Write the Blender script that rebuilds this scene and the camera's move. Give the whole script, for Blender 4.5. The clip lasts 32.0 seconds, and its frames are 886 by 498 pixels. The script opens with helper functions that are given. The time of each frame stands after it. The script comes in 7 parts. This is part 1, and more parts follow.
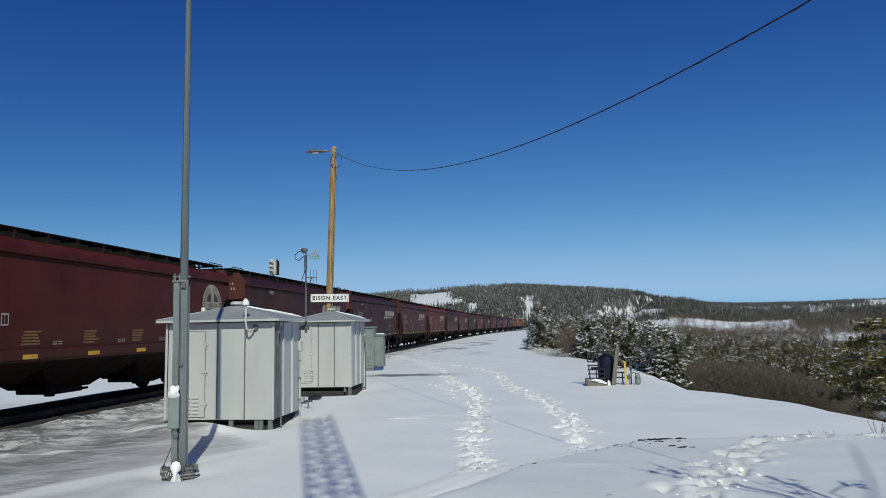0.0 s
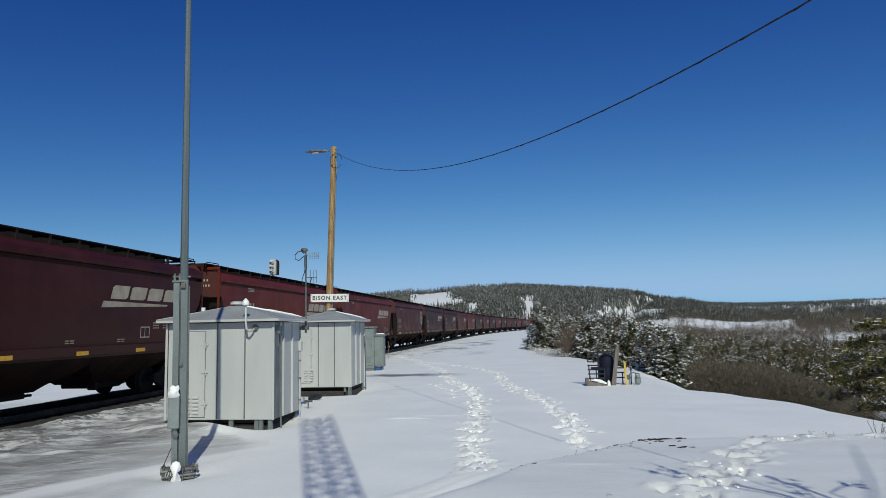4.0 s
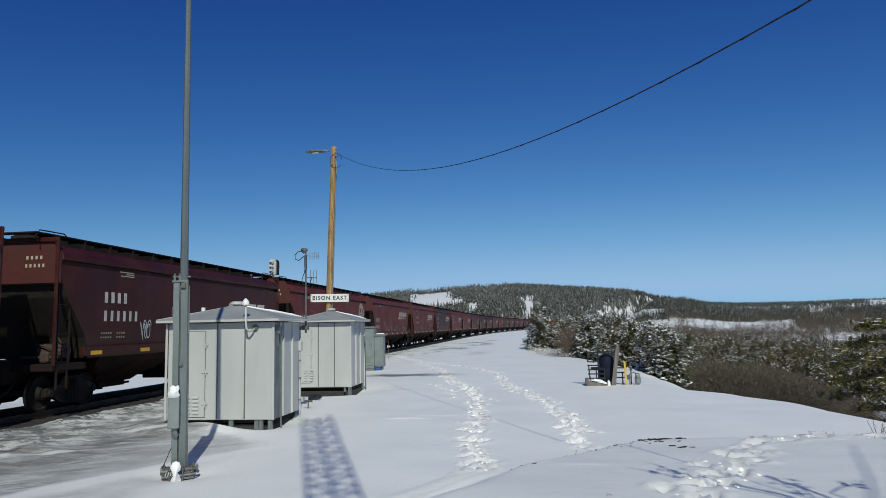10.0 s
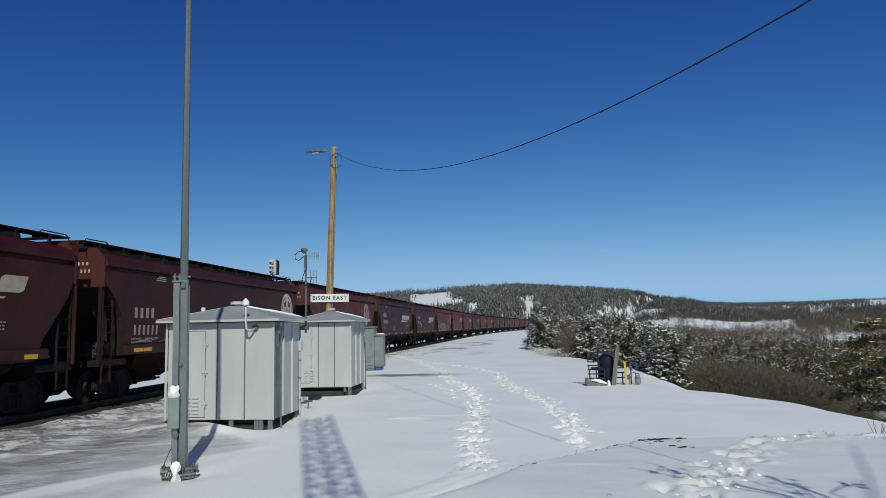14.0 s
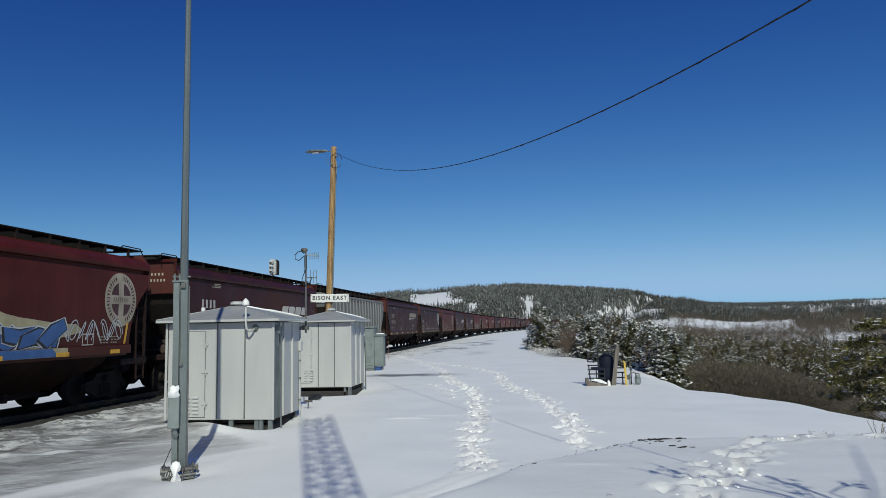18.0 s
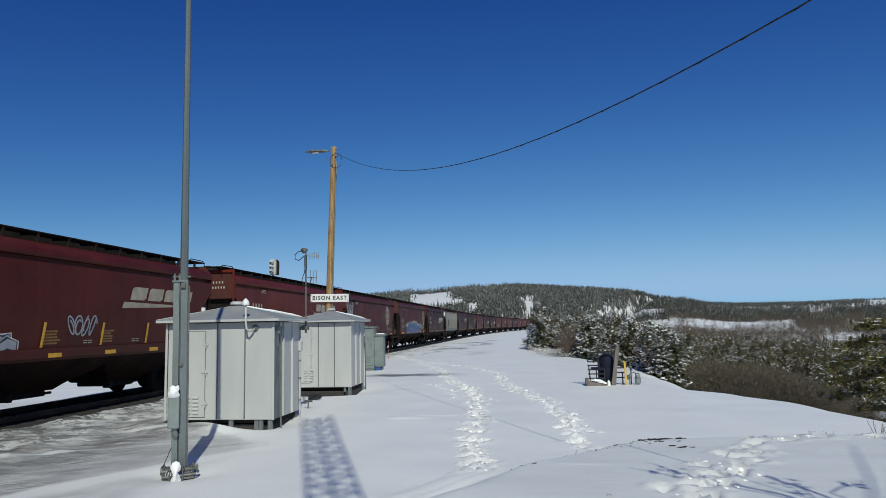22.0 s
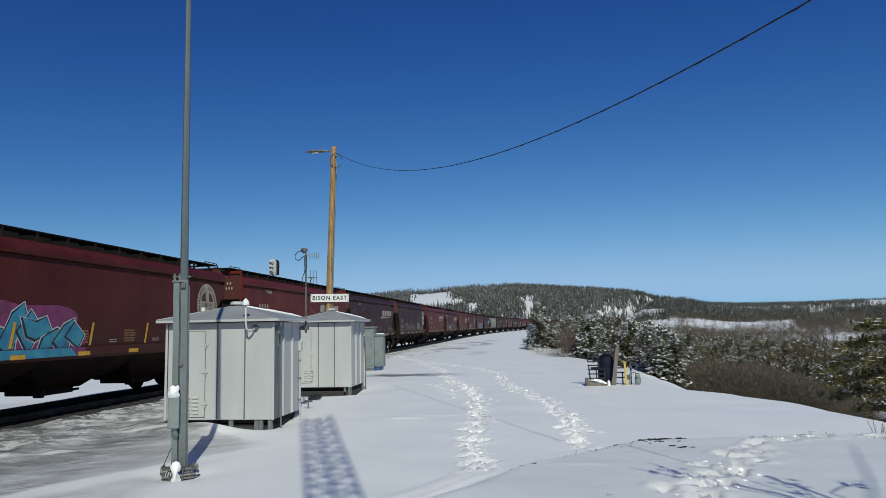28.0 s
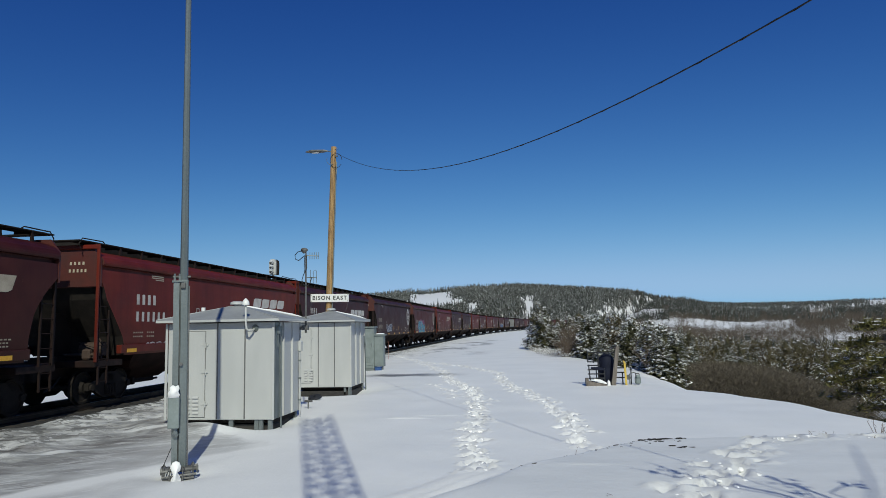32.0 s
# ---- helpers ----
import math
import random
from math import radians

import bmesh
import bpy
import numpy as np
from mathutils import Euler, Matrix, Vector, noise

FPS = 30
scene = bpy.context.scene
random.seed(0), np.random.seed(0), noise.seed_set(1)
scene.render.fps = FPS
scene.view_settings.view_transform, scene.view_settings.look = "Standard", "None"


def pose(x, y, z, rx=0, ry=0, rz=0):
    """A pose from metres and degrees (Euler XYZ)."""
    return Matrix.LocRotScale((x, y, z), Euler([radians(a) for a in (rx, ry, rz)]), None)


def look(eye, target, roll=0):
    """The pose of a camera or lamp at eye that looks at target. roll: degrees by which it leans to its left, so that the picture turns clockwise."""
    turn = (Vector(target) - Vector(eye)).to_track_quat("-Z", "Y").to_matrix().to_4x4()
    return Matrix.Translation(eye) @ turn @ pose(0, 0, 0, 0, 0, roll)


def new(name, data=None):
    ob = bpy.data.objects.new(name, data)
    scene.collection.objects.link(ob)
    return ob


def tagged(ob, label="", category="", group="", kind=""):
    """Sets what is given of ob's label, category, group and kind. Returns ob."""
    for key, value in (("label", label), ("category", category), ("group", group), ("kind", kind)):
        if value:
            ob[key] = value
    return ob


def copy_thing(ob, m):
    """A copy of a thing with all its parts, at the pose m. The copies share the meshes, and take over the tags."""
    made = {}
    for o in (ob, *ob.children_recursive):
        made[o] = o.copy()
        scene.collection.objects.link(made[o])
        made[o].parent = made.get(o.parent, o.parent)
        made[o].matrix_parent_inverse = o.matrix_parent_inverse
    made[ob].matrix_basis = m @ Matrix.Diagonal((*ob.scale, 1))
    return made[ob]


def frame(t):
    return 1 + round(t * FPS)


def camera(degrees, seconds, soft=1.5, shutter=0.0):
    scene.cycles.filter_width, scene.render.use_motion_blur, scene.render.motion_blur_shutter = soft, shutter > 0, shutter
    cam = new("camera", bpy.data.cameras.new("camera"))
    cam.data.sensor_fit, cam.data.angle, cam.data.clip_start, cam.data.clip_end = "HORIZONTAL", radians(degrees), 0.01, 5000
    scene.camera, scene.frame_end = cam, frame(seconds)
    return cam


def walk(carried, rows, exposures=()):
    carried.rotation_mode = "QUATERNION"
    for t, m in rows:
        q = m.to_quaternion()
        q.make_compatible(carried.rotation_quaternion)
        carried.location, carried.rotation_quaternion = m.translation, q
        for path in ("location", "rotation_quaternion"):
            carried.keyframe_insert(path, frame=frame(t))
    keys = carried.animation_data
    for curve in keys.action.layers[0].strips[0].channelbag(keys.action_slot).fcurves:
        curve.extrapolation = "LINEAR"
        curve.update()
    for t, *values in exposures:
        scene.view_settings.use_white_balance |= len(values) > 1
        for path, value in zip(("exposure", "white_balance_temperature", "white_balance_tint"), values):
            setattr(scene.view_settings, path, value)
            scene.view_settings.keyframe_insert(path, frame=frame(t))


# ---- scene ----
cam = camera(65.238, 32.0, 0.6)
walk(cam, [(0.0, pose(0, 0, 2.0, 96.385, 1.1387, 7.1384)), (32.0, pose(0, 0, 2.0, 96.385, 1.1387, 7.1384))])

# ---------------------------------------------------------------- light
SUN_AZ, SUN_EL = radians(19.0), radians(38.0)
TO_SUN = Vector((math.sin(SUN_AZ) * math.cos(SUN_EL), -math.cos(SUN_AZ) * math.cos(SUN_EL), math.sin(SUN_EL)))
world = bpy.data.worlds.new("sky")
scene.world = world
world.use_nodes = True
wn = world.node_tree
wn.nodes.clear()
sky = wn.nodes.new("ShaderNodeTexSky")
sky.sky_type = 'NISHITA'
sky.sun_disc = False
sky.sun_elevation = SUN_EL
sky.sun_rotation = math.pi - SUN_AZ + radians(20.0)
sky.altitude = 1200
sky.air_density, sky.dust_density, sky.ozone_density = 0.8, 0.0, 4.5
bg = wn.nodes.new("ShaderNodeBackground")
bg.inputs[1].default_value = 0.053
wout = wn.nodes.new("ShaderNodeOutputWorld")
deep = wn.nodes.new("ShaderNodeVectorMath")
deep.operation = 'POWER'
deep.inputs[1].default_value = (1.9, 1.5, 0.944)
wn.links.new(sky.outputs[0], deep.inputs[0])
tint = wn.nodes.new("ShaderNodeVectorMath")
tint.operation = 'MULTIPLY'
tint.inputs[1].default_value = (0.42, 0.69, 1.73)
wn.links.new(deep.outputs[0], tint.inputs[0])
# the pale band at the horizon is held back
square = wn.nodes.new("ShaderNodeVectorMath")
square.operation = 'MULTIPLY'
wn.links.new(tint.outputs[0], square.inputs[0])
wn.links.new(tint.outputs[0], square.inputs[1])
hold = wn.nodes.new("ShaderNodeVectorMath")
hold.operation = 'MULTIPLY_ADD'
hold.inputs[1].default_value = (0.0082, 0.0029, 0.0006)
hold.inputs[2].default_value = (1, 1, 1)
wn.links.new(square.outputs[0], hold.inputs[0])
calm = wn.nodes.new("ShaderNodeVectorMath")
calm.operation = 'DIVIDE'
wn.links.new(tint.outputs[0], calm.inputs[0])
wn.links.new(hold.outputs[0], calm.inputs[1])
wn.links.new(calm.outputs[0], bg.inputs[0])
wn.links.new(bg.outputs[0], wout.inputs[0])
sun_data = bpy.data.lights.new("sun", 'SUN')
sun_data.energy = 3.4
sun_data.angle = radians(0.53)
sun_data.color = (0.955, 0.97, 0.81)
sun = new("sun", sun_data)
sun.matrix_world = look(TO_SUN * 100, (0, 0, 0))


# ---------------------------------------------------------------- materials
class Nodes:
    """A short hand for node trees."""

    def __init__(self, name, rough=0.6, metal=0.0, spec=0.5):
        self.m = bpy.data.materials.new(name)
        self.m.use_nodes = True
        self.t = self.m.node_tree
        self.bsdf = self.t.nodes["Principled BSDF"]
        self.bsdf.inputs["Roughness"].default_value = rough
        self.bsdf.inputs["Metallic"].default_value = metal
        self.bsdf.inputs["Specular IOR Level"].default_value = spec

    def add(self, kind, **values):
        n = self.t.nodes.new(kind)
        for k, v in values.items():
            n.inputs[k.replace("_", " ")].default_value = v
        return n

    def link(self, a, b):
        self.t.links.new(a, b)

    def coords(self, world_space=False):
        if world_space:
            return self.t.nodes.new("ShaderNodeNewGeometry").outputs["Position"]
        return self.t.nodes.new("ShaderNodeTexCoord").outputs["Object"]

    def noise(self, at, scale, detail=4.0, rough=0.55, stretch=None, turn=0.0):
        if stretch:
            mp = self.t.nodes.new("ShaderNodeMapping")
            mp.vector_type = 'TEXTURE'
            mp.inputs["Rotation"].default_value = (0, 0, radians(turn))
            mp.inputs["Scale"].default_value = tuple(1 / v for v in stretch)
            self.link(at, mp.inputs[0])
            at = mp.outputs[0]
        n = self.add("ShaderNodeTexNoise", Scale=scale, Detail=detail, Roughness=rough)
        self.link(at, n.inputs["Vector"])
        return n.outputs["Fac"]

    def span(self, fac, a, b, c=0.0, d=1.0):
        n = self.add("ShaderNodeMapRange")
        for i, v in zip((1, 2, 3, 4), (a, b, c, d)):
            n.inputs[i].default_value = v
        self.link(fac, n.inputs[0])
        return n.outputs[0]

    def mix(self, fac, a, b, blend='MIX'):
        n = self.t.nodes.new("ShaderNodeMix")
        n.data_type = 'RGBA'
        n.blend_type = blend
        for sock, v in ((n.inputs[0], fac), (n.inputs[6], a), (n.inputs[7], b)):
            if isinstance(v, (int, float)):
                sock.default_value = v
            elif isinstance(v, tuple):
                sock.default_value = (*v, 1)
            else:
                self.link(v, sock)
        return n.outputs[2]

    def calc(self, op, a, b=0.0):
        n = self.t.nodes.new("ShaderNodeMath")
        n.operation = op
        for sock, v in ((n.inputs[0], a), (n.inputs[1], b)):
            if isinstance(v, (int, float)):
                sock.default_value = v
            else:
                self.link(v, sock)
        return n.outputs[0]

    def axis(self, at, i):
        n = self.t.nodes.new("ShaderNodeSeparateXYZ")
        self.link(at, n.inputs[0])
        return n.outputs[i]

    def bump(self, height, strength=0.3, distance=0.02, under=None):
        n = self.add("ShaderNodeBump", Strength=strength, Distance=distance)
        self.link(height, n.inputs["Height"])
        if under:
            self.link(under, n.inputs["Normal"])
        self.link(n.outputs[0], self.bsdf.inputs["Normal"])
        return n.outputs[0]

    def colour(self, c):
        if isinstance(c, tuple):
            self.bsdf.inputs["Base Color"].default_value = (*c, 1)
        else:
            self.link(c, self.bsdf.inputs["Base Color"])
        return self.m


def plain(name, a, b=None, rough=0.6, metal=0.0, scale=6.0, fine=60.0, bump=0.15, stretch=None, spec=0.5):
    """Two tones mixed by a broad and a fine noise, with a fine relief."""
    n = Nodes(name, rough, metal, spec)
    at = n.coords()
    b = b or tuple(v * 0.75 for v in a)
    broad = n.noise(at, scale, stretch=stretch)
    small = n.noise(at, fine, 3.0)
    both = n.calc('ADD', n.calc('MULTIPLY', broad, 0.7), n.calc('MULTIPLY', small, 0.3))
    n.bump(small, bump, 0.004)
    n.link(n.span(broad, 0.3, 0.7, rough * 0.85, min(1.0, rough * 1.15)), n.bsdf.inputs["Roughness"])
    return n.colour(n.mix(n.span(both, 0.38, 0.62), a, b))


def snow_material(name, ground=False):
    n = Nodes(name, 0.55, 0.0, 0.25)
    at = n.coords(True)
    broad = n.noise(at, 0.5, 5.0)
    fine = n.noise(at, 9.0, 6.0, 0.6)
    grain = n.noise(at, 90.0, 2.0)
    if ground:
        col = n.mix(n.span(broad, 0.35, 0.7), (0.775, 0.78, 0.783), (0.84, 0.84, 0.84))
    else:
        col = n.mix(n.span(broad, 0.35, 0.7), (0.83, 0.832, 0.835), (0.88, 0.88, 0.88))
    if ground:
        x, y = n.axis(at, 0), n.axis(at, 1)
        warp = n.noise(at, 0.35, 5.0, 0.6, (1.0, 0.45, 1.0))
        patch = n.noise(at, 0.85, 5.0, 0.58, (1.0, 0.4, 1.0))
        from_rail = n.calc('ADD', n.calc('ADD', x, 12.6), n.calc('MULTIPLY', n.calc('SUBTRACT', warp, 0.5), 7.0))
        near = n.span(y, 15.0, 27.0, 1.0, 0.0)
        wide = n.calc('MULTIPLY', n.span(from_rail, 5.0, 8.6, 1.0, 0.0), near)
        beside = n.span(n.calc('ABSOLUTE', n.calc('ADD', x, 13.3)), 1.5, 3.4, 1.0, 0.0)
        strip = n.calc('MULTIPLY', beside, n.span(y, 60.0, 125.0, 1.0, 0.0))
        # grey ice and slush over a gravel yard
        ice = n.mix(n.span(patch, 0.4, 0.6), (0.14, 0.139, 0.138), (0.43, 0.433, 0.437))
        # wheel-polished smears and wind-blown streaks run across the ice
        smear = n.noise(at, 0.9, 7.0, 0.62, (0.3, 1.7, 1.0), 38.0)
        ice = n.mix(n.span(smear, 0.49, 0.57, 0.0, 0.75), ice, (0.125, 0.114, 0.114))
        ice = n.mix(n.span(smear, 0.39, 0.44, 0.85, 0.0), ice, (0.7, 0.705, 0.71))
        scuff = n.noise(at, 2.6, 8.0, 0.74, (0.45, 1.4, 1.0), 34.0)
        ice = n.mix(n.span(scuff, 0.52, 0.58, 0.0, 0.5), ice, (0.1, 0.099, 0.098))
        ice = n.mix(n.span(scuff, 0.4, 0.45, 0.6, 0.0), ice, (0.66, 0.665, 0.67))
        # fresh drifts lie before the cabinet and over the near corner of the yard
        shift = n.calc('MULTIPLY', n.calc('SUBTRACT', patch, 0.5), 1.6)
        by_wall = n.calc('ADD', n.calc('ADD', y, n.calc('MULTIPLY', x, 0.75)), shift)
        drift = n.calc('MULTIPLY', n.span(by_wall, 9.35, 9.75), n.span(x, -9.0, -8.4))
        by_mast = n.calc('ADD', n.calc('SUBTRACT', y, n.calc('MULTIPLY', x, 1.86)), n.calc('MULTIPLY', shift, 1.5))
        thin = n.calc('MAXIMUM', n.span(x, -6.0, -5.2), n.span(by_mast, 21.0, 21.9, 0.35, 1.0))
        drift = n.calc('MAXIMUM', drift, n.calc('MULTIPLY', thin, n.span(by_mast, 22.7, 23.2, 0.95, 0.0)))
        wide = n.calc('MULTIPLY', wide, n.calc('SUBTRACT', 1.0, drift))
        ice_on = n.calc('MULTIPLY', wide, n.span(warp, 0.33, 0.46))
        col = n.mix(n.calc('MULTIPLY', ice_on, 0.92), col, ice)
        # thin wind crust, greyer where it has melted and frozen again
        wind = n.noise(at, 1.0, 7.0, 0.66, (0.55, 2.2, 1.0))
        yard = n.calc('MULTIPLY', n.calc('MULTIPLY', n.span(x, -5.0, 1.0, 1.0, 0.55), n.span(y, 13.0, 34.0, 1.0, 0.15)), n.calc('SUBTRACT', 1.0, drift))
        col = n.mix(n.calc('MULTIPLY', yard, n.span(wind, 0.45, 0.66, 0.0, 0.5)), col, (0.56, 0.57, 0.575))
        # the mound is tinted greyer, for a slope tilted from the sun
        heap = n.calc('MINIMUM', n.calc('SUBTRACT', n.calc('ADD', n.calc('MULTIPLY', x, 1.366), 10.0), y), n.calc('SUBTRACT', n.calc('ADD', n.calc('MULTIPLY', x, 0.14), 12.05), y))
        heap = n.calc('MULTIPLY', n.span(heap, -0.1, 0.35), n.span(n.noise(at, 0.7, 6.0, 0.6, (0.6, 1.5, 1.0)), 0.3, 0.6, 0.45, 1.0))
        col = n.mix(heap, col, (0.655, 0.664, 0.672))
        # gravel that shows through the crust beside the rail
        gravel = n.noise(at, 24.0, 4.0, 0.7)
        stones = n.mix(n.span(gravel, 0.35, 0.65), (0.028, 0.0278, 0.0275), (0.105, 0.103, 0.101))
        crust = n.noise(at, 2.2, 8.0, 0.74, (0.8, 1.1, 1.0))
        bare = n.calc('MULTIPLY', n.calc('MAXIMUM', strip, n.calc('MULTIPLY', wide, n.span(n.calc('ADD', x, n.calc('MULTIPLY', n.calc('SUBTRACT', warp, 0.5), 3.0)), -10.2, -9.2, 0.7, 0.06))), n.span(crust, 0.495, 0.535))
        col = n.mix(bare, col, stones)
        # windswept streaks of grit farther along the bank
        grit = n.noise(at, 0.8, 6.0, 0.65, (0.35, 0.12, 1.0))
        far = n.calc('MULTIPLY', n.span(y, 42.0, 60.0), n.span(y, 90.0, 120.0, 1.0, 0.0))
        away = n.calc('MULTIPLY', n.span(x, -12.5, -9.0), n.span(x, -6.0, -3.0, 1.0, 0.0))
        col = n.mix(n.calc('MULTIPLY', n.calc('MULTIPLY', far, away), n.span(grit, 0.5, 0.64)), col, (0.22, 0.21, 0.20))
        # wet trodden slush beside the relay cases
        slush = n.calc('MULTIPLY', n.calc('MULTIPLY', n.span(n.calc('ABSOLUTE', n.calc('SUBTRACT', n.calc('ADD', y, n.calc('MULTIPLY', shift, 1.2)), 32.0)), 0.5, 1.3, 1.0, 0.0), n.span(x, -5.0, -2.8, 1.0, 0.0)), n.span(x, -8.0, -7.0))
        col = n.mix(n.calc('MULTIPLY', slush, n.span(wind, 0.36, 0.52, 0.4, 1.0)), col, (0.17, 0.168, 0.166))
        # scrub and grass on the valley side
        low = n.span(n.axis(at, 2), -3.2, -1.6, 1.0, 0.0)
        scrub = n.noise(at, 0.6, 6.0, 0.7)
        brown = n.mix(n.span(n.noise(at, 3.0, 4.0), 0.4, 0.6), (0.07, 0.055, 0.042), (0.16, 0.13, 0.10))
        deep = n.calc('MULTIPLY', low, n.span(n.calc('ADD', y, x), 30.0, 420.0, 1.0, 0.0))
        col = n.mix(n.calc('MULTIPLY', deep, n.span(scrub, 0.36, 0.52)), col, brown)
        n.link(n.span(bare, 0.0, 1.0, 0.5, 0.85), n.bsdf.inputs["Roughness"])
        lumps = n.calc('MULTIPLY', n.calc('MULTIPLY', wide, n.span(x, -10.4, -8.8, 1.0, 0.0)), n.noise(at, 3.6, 7.0, 0.72, (0.6, 1.6, 1.0), 25.0))
        rim = n.bump(n.calc('ADD', n.calc('ADD', n.calc('MULTIPLY', bare, -0.6), n.calc('MULTIPLY', lumps, 6.0)), n.calc('ADD', fine, n.calc('MULTIPLY', wind, 0.25))), 0.3, 0.03)
        n.bump(grain, 0.15, 0.004, rim)
    else:
        first = n.bump(fine, 0.35, 0.02)
        n.bump(grain, 0.15, 0.004, first)
    n.bsdf.inputs["Subsurface Weight"].default_value = 0.0
    return n.colour(col)


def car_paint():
    """Weathered freight car paint: the tone is each car's own, with rain streaks, darker lower sides and rust."""
    n = Nodes("freight_paint", 0.5, 0.0, 0.33)
    n.bsdf.inputs["Specular Tint"].default_value = (1.0, 0.66, 0.6, 1.0)
    at = n.coords()
    own = n.t.nodes.new("ShaderNodeObjectInfo").outputs["Color"]
    streak = n.noise(at, 1.0, 5.0, 0.6, (1.0, 3.2, 0.22))
    cloud = n.noise(at, 0.8, 5.0, 0.6)
    fine = n.noise(at, 34.0, 4.0, 0.6)
    col = n.mix(n.span(streak, 0.35, 0.7, 0.0, 0.9), own, n.mix(1.0, own, (0.64, 0.54, 0.5), 'MULTIPLY'))
    soot = n.noise(at, 0.55, 6.0, 0.65, (1.0, 0.7, 1.6))
    col = n.mix(n.span(soot, 0.42, 0.62, 0.0, 0.55), col, n.mix(1.0, col, (0.56, 0.5, 0.48), 'MULTIPLY'))
    col = n.mix(n.span(cloud, 0.48, 0.75, 0.0, 0.22), col, (0.13, 0.06, 0.05))
    rust = n.noise(at, 5.0, 7.0, 0.7)
    col = n.mix(n.span(rust, 0.63, 0.72, 0.0, 0.6), col, (0.11, 0.04, 0.022))
    # patchy dark brown towards the bottom of the sides
    low_tone = n.calc('MULTIPLY', n.span(n.axis(at, 2), 1.3, 2.7, 1.0, 0.0), n.span(cloud, 0.3, 0.7, 0.2, 0.75))
    col = n.mix(low_tone, col, (0.04, 0.022, 0.017))
    n.bump(fine, 0.1, 0.003)
    n.link(n.span(cloud, 0.3, 0.7, 0.45, 0.62), n.bsdf.inputs["Roughness"])
    return n.colour(col)


M_SNOW = snow_material("snow")
M_GROUND = snow_material("snowy_ground", True)
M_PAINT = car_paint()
M_BLACK = plain("black_steel", (0.015, 0.013, 0.012), (0.028, 0.0235, 0.021), 0.85, 0.0, 5, 50, spec=0.12)
# near-black tones for the underframe and the hopper bays
M_DARKSTEEL = plain("dark_underframe_steel", (0.015, 0.0115, 0.01), (0.027, 0.02, 0.0175), 0.85, 0.0, 3, 40, spec=0.12)
M_BAY = plain("dark_maroon_hopper_sheet", (0.022, 0.0085, 0.0065), (0.012, 0.0075, 0.0062), 0.8, 0, 1.2, 30, spec=0.1)
M_RAIL = plain("rail_steel", (0.05, 0.038, 0.03), (0.028, 0.02, 0.017), 0.5, 0.7, 2, 60)
M_TIE = plain("creosoted_tie", (0.02, 0.016, 0.014), (0.04, 0.033, 0.028), 0.85, 0, 3, 40, stretch=(1, 8, 1))
M_BALLAST = plain("ballast", (0.013, 0.012, 0.012), (0.04, 0.037, 0.035), 0.9, 0, 9, 35, 0.8)
M_CREAM = plain("cream_stencil", (0.44, 0.375, 0.285), (0.32, 0.27, 0.2), 0.55, 0, 3, 40)
M_WHITE = plain("white_stencil", (0.6, 0.57, 0.53), (0.45, 0.42, 0.38), 0.55, 0, 3, 40)
M_YELLOW = plain("yellow_reflector", (0.75, 0.42, 0.03), (0.6, 0.3, 0.02), 0.35, 0, 8, 40)
M_MAROON = plain("dark_maroon_decal", (0.075, 0.022, 0.02), (0.05, 0.016, 0.015), 0.55, 0, 3, 40)
M_LADDER = plain("dark_brown_ladder", (0.02, 0.0095, 0.008), (0.012, 0.008, 0.007), 0.7, 0, 4, 40, spec=0.2)
M_OCHRE = plain("ochre_stencil", (0.30, 0.15, 0.04), (0.2, 0.10, 0.03), 0.6, 0, 4, 40)
M_ENDRED = plain("oxide_red_end_sheet", (0.078, 0.0145, 0.009), (0.052, 0.0118, 0.008), 0.6, 0, 3, 40)
M_TAN = plain("beige_brake_gear", (0.062, 0.038, 0.026), (0.04, 0.026, 0.02), 0.7, 0, 4, 40)
M_GALV = plain("galvanised_steel", (0.215, 0.24, 0.24), (0.145, 0.165, 0.165), 0.42, 0.5, 5, 35, 0.08, stretch=(1, 1, 0.25))
M_MAST = plain("dull_galvanised_mast", (0.17, 0.195, 0.198), (0.115, 0.135, 0.138), 0.45, 0.35, 5, 35, 0.08, stretch=(1, 1, 0.2))
M_IRON = plain("weathered_iron", (0.15, 0.15, 0.15), (0.09, 0.088, 0.085), 0.6, 0.3, 6, 40)
M_ALU = plain("painted_aluminium", (0.48, 0.485, 0.478), (0.40, 0.407, 0.404), 0.5, 0.0, 1.2, 40, 0.05, stretch=(1, 1, 0.3))
M_ROOF = plain("aluminium_roof", (0.33, 0.34, 0.342), (0.26, 0.268, 0.272), 0.5, 0.1, 2, 40, 0.05)
M_SEAM = plain("dark_seam", (0.10, 0.10, 0.10), (0.16, 0.16, 0.16), 0.6, 0.3)
M_GREYBOX = plain("grey_green_enamel", (0.22, 0.255, 0.25), (0.165, 0.195, 0.19), 0.5, 0.1, 3, 40)
M_BLUE = plain("blue_plastic", (0.03, 0.09, 0.26), (0.02, 0.06, 0.18), 0.5)
M_SIGN = plain("white_sign_enamel", (0.80, 0.80, 0.78), (0.70, 0.70, 0.68), 0.4, 0, 6, 50)
M_INK = plain("black_sign_paint", (0.012, 0.012, 0.014), (0.03, 0.03, 0.03), 0.5)
M_POLE = plain("yellow_cedar_pole", (0.42, 0.265, 0.11), (0.17, 0.10, 0.05), 0.8, 0, 3.5, 30, 0.6, stretch=(6, 6, 0.35))
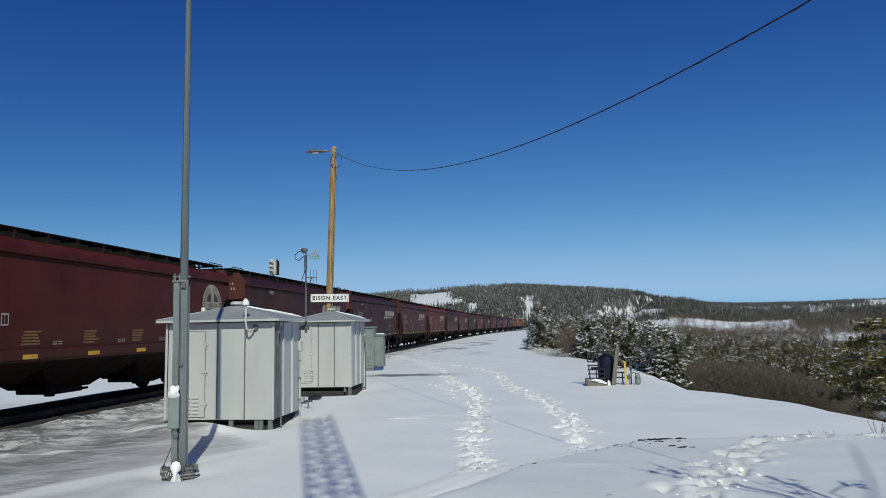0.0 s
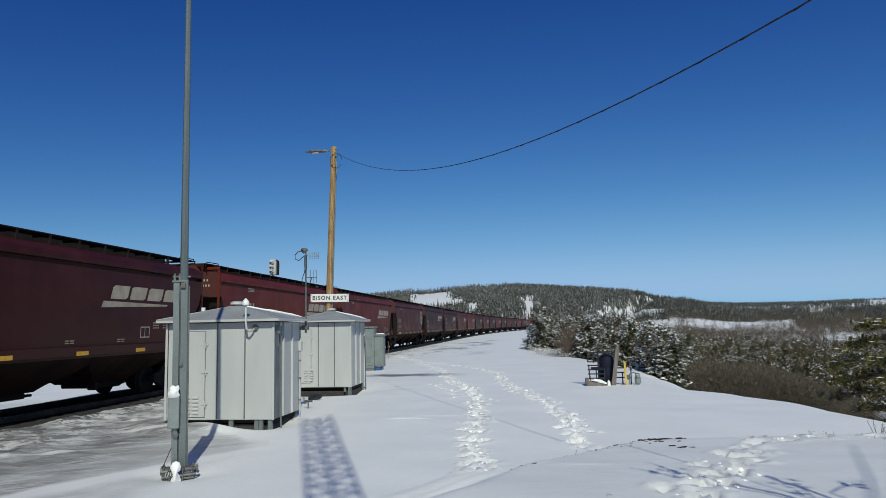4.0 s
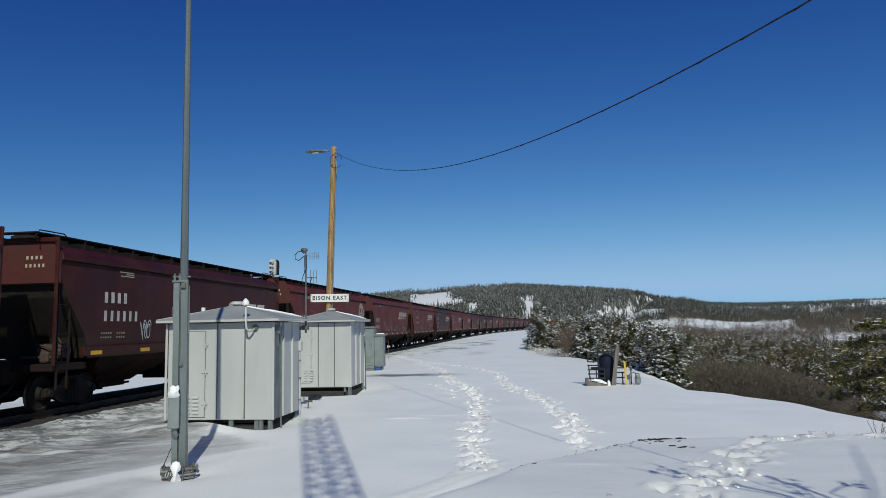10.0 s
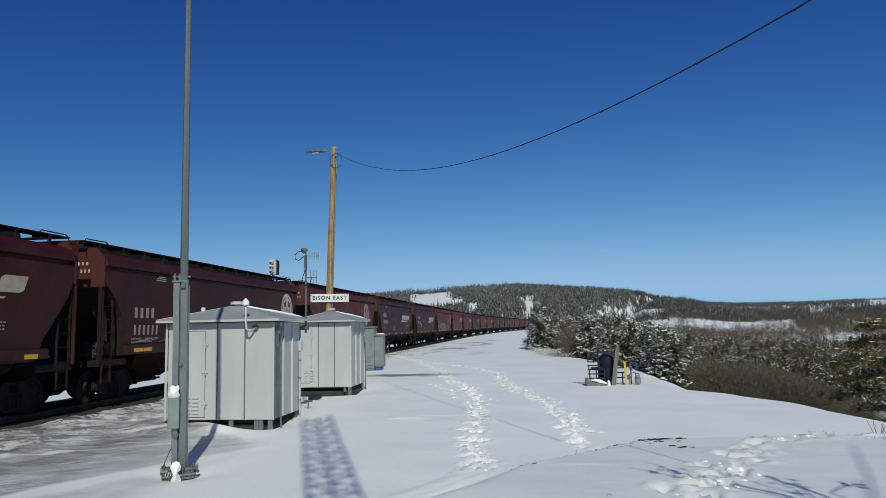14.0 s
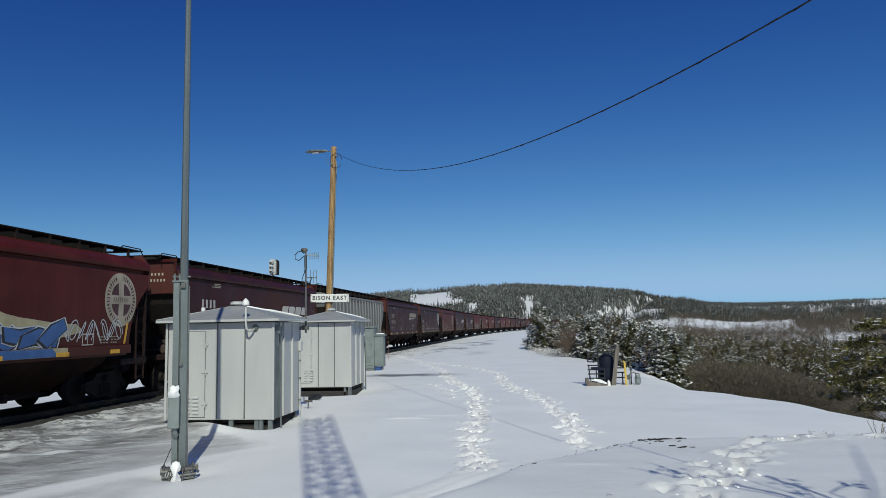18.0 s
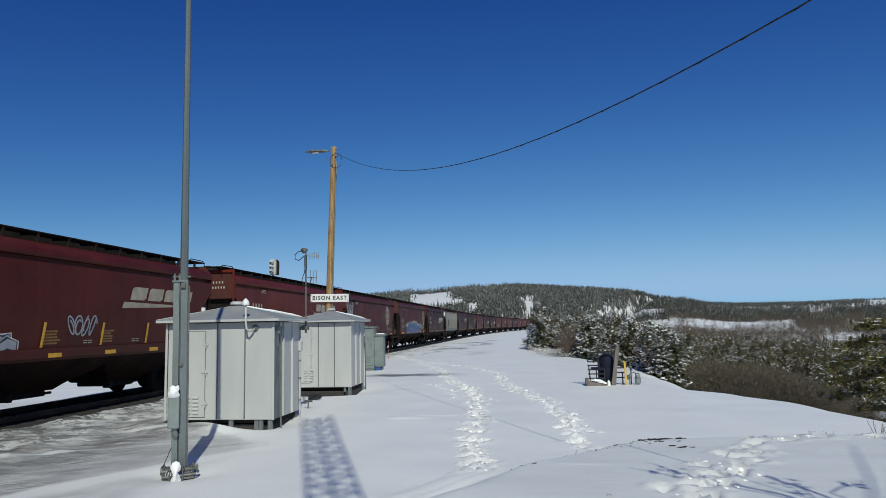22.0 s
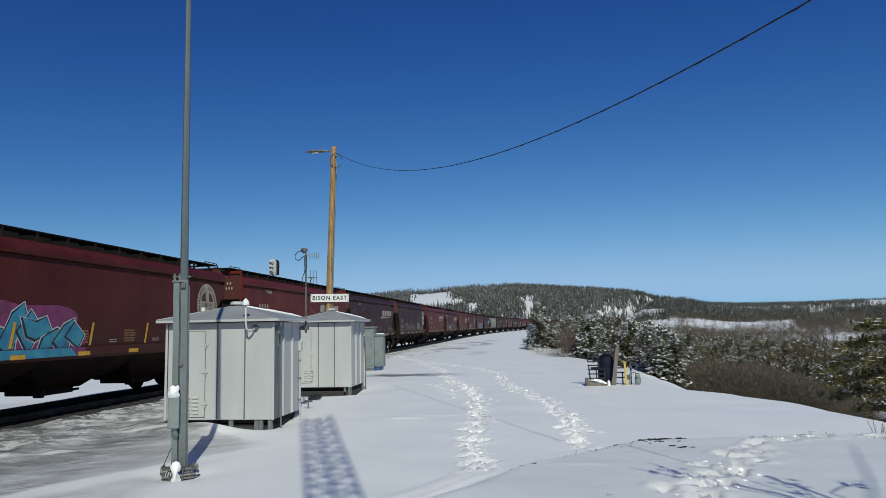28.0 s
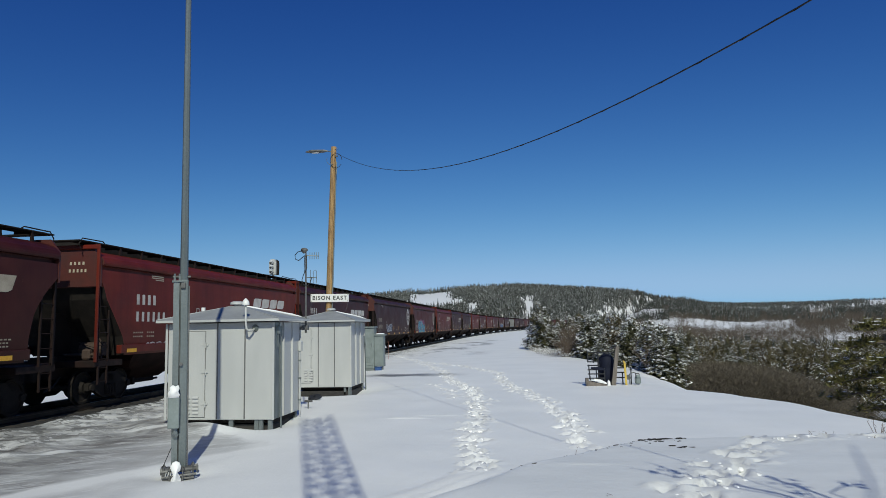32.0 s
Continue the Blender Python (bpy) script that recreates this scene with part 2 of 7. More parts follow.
M_OLDWOOD = plain("weathered_grey_wood", (0.20, 0.17, 0.145), (0.11, 0.095, 0.082), 0.85, 0, 3, 30, 0.5, stretch=(6, 6, 0.5))
M_RACK = plain("black_iron_rack", (0.012, 0.013, 0.017), (0.026, 0.028, 0.034), 0.6, 0.3)
M_TANK = plain("dark_navy_tank", (0.008, 0.010, 0.022), (0.015, 0.018, 0.034), 0.7, 0.0, spec=0.15)
M_CABLE = plain("black_cable", (0.006, 0.006, 0.007), (0.010, 0.010, 0.011), 0.6)
M_PIPE = plain("yellow_marker_pipe", (0.60, 0.42, 0.07), (0.5, 0.34, 0.06), 0.5)
M_REDMARK = plain("faded_red_stake", (0.42, 0.2, 0.16), (0.36, 0.16, 0.13), 0.6)
M_LENS = plain("signal_lens", (0.5, 0.5, 0.48), (0.35, 0.35, 0.35), 0.15, 0, 3, 30)
M_ORANGE = plain("orange_locomotive_paint", (0.21, 0.055, 0.024), (0.13, 0.038, 0.02), 0.5, 0, 1, 30)
M_GREYCAR = plain("light_grey_car_paint", (0.20, 0.203, 0.20), (0.125, 0.125, 0.122), 0.65, 0, 1.2, 30, stretch=(1, 2, 0.3))
M_BARK = plain("dark_bark", (0.07, 0.055, 0.045), (0.12, 0.10, 0.085), 0.9, 0, 4, 30, 0.6)
M_CHIP = plain("dark_bark_chip", (0.009, 0.008, 0.007), (0.026, 0.021, 0.018), 0.9, 0, 6, 40, 0.6)
M_TWIG = plain("bare_twigs", (0.10, 0.072, 0.052), (0.17, 0.13, 0.10), 0.9, 0, 3, 30)
M_GLASS = plain("dark_window", (0.02, 0.022, 0.025), (0.03, 0.03, 0.03), 0.1)


def leaf_material(name, a, b, patches=0.45, dry=None):
    n = Nodes(name, 0.7, 0.0, 0.3)
    rnd = n.t.nodes.new("ShaderNodeNewGeometry").outputs["Random Per Island"]
    own = n.t.nodes.new("ShaderNodeObjectInfo").outputs["Random"]
    mixed = n.mix(n.calc('ADD', n.calc('MULTIPLY', rnd, 0.7), n.calc('MULTIPLY', own, 0.3)), a, b)
    if dry:
        mixed = n.mix(n.span(own, 0.62, 0.95, 0.0, 0.75), mixed, dry)
    patch = n.noise(n.coords(True), patches, 3.0)
    return n.colour(n.mix(n.span(patch, 0.35, 0.65, 0.0, 0.4), mixed, n.mix(1.0, mixed, tuple(0.5 for _ in a), 'MULTIPLY')))


M_NEEDLE = leaf_material("spruce_needles", (0.045, 0.05, 0.028), (0.175, 0.165, 0.08), 0.45, (0.17, 0.128, 0.066))
M_PINE = leaf_material("pine_needles", (0.042, 0.047, 0.015), (0.23, 0.2, 0.058))
M_FARNEEDLE = leaf_material("far_needles", (0.022, 0.027, 0.023), (0.064, 0.07, 0.058))
M_FROST = leaf_material("frosted_needles", (0.11, 0.118, 0.112), (0.36, 0.365, 0.36))
M_SCRUB = leaf_material("brown_scrub_twigs", (0.058, 0.047, 0.033), (0.16, 0.134, 0.097), 0.9)
M_FARBARE = leaf_material("grey_bare_woods", (0.075, 0.058, 0.043), (0.142, 0.113, 0.086))


# ---------------------------------------------------------------- mesh tools
class Geo:
    """Collects vertices and faces of one part."""

    def __init__(self):
        self.v, self.f, self.mi = [], [], []

    def face(self, pts, mi=0):
        k = len(self.v)
        self.v += [tuple(p) for p in pts]
        self.f.append(tuple(range(k, k + len(pts))))
        self.mi.append(mi)

    def rings(self, rings, closed=True, caps=True, mi=0):
        """Joins rings of equally many points, one after the other."""
        k, n = len(self.v), len(rings[0])
        for r in rings:
            self.v += [tuple(p) for p in r]
        for i in range(len(rings) - 1):
            for j in range(n if closed else n - 1):
                a, b = k + i * n + j, k + i * n + (j + 1) % n
                self.f.append((a, b, b + n, a + n))
                self.mi.append(mi)
        if caps:
            self.f.append(tuple(k + j for j in reversed(range(n))))
            e = k + (len(rings) - 1) * n
            self.f.append(tuple(e + j for j in range(n)))
            self.mi += [mi, mi]
        return self

    def box(self, x0, x1, y0, y1, z0, z1, bev=0.0, mi=0):
        if bev <= 0:
            r = lambda z: [(x0, y0, z), (x1, y0, z), (x1, y1, z), (x0, y1, z)]
            return self.rings([r(z0), r(z1)], mi=mi)
        b = min(bev, (x1 - x0) * 0.45, (y1 - y0) * 0.45, (z1 - z0) * 0.45)

        def oct_(z, i):
            a0, a1, c0, c1 = x0 + i, x1 - i, y0 + i, y1 - i
            return [(a0 + b, c0, z), (a1 - b, c0, z), (a1, c0 + b, z), (a1, c1 - b, z),
                    (a1 - b, c1, z), (a0 + b, c1, z), (a0, c1 - b, z), (a0, c0 + b, z)]
        return self.rings([oct_(z0, b * 0.6), oct_(z0 + b, 0), oct_(z1 - b, 0), oct_(z1, b * 0.6)], mi=mi)

    def tube(self, p0, p1, r0, r1=None, n=8, mi=0):
        r1 = r0 if r1 is None else r1
        p0, p1 = Vector(p0), Vector(p1)
        q = (p1 - p0).to_track_quat('Z', 'Y')
        c = [q @ Vector((math.cos(2 * math.pi * i / n), math.sin(2 * math.pi * i / n), 0)) for i in range(n)]
        return self.rings([[p0 + d * r0 for d in c], [p1 + d * r1 for d in c]], mi=mi)

    def path(self, pts, r, n=6, mi=0):
        pts = [Vector(p) for p in pts]
        rings = []
        for i, p in enumerate(pts):
            d = pts[min(i + 1, len(pts) - 1)] - pts[max(i - 1, 0)]
            q = d.to_track_quat('Z', 'Y')
            rr = r[i] if isinstance(r, (list, tuple)) else r
            rings.append([p + q @ Vector((math.cos(2 * math.pi * j / n) * rr, math.sin(2 * math.pi * j / n) * rr, 0)) for j in range(n)])
        return self.rings(rings, mi=mi)

    def plate(self, outline, axis, a, b, mi=0):
        """An outline of (u, w) pairs, drawn out along an axis from a to b."""
        put = {'x': lambda u, w, d: (d, u, w), 'y': lambda u, w, d: (u, d, w), 'z': lambda u, w, d: (u, w, d)}[axis]
        return self.rings([[put(u, w, a) for u, w in outline], [put(u, w, b) for u, w in outline]], mi=mi)

    def lump(self, c, r, seed=0, n=10, m=6, mi=0):
        rnd = random.Random(seed)
        rings = []
        ph = [rnd.uniform(0, 6.28) for _ in range(3)]
        for i in range(m):
            th = math.pi * (0.04 + 0.92 * i / (m - 1))
            ring = []
            for j in range(n):
                a = 2 * math.pi * j / n
                k = 1 + 0.16 * math.sin(2 * a + ph[0]) + 0.1 * math.sin(3 * a + ph[1] + th) + rnd.uniform(-0.06, 0.06)
                ring.append((c[0] + r[0] * k * math.sin(th) * math.cos(a), c[1] + r[1] * k * math.sin(th) * math.sin(a), c[2] - r[2] * math.cos(th)))
            rings.append(ring)
        return self.rings(rings, mi=mi)

    def mesh(self, name, *mats, smooth=False):
        me = bpy.data.meshes.new(name)
        me.from_pydata(self.v, [], self.f)
        for m in mats:
            me.materials.append(m)
        if len(mats) > 1:
            me.polygons.foreach_set("material_index", self.mi)
        if smooth:
            me.shade_smooth()
        me.validate()
        bm = bmesh.new()
        bm.from_mesh(me)
        bmesh.ops.recalc_face_normals(bm, faces=bm.faces)
        bm.to_mesh(me)
        bm.free()
        return me


def thing(name, label, category, at=None, group="", kind=""):
    """An Empty at the base of a thing."""
    ob = new(name)
    ob.empty_display_size = 0.2
    if at is not None:
        ob.matrix_basis = at
    return tagged(ob, label, category, group, kind)


def part(name, geo, material, parent=None, label="", at=None, smooth=False):
    """One mesh object under a thing or a part."""
    mats = material if isinstance(material, tuple) else (material,)
    me = geo if isinstance(geo, bpy.types.Mesh) else geo.mesh(name, *mats, smooth=smooth)
    ob = new(name, me)
    if parent:
        ob.parent = parent
    if at is not None:
        ob.matrix_basis = at
    return tagged(ob, label)


def smooth_step(a, b, x):
    t = np.clip((x - a) / (b - a), 0, 1)
    return t * t * (3 - 2 * t)


# ---------------------------------------------------------------- the line of the track
TRACK_X, CURVE_AT, CURVE_R = -13.55, 120.0, 1800.0


def track_x(y):
    d = np.clip(np.asarray(y, float) - CURVE_AT, 0, 1500)
    return TRACK_X + CURVE_R - np.sqrt(CURVE_R ** 2 - d * d)


def track_point(s):
    """The place on the centre line s metres along it."""
    if s < CURVE_AT:
        return Vector((TRACK_X, s, 0))
    a = (s - CURVE_AT) / CURVE_R
    return Vector((TRACK_X + CURVE_R * (1 - math.cos(a)), CURVE_AT + CURVE_R * math.sin(a), 0))


# ---------------------------------------------------------------- the ground
TRAILS = [
    ([(-3.60, 26.83), (-3.12, 24.44), (-2.92, 23.40), (-2.40, 22.24), (-2.18, 21.05)], 1),
    ([(-0.84, 10.79), (-1.25, 14.35), (-1.41, 18.63), (-2.03, 24.34), (-3.2, 28.14), (-4.49, 35.01), (-7.99, 46.81), (-10.71, 54.78)], 3),
    ([(0.77, 12.92), (0.88, 15.93), (0.42, 19.85), (-0.42, 23.77), (-0.99, 26.53), (-1.6, 32.85), (-3.34, 37.59), (-6.25, 42.83)], 2),
    ([(1.71, 8.03), (2.45, 9.48), (3.01, 10.94), (3.63, 11.89), (4.39, 12.33), (5.19, 12.56), (5.9, 12.8), (7.0, 13.1)], 5),
]
CREST = [(-6.5, 4.0), (-1.56, 7.88), (-0.77, 9.05), (-0.21, 10.16), (0.92, 11.4), (1.66, 12.28), (2.41, 12.4), (3.53, 12.55), (5.9, 12.9), (9.0, 13.3)]


def along(line, step, rnd, spread):
    """Places along a line of points, at even steps, shifted at random."""
    out = []
    for (x0, y0), (x1, y1) in zip(line, line[1:]):
        n = max(1, int(math.hypot(x1 - x0, y1 - y0) / step))
        for i in range(n):
            t = (i + rnd.random() * 0.6) / n
            out.append((x0 + (x1 - x0) * t + rnd.gauss(0, spread), y0 + (y1 - y0) * t + rnd.gauss(0, spread)))
    return out


def value_noise(x, y, scale, seed):
    """Smooth noise of the plan, from a table of random values."""
    tab = np.random.RandomState(seed).rand(256, 256)
    u, v = x / scale, y / scale
    i, j = np.floor(u).astype(int), np.floor(v).astype(int)
    fu, fv = u - i, v - j
    fu, fv = fu * fu * (3 - 2 * fu), fv * fv * (3 - 2 * fv)
    g = lambda a, b: tab[a % 256, b % 256]
    return (g(i, j) * (1 - fu) + g(i + 1, j) * fu) * (1 - fv) + (g(i, j + 1) * (1 - fu) + g(i + 1, j + 1) * fu) * fv - 0.5


def ledge_edge(y):
    """Where the level bank beside the track ends, to its right."""
    near = np.interp(y, [-60, 5, 12.5, 15.2, 17.2, 19.9, 22.8, 24.7, 28.5, 35.0, 41.0, 46.8, 51.5, 64, 110, 185], [16, 8.0, 6.2, 6.3, 6.4, 6.0, 5.3, 4.0, 3.9, 4.2, 3.3, 2.5, 1.6, 0.3, -0.5, -1.0])
    return np.where(y > 185, track_x(y) + 11.0, near)


HILL_R = [0, 30, 60, 100, 150, 250, 350, 500, 620, 700, 850, 950, 1050, 1200, 1500, 2300, 3000, 4500]
HILL_A = [-1, -3.4, -6.8, -9.5, -10.5, -10.5, -8, -2, 6, 15, 37, 47, 48, 40, 34, 60, 50, 40]
HILL_B = [-1, -3.4, -6.8, -9.8, -11, -12, -10.5, -4.5, 0, 3, 7, 10, 13, 17, 30, 52, 46, 40]
TOP_BEARING = [-30, -12.9, -11, -8.2, -6.3, -4, -1.66, 0.65, 2.9, 5.2, 7.4, 9.5, 11.6, 13.7, 17]
TOP_SCALE = [0.8, 0.92, 0.97, 1.0, 1.06, 1.10, 1.10, 1.06, 0.98, 0.92, 0.88, 0.80, 0.68, 0.57, 0.42]


def land(x, y):
    """The lie of the land: bank, valley and the hills behind, with no footprints."""
    r = np.hypot(x, y)
    b = np.degrees(np.arctan2(x, np.maximum(y, 1e-6)))
    b = np.where(y <= 0, 60.0 * np.sign(x), b)
    a = np.interp(r, HILL_R, HILL_A)
    a = np.where(a > 0, a * np.where(r < 1600, np.interp(b, TOP_BEARING, TOP_SCALE), 1.0), a)
    w = smooth_step(11.0, 17.0, b)
    valley = a * (1 - w) + np.interp(r, HILL_R, HILL_B) * w
    valley = valley + value_noise(x, y, 60.0, 3) * np.clip(r / 120, 0, 1) * 4.0 + value_noise(x, y, 240.0, 4) * np.clip(r / 600, 0, 1) * 8.0
    off = x - ledge_edge(y) + 0.7 * value_noise(x, y, 1.7, 16) * smooth_step(45, 30, np.hypot(x, y))
    right = 0.55 * smooth_step(-0.5, 22.0, off) + 0.45 * smooth_step(-0.3, 5.0, off) * smooth_step(0, 1, (off + 0.3) / 3)
    left = smooth_step(60.0, 260.0, track_x(y) - x) * smooth_step(250.0, 420.0, r)
    # the hillside comes down to the railway where it swings away
    left = np.maximum(left, smooth_step(9.0, 30.0, track_x(y) - x) * smooth_step(600, 660, y))
    run = np.clip(right + left, 0, 1)
    run = np.where(y > 900, np.maximum(run, smooth_step(900, 1000, y)), run)
    z = -0.2 * (1 - run) + valley * run
    # a shallow ditch and the shoulder of the ballast beside the track
    d = np.abs(x - track_x(y))
    z = z + 0.06 * smooth_step(2.6, 1.6, d) - 0.35 * smooth_step(1.75, 1.3, d) - 0.05 * np.exp(-((d - 4.6) / 1.0) ** 2)
    z = z - 0.5 * smooth_step(1.9, 3.4, track_x(y) - x) * smooth_step(60, 30, track_x(y) - x)
    return z


def line_side(x, y, line):
    """Distance to a line of points; positive on its right hand."""
    best = np.full(x.shape, 1e9)
    sign = np.zeros(x.shape)
    for (x0, y0), (x1, y1) in zip(line, line[1:]):
        dx, dy = x1 - x0, y1 - y0
        t = np.clip(((x - x0) * dx + (y - y0) * dy) / (dx * dx + dy * dy), 0, 1)
        d = np.hypot(x - x0 - t * dx, y - y0 - t * dy)
        s = np.sign((x - x0) * dy - (y - y0) * dx)
        closer = d < best
        best, sign = np.where(closer, d, best), np.where(closer, s, sign)
    return best * sign


def near_relief(x, y):
    """The snow mound, drifts and hummocks close to the camera."""
    side = line_side(x, y, CREST)
    z = 0.27 * smooth_step(-0.45, 0.3, side) * smooth_step(40, 22, np.hypot(x, y))
    # old ski ruts beside the mound
    for off in (-0.62, -0.8, -0.93):
        z = z + 0.034 * np.exp(-((side - off) / 0.045) ** 2) * smooth_step(-2.6, -2.0, x) * smooth_step(-0.4, -0.8, x)
    # thin skid marks in the crust
    for y0, x0, x1, h in ((16.7, -3.6, -2.5, 0.035), (17.3, -3.0, -1.9, 0.02), (9.0, -1.4, -0.5, 0.02), (9.9, 0.2, 1.1, 0.018)):
        z = z + h * np.exp(-((y - y0 - 0.12 * (x - x0)) / 0.06) ** 2) * smooth_step(x0 - 0.2, x0 + 0.3, x) * smooth_step(x1 + 0.2, x1 - 0.3, x)
    z = z + 0.05 * value_noise(x, y, 3.3, 5) + 0.014 * value_noise(x, y, 0.9, 6)
    # crusty hummocks beside the rail
    rough = smooth_step(-13.2, -12.0, x) * smooth_step(-7.5, -9.8, x) * smooth_step(40, 20, y)
    z = z + rough * (0.10 * np.maximum(value_noise(x, y, 0.5, 7), -0.1) + 0.06 * value_noise(x, y, 0.22, 8))
    # drifts heaped before the cabinets and in the lee of them
    for cx, cy, sx, sy, h in ((-7.5, 15.25, 0.8, 0.45, 0.16), (-8.9, 16.0, 0.7, 0.8, 0.14), (-5.5, 10.5, 0.55, 0.4, -0.085), (-6.4, 16.4, 0.9, 1.1, -0.17), (-7.2, 24.9, 1.5, 1.5, -0.3)):
        z = z + h * np.exp(-((x - cx) / sx) ** 2 - ((y - cy) / sy) ** 2)
    # long wind ripples
    z = z + 0.003 * np.sin(x * 1.3 + y * 3.4 + 3 * value_noise(x, y, 3.0, 9))
    return z * smooth_step(70, 45, np.hypot(x, y))


def footprints(x, y, z):
    rnd = random.Random(11)
    hole, rim, clods = np.zeros(z.shape), np.zeros(z.shape), np.zeros(z.shape)
    for line, many in TRAILS:
        many += 2 if 1 < many < 5 else 0
        places = []
        for _ in range(many):
            places += along(line, 0.5, rnd, 0.13 if line[0][0] < 1 else 0.18)
        for px, py in places:
            r = rnd.uniform(0.045, 0.12)
            deep = rnd.uniform(0.05, 0.11)
            box = (np.abs(x - px) < 0.7) & (np.abs(y - py) < 0.9)
            if not box.any():
                continue
            i0, i1 = np.where(box.any(1))[0][[0, -1]]
            j0, j1 = np.where(box.any(0))[0][[0, -1]]
            sl = (slice(i0, i1 + 1), slice(j0, j1 + 1))
            d = np.hypot((x[sl] - px) / r, (y[sl] - py) / (r * 1.3))
            wob = 1 + 0.5 * value_noise(x[sl] * 7, y[sl] * 7, 1.0, 12) + 0.4 * value_noise(x[sl] * 19, y[sl] * 19, 1.0, 13)
            for _ in range(2):
                big = 1.0 if line[0][0] < 1 else 1.25
                cx, cy, cr = px + rnd.gauss(0, 0.11), py + rnd.gauss(0, 0.11), rnd.uniform(0.04, 0.085) * big
                e = np.hypot((x[sl] - cx) / big, (y[sl] - cy) * 0.8) / cr
                clods[sl] = np.maximum(clods[sl], rnd.uniform(0.02, 0.055) * (1.0 if big < 1.1 else 0.6) * smooth_step(1.05, 0.6, e * wob))
            hole[sl] = np.maximum(hole[sl], deep * smooth_step(1.15, 0.6, d * wob))
            rim[sl] = np.maximum(rim[sl], 0.027 * np.exp(-((d * wob - 1.35) / 0.3) ** 2) * (0.5 + wob * 0.5))
    return z - hole + rim * (hole < 0.03) + clods


def snow_clods():
    rnd = random.Random(29)
    g = Geo()
    for line, many in TRAILS:
        wide = 0.15 if line[0][0] < 1 else 0.19
        for x, y in along(line, 0.04 if many > 2 else 0.06, rnd, wide):
            if y > 31 or (many == 1 and rnd.random() < 0.6):
                continue
            if many > 3 and rnd.random() < 0.2:
                continue
            r = rnd.uniform(0.018, 0.055) * (1.0 + y * 0.012)
            z = ground_z(x, y) + r * rnd.uniform(-0.45, -0.1)
            n, turn, tip = rnd.choice((5, 6, 7)), rnd.uniform(0, 6.28), (rnd.uniform(-0.5, 0.5), rnd.uniform(-0.5, 0.5))
            rings = []
            for f, h in ((1.1, -0.6), (rnd.uniform(0.85, 1.05), 0.0), (rnd.uniform(0.35, 0.7), rnd.uniform(0.25, 0.5))):
                rings.append([(x + r * f * (math.cos(turn + 6.283 * i / n) * rnd.uniform(0.8, 1.2) + tip[0] * max(h, 0)), y + r * f * (math.sin(turn + 6.283 * i / n) * rnd.uniform(0.8, 1.2) + tip[1] * max(h, 0)),
                               z + r * (h * 0.75 + rnd.uniform(-0.16, 0.16))) for i in range(n)])
            g.rings(rings)
    ob = new("snow_clods", g.mesh("snow_clods", M_SNOW, smooth=True))
    tagged(ob, "loose clods of broken snow along the footprints", "snow clods", kind="stuff")


def axis_steps(lo, fine_lo, fine_hi, hi, step, grow):
    """Even steps in the middle, ever wider ones outwards."""
    mid = list(np.arange(fine_lo, fine_hi + step / 2, step))
    out, d = [], step
    p = fine_lo
    while p > lo:
        d = min(d * grow, 260)
        p -= d
        out.append(p)
    res = out[::-1] + mid
    p, d = mid[-1], step
    while p < hi:
        d = min(d * grow, 260)
        p += d
        res.append(p)
    return np.array(res)


def grid_mesh(name, xs, ys, zs, material):
    nx, ny = len(xs), len(ys)
    co = np.empty((ny, nx, 3), np.float32)
    co[..., 0], co[..., 1], co[..., 2] = xs[None, :], ys[:, None], zs
    i = np.arange((ny - 1) * nx).reshape(ny - 1, nx)[:, :-1].ravel()
    quads = np.stack([i, i + 1, i + nx + 1, i + nx], 1).astype(np.int32)
    return raw_mesh(name, co.reshape(-1, 3), quads, 4, material)


def raw_mesh(name, co, faces, size, *mats, index=None, smooth=True):
    me = bpy.data.meshes.new(name)
    me.vertices.add(len(co))
    me.vertices.foreach_set("co", np.ascontiguousarray(co, np.float32).ravel())
    me.loops.add(faces.size)
    me.loops.foreach_set("vertex_index", np.ascontiguousarray(faces, np.int32).ravel())
    me.polygons.add(len(faces))
    me.polygons.foreach_set("loop_start", np.arange(0, faces.size, size, dtype=np.int32))
    for m in mats:
        me.materials.append(m)
    if index is not None:
        me.polygons.foreach_set("material_index", np.ascontiguousarray(index, np.int32))
    me.polygons.foreach_set("use_smooth", np.full(len(faces), smooth))
    me.update(calc_edges=True)
    me.validate()
    return me


gx = axis_steps(-4200, -13.4, 8.2, 4200, 0.075, 1.09)
gy_near = axis_steps(-2500, 7.4, 28.0, 28.0, 0.085, 1.09)
gy = np.concatenate([gy_near, np.arange(gy_near[-1] + 0.15, 58.0, 0.15), axis_steps(58.0, 58.0, 58.3, 4600, 0.3, 1.08)])
GX, GY = np.meshgrid(gx, gy)
GZ = footprints(GX, GY, land(GX, GY) + near_relief(GX, GY))
ground = new("ground", grid_mesh("ground", gx, gy, GZ, M_GROUND))
tagged(ground, "snow-covered bank, yard and valley with footprints and dirty ice", "ground", kind="structure")


def ground_z(x, y):
    """The height of the ground at one place."""
    i, j = np.searchsorted(gy, y) - 1, np.searchsorted(gx, x) - 1
    v, u = (y - gy[i]) / (gy[i + 1] - gy[i]), (x - gx[j]) / (gx[j + 1] - gx[j])
    return float((GZ[i, j] * (1 - u) + GZ[i, j + 1] * u) * (1 - v) + (GZ[i + 1, j] * (1 - u) + GZ[i + 1, j + 1] * u) * v)


snow_clods()


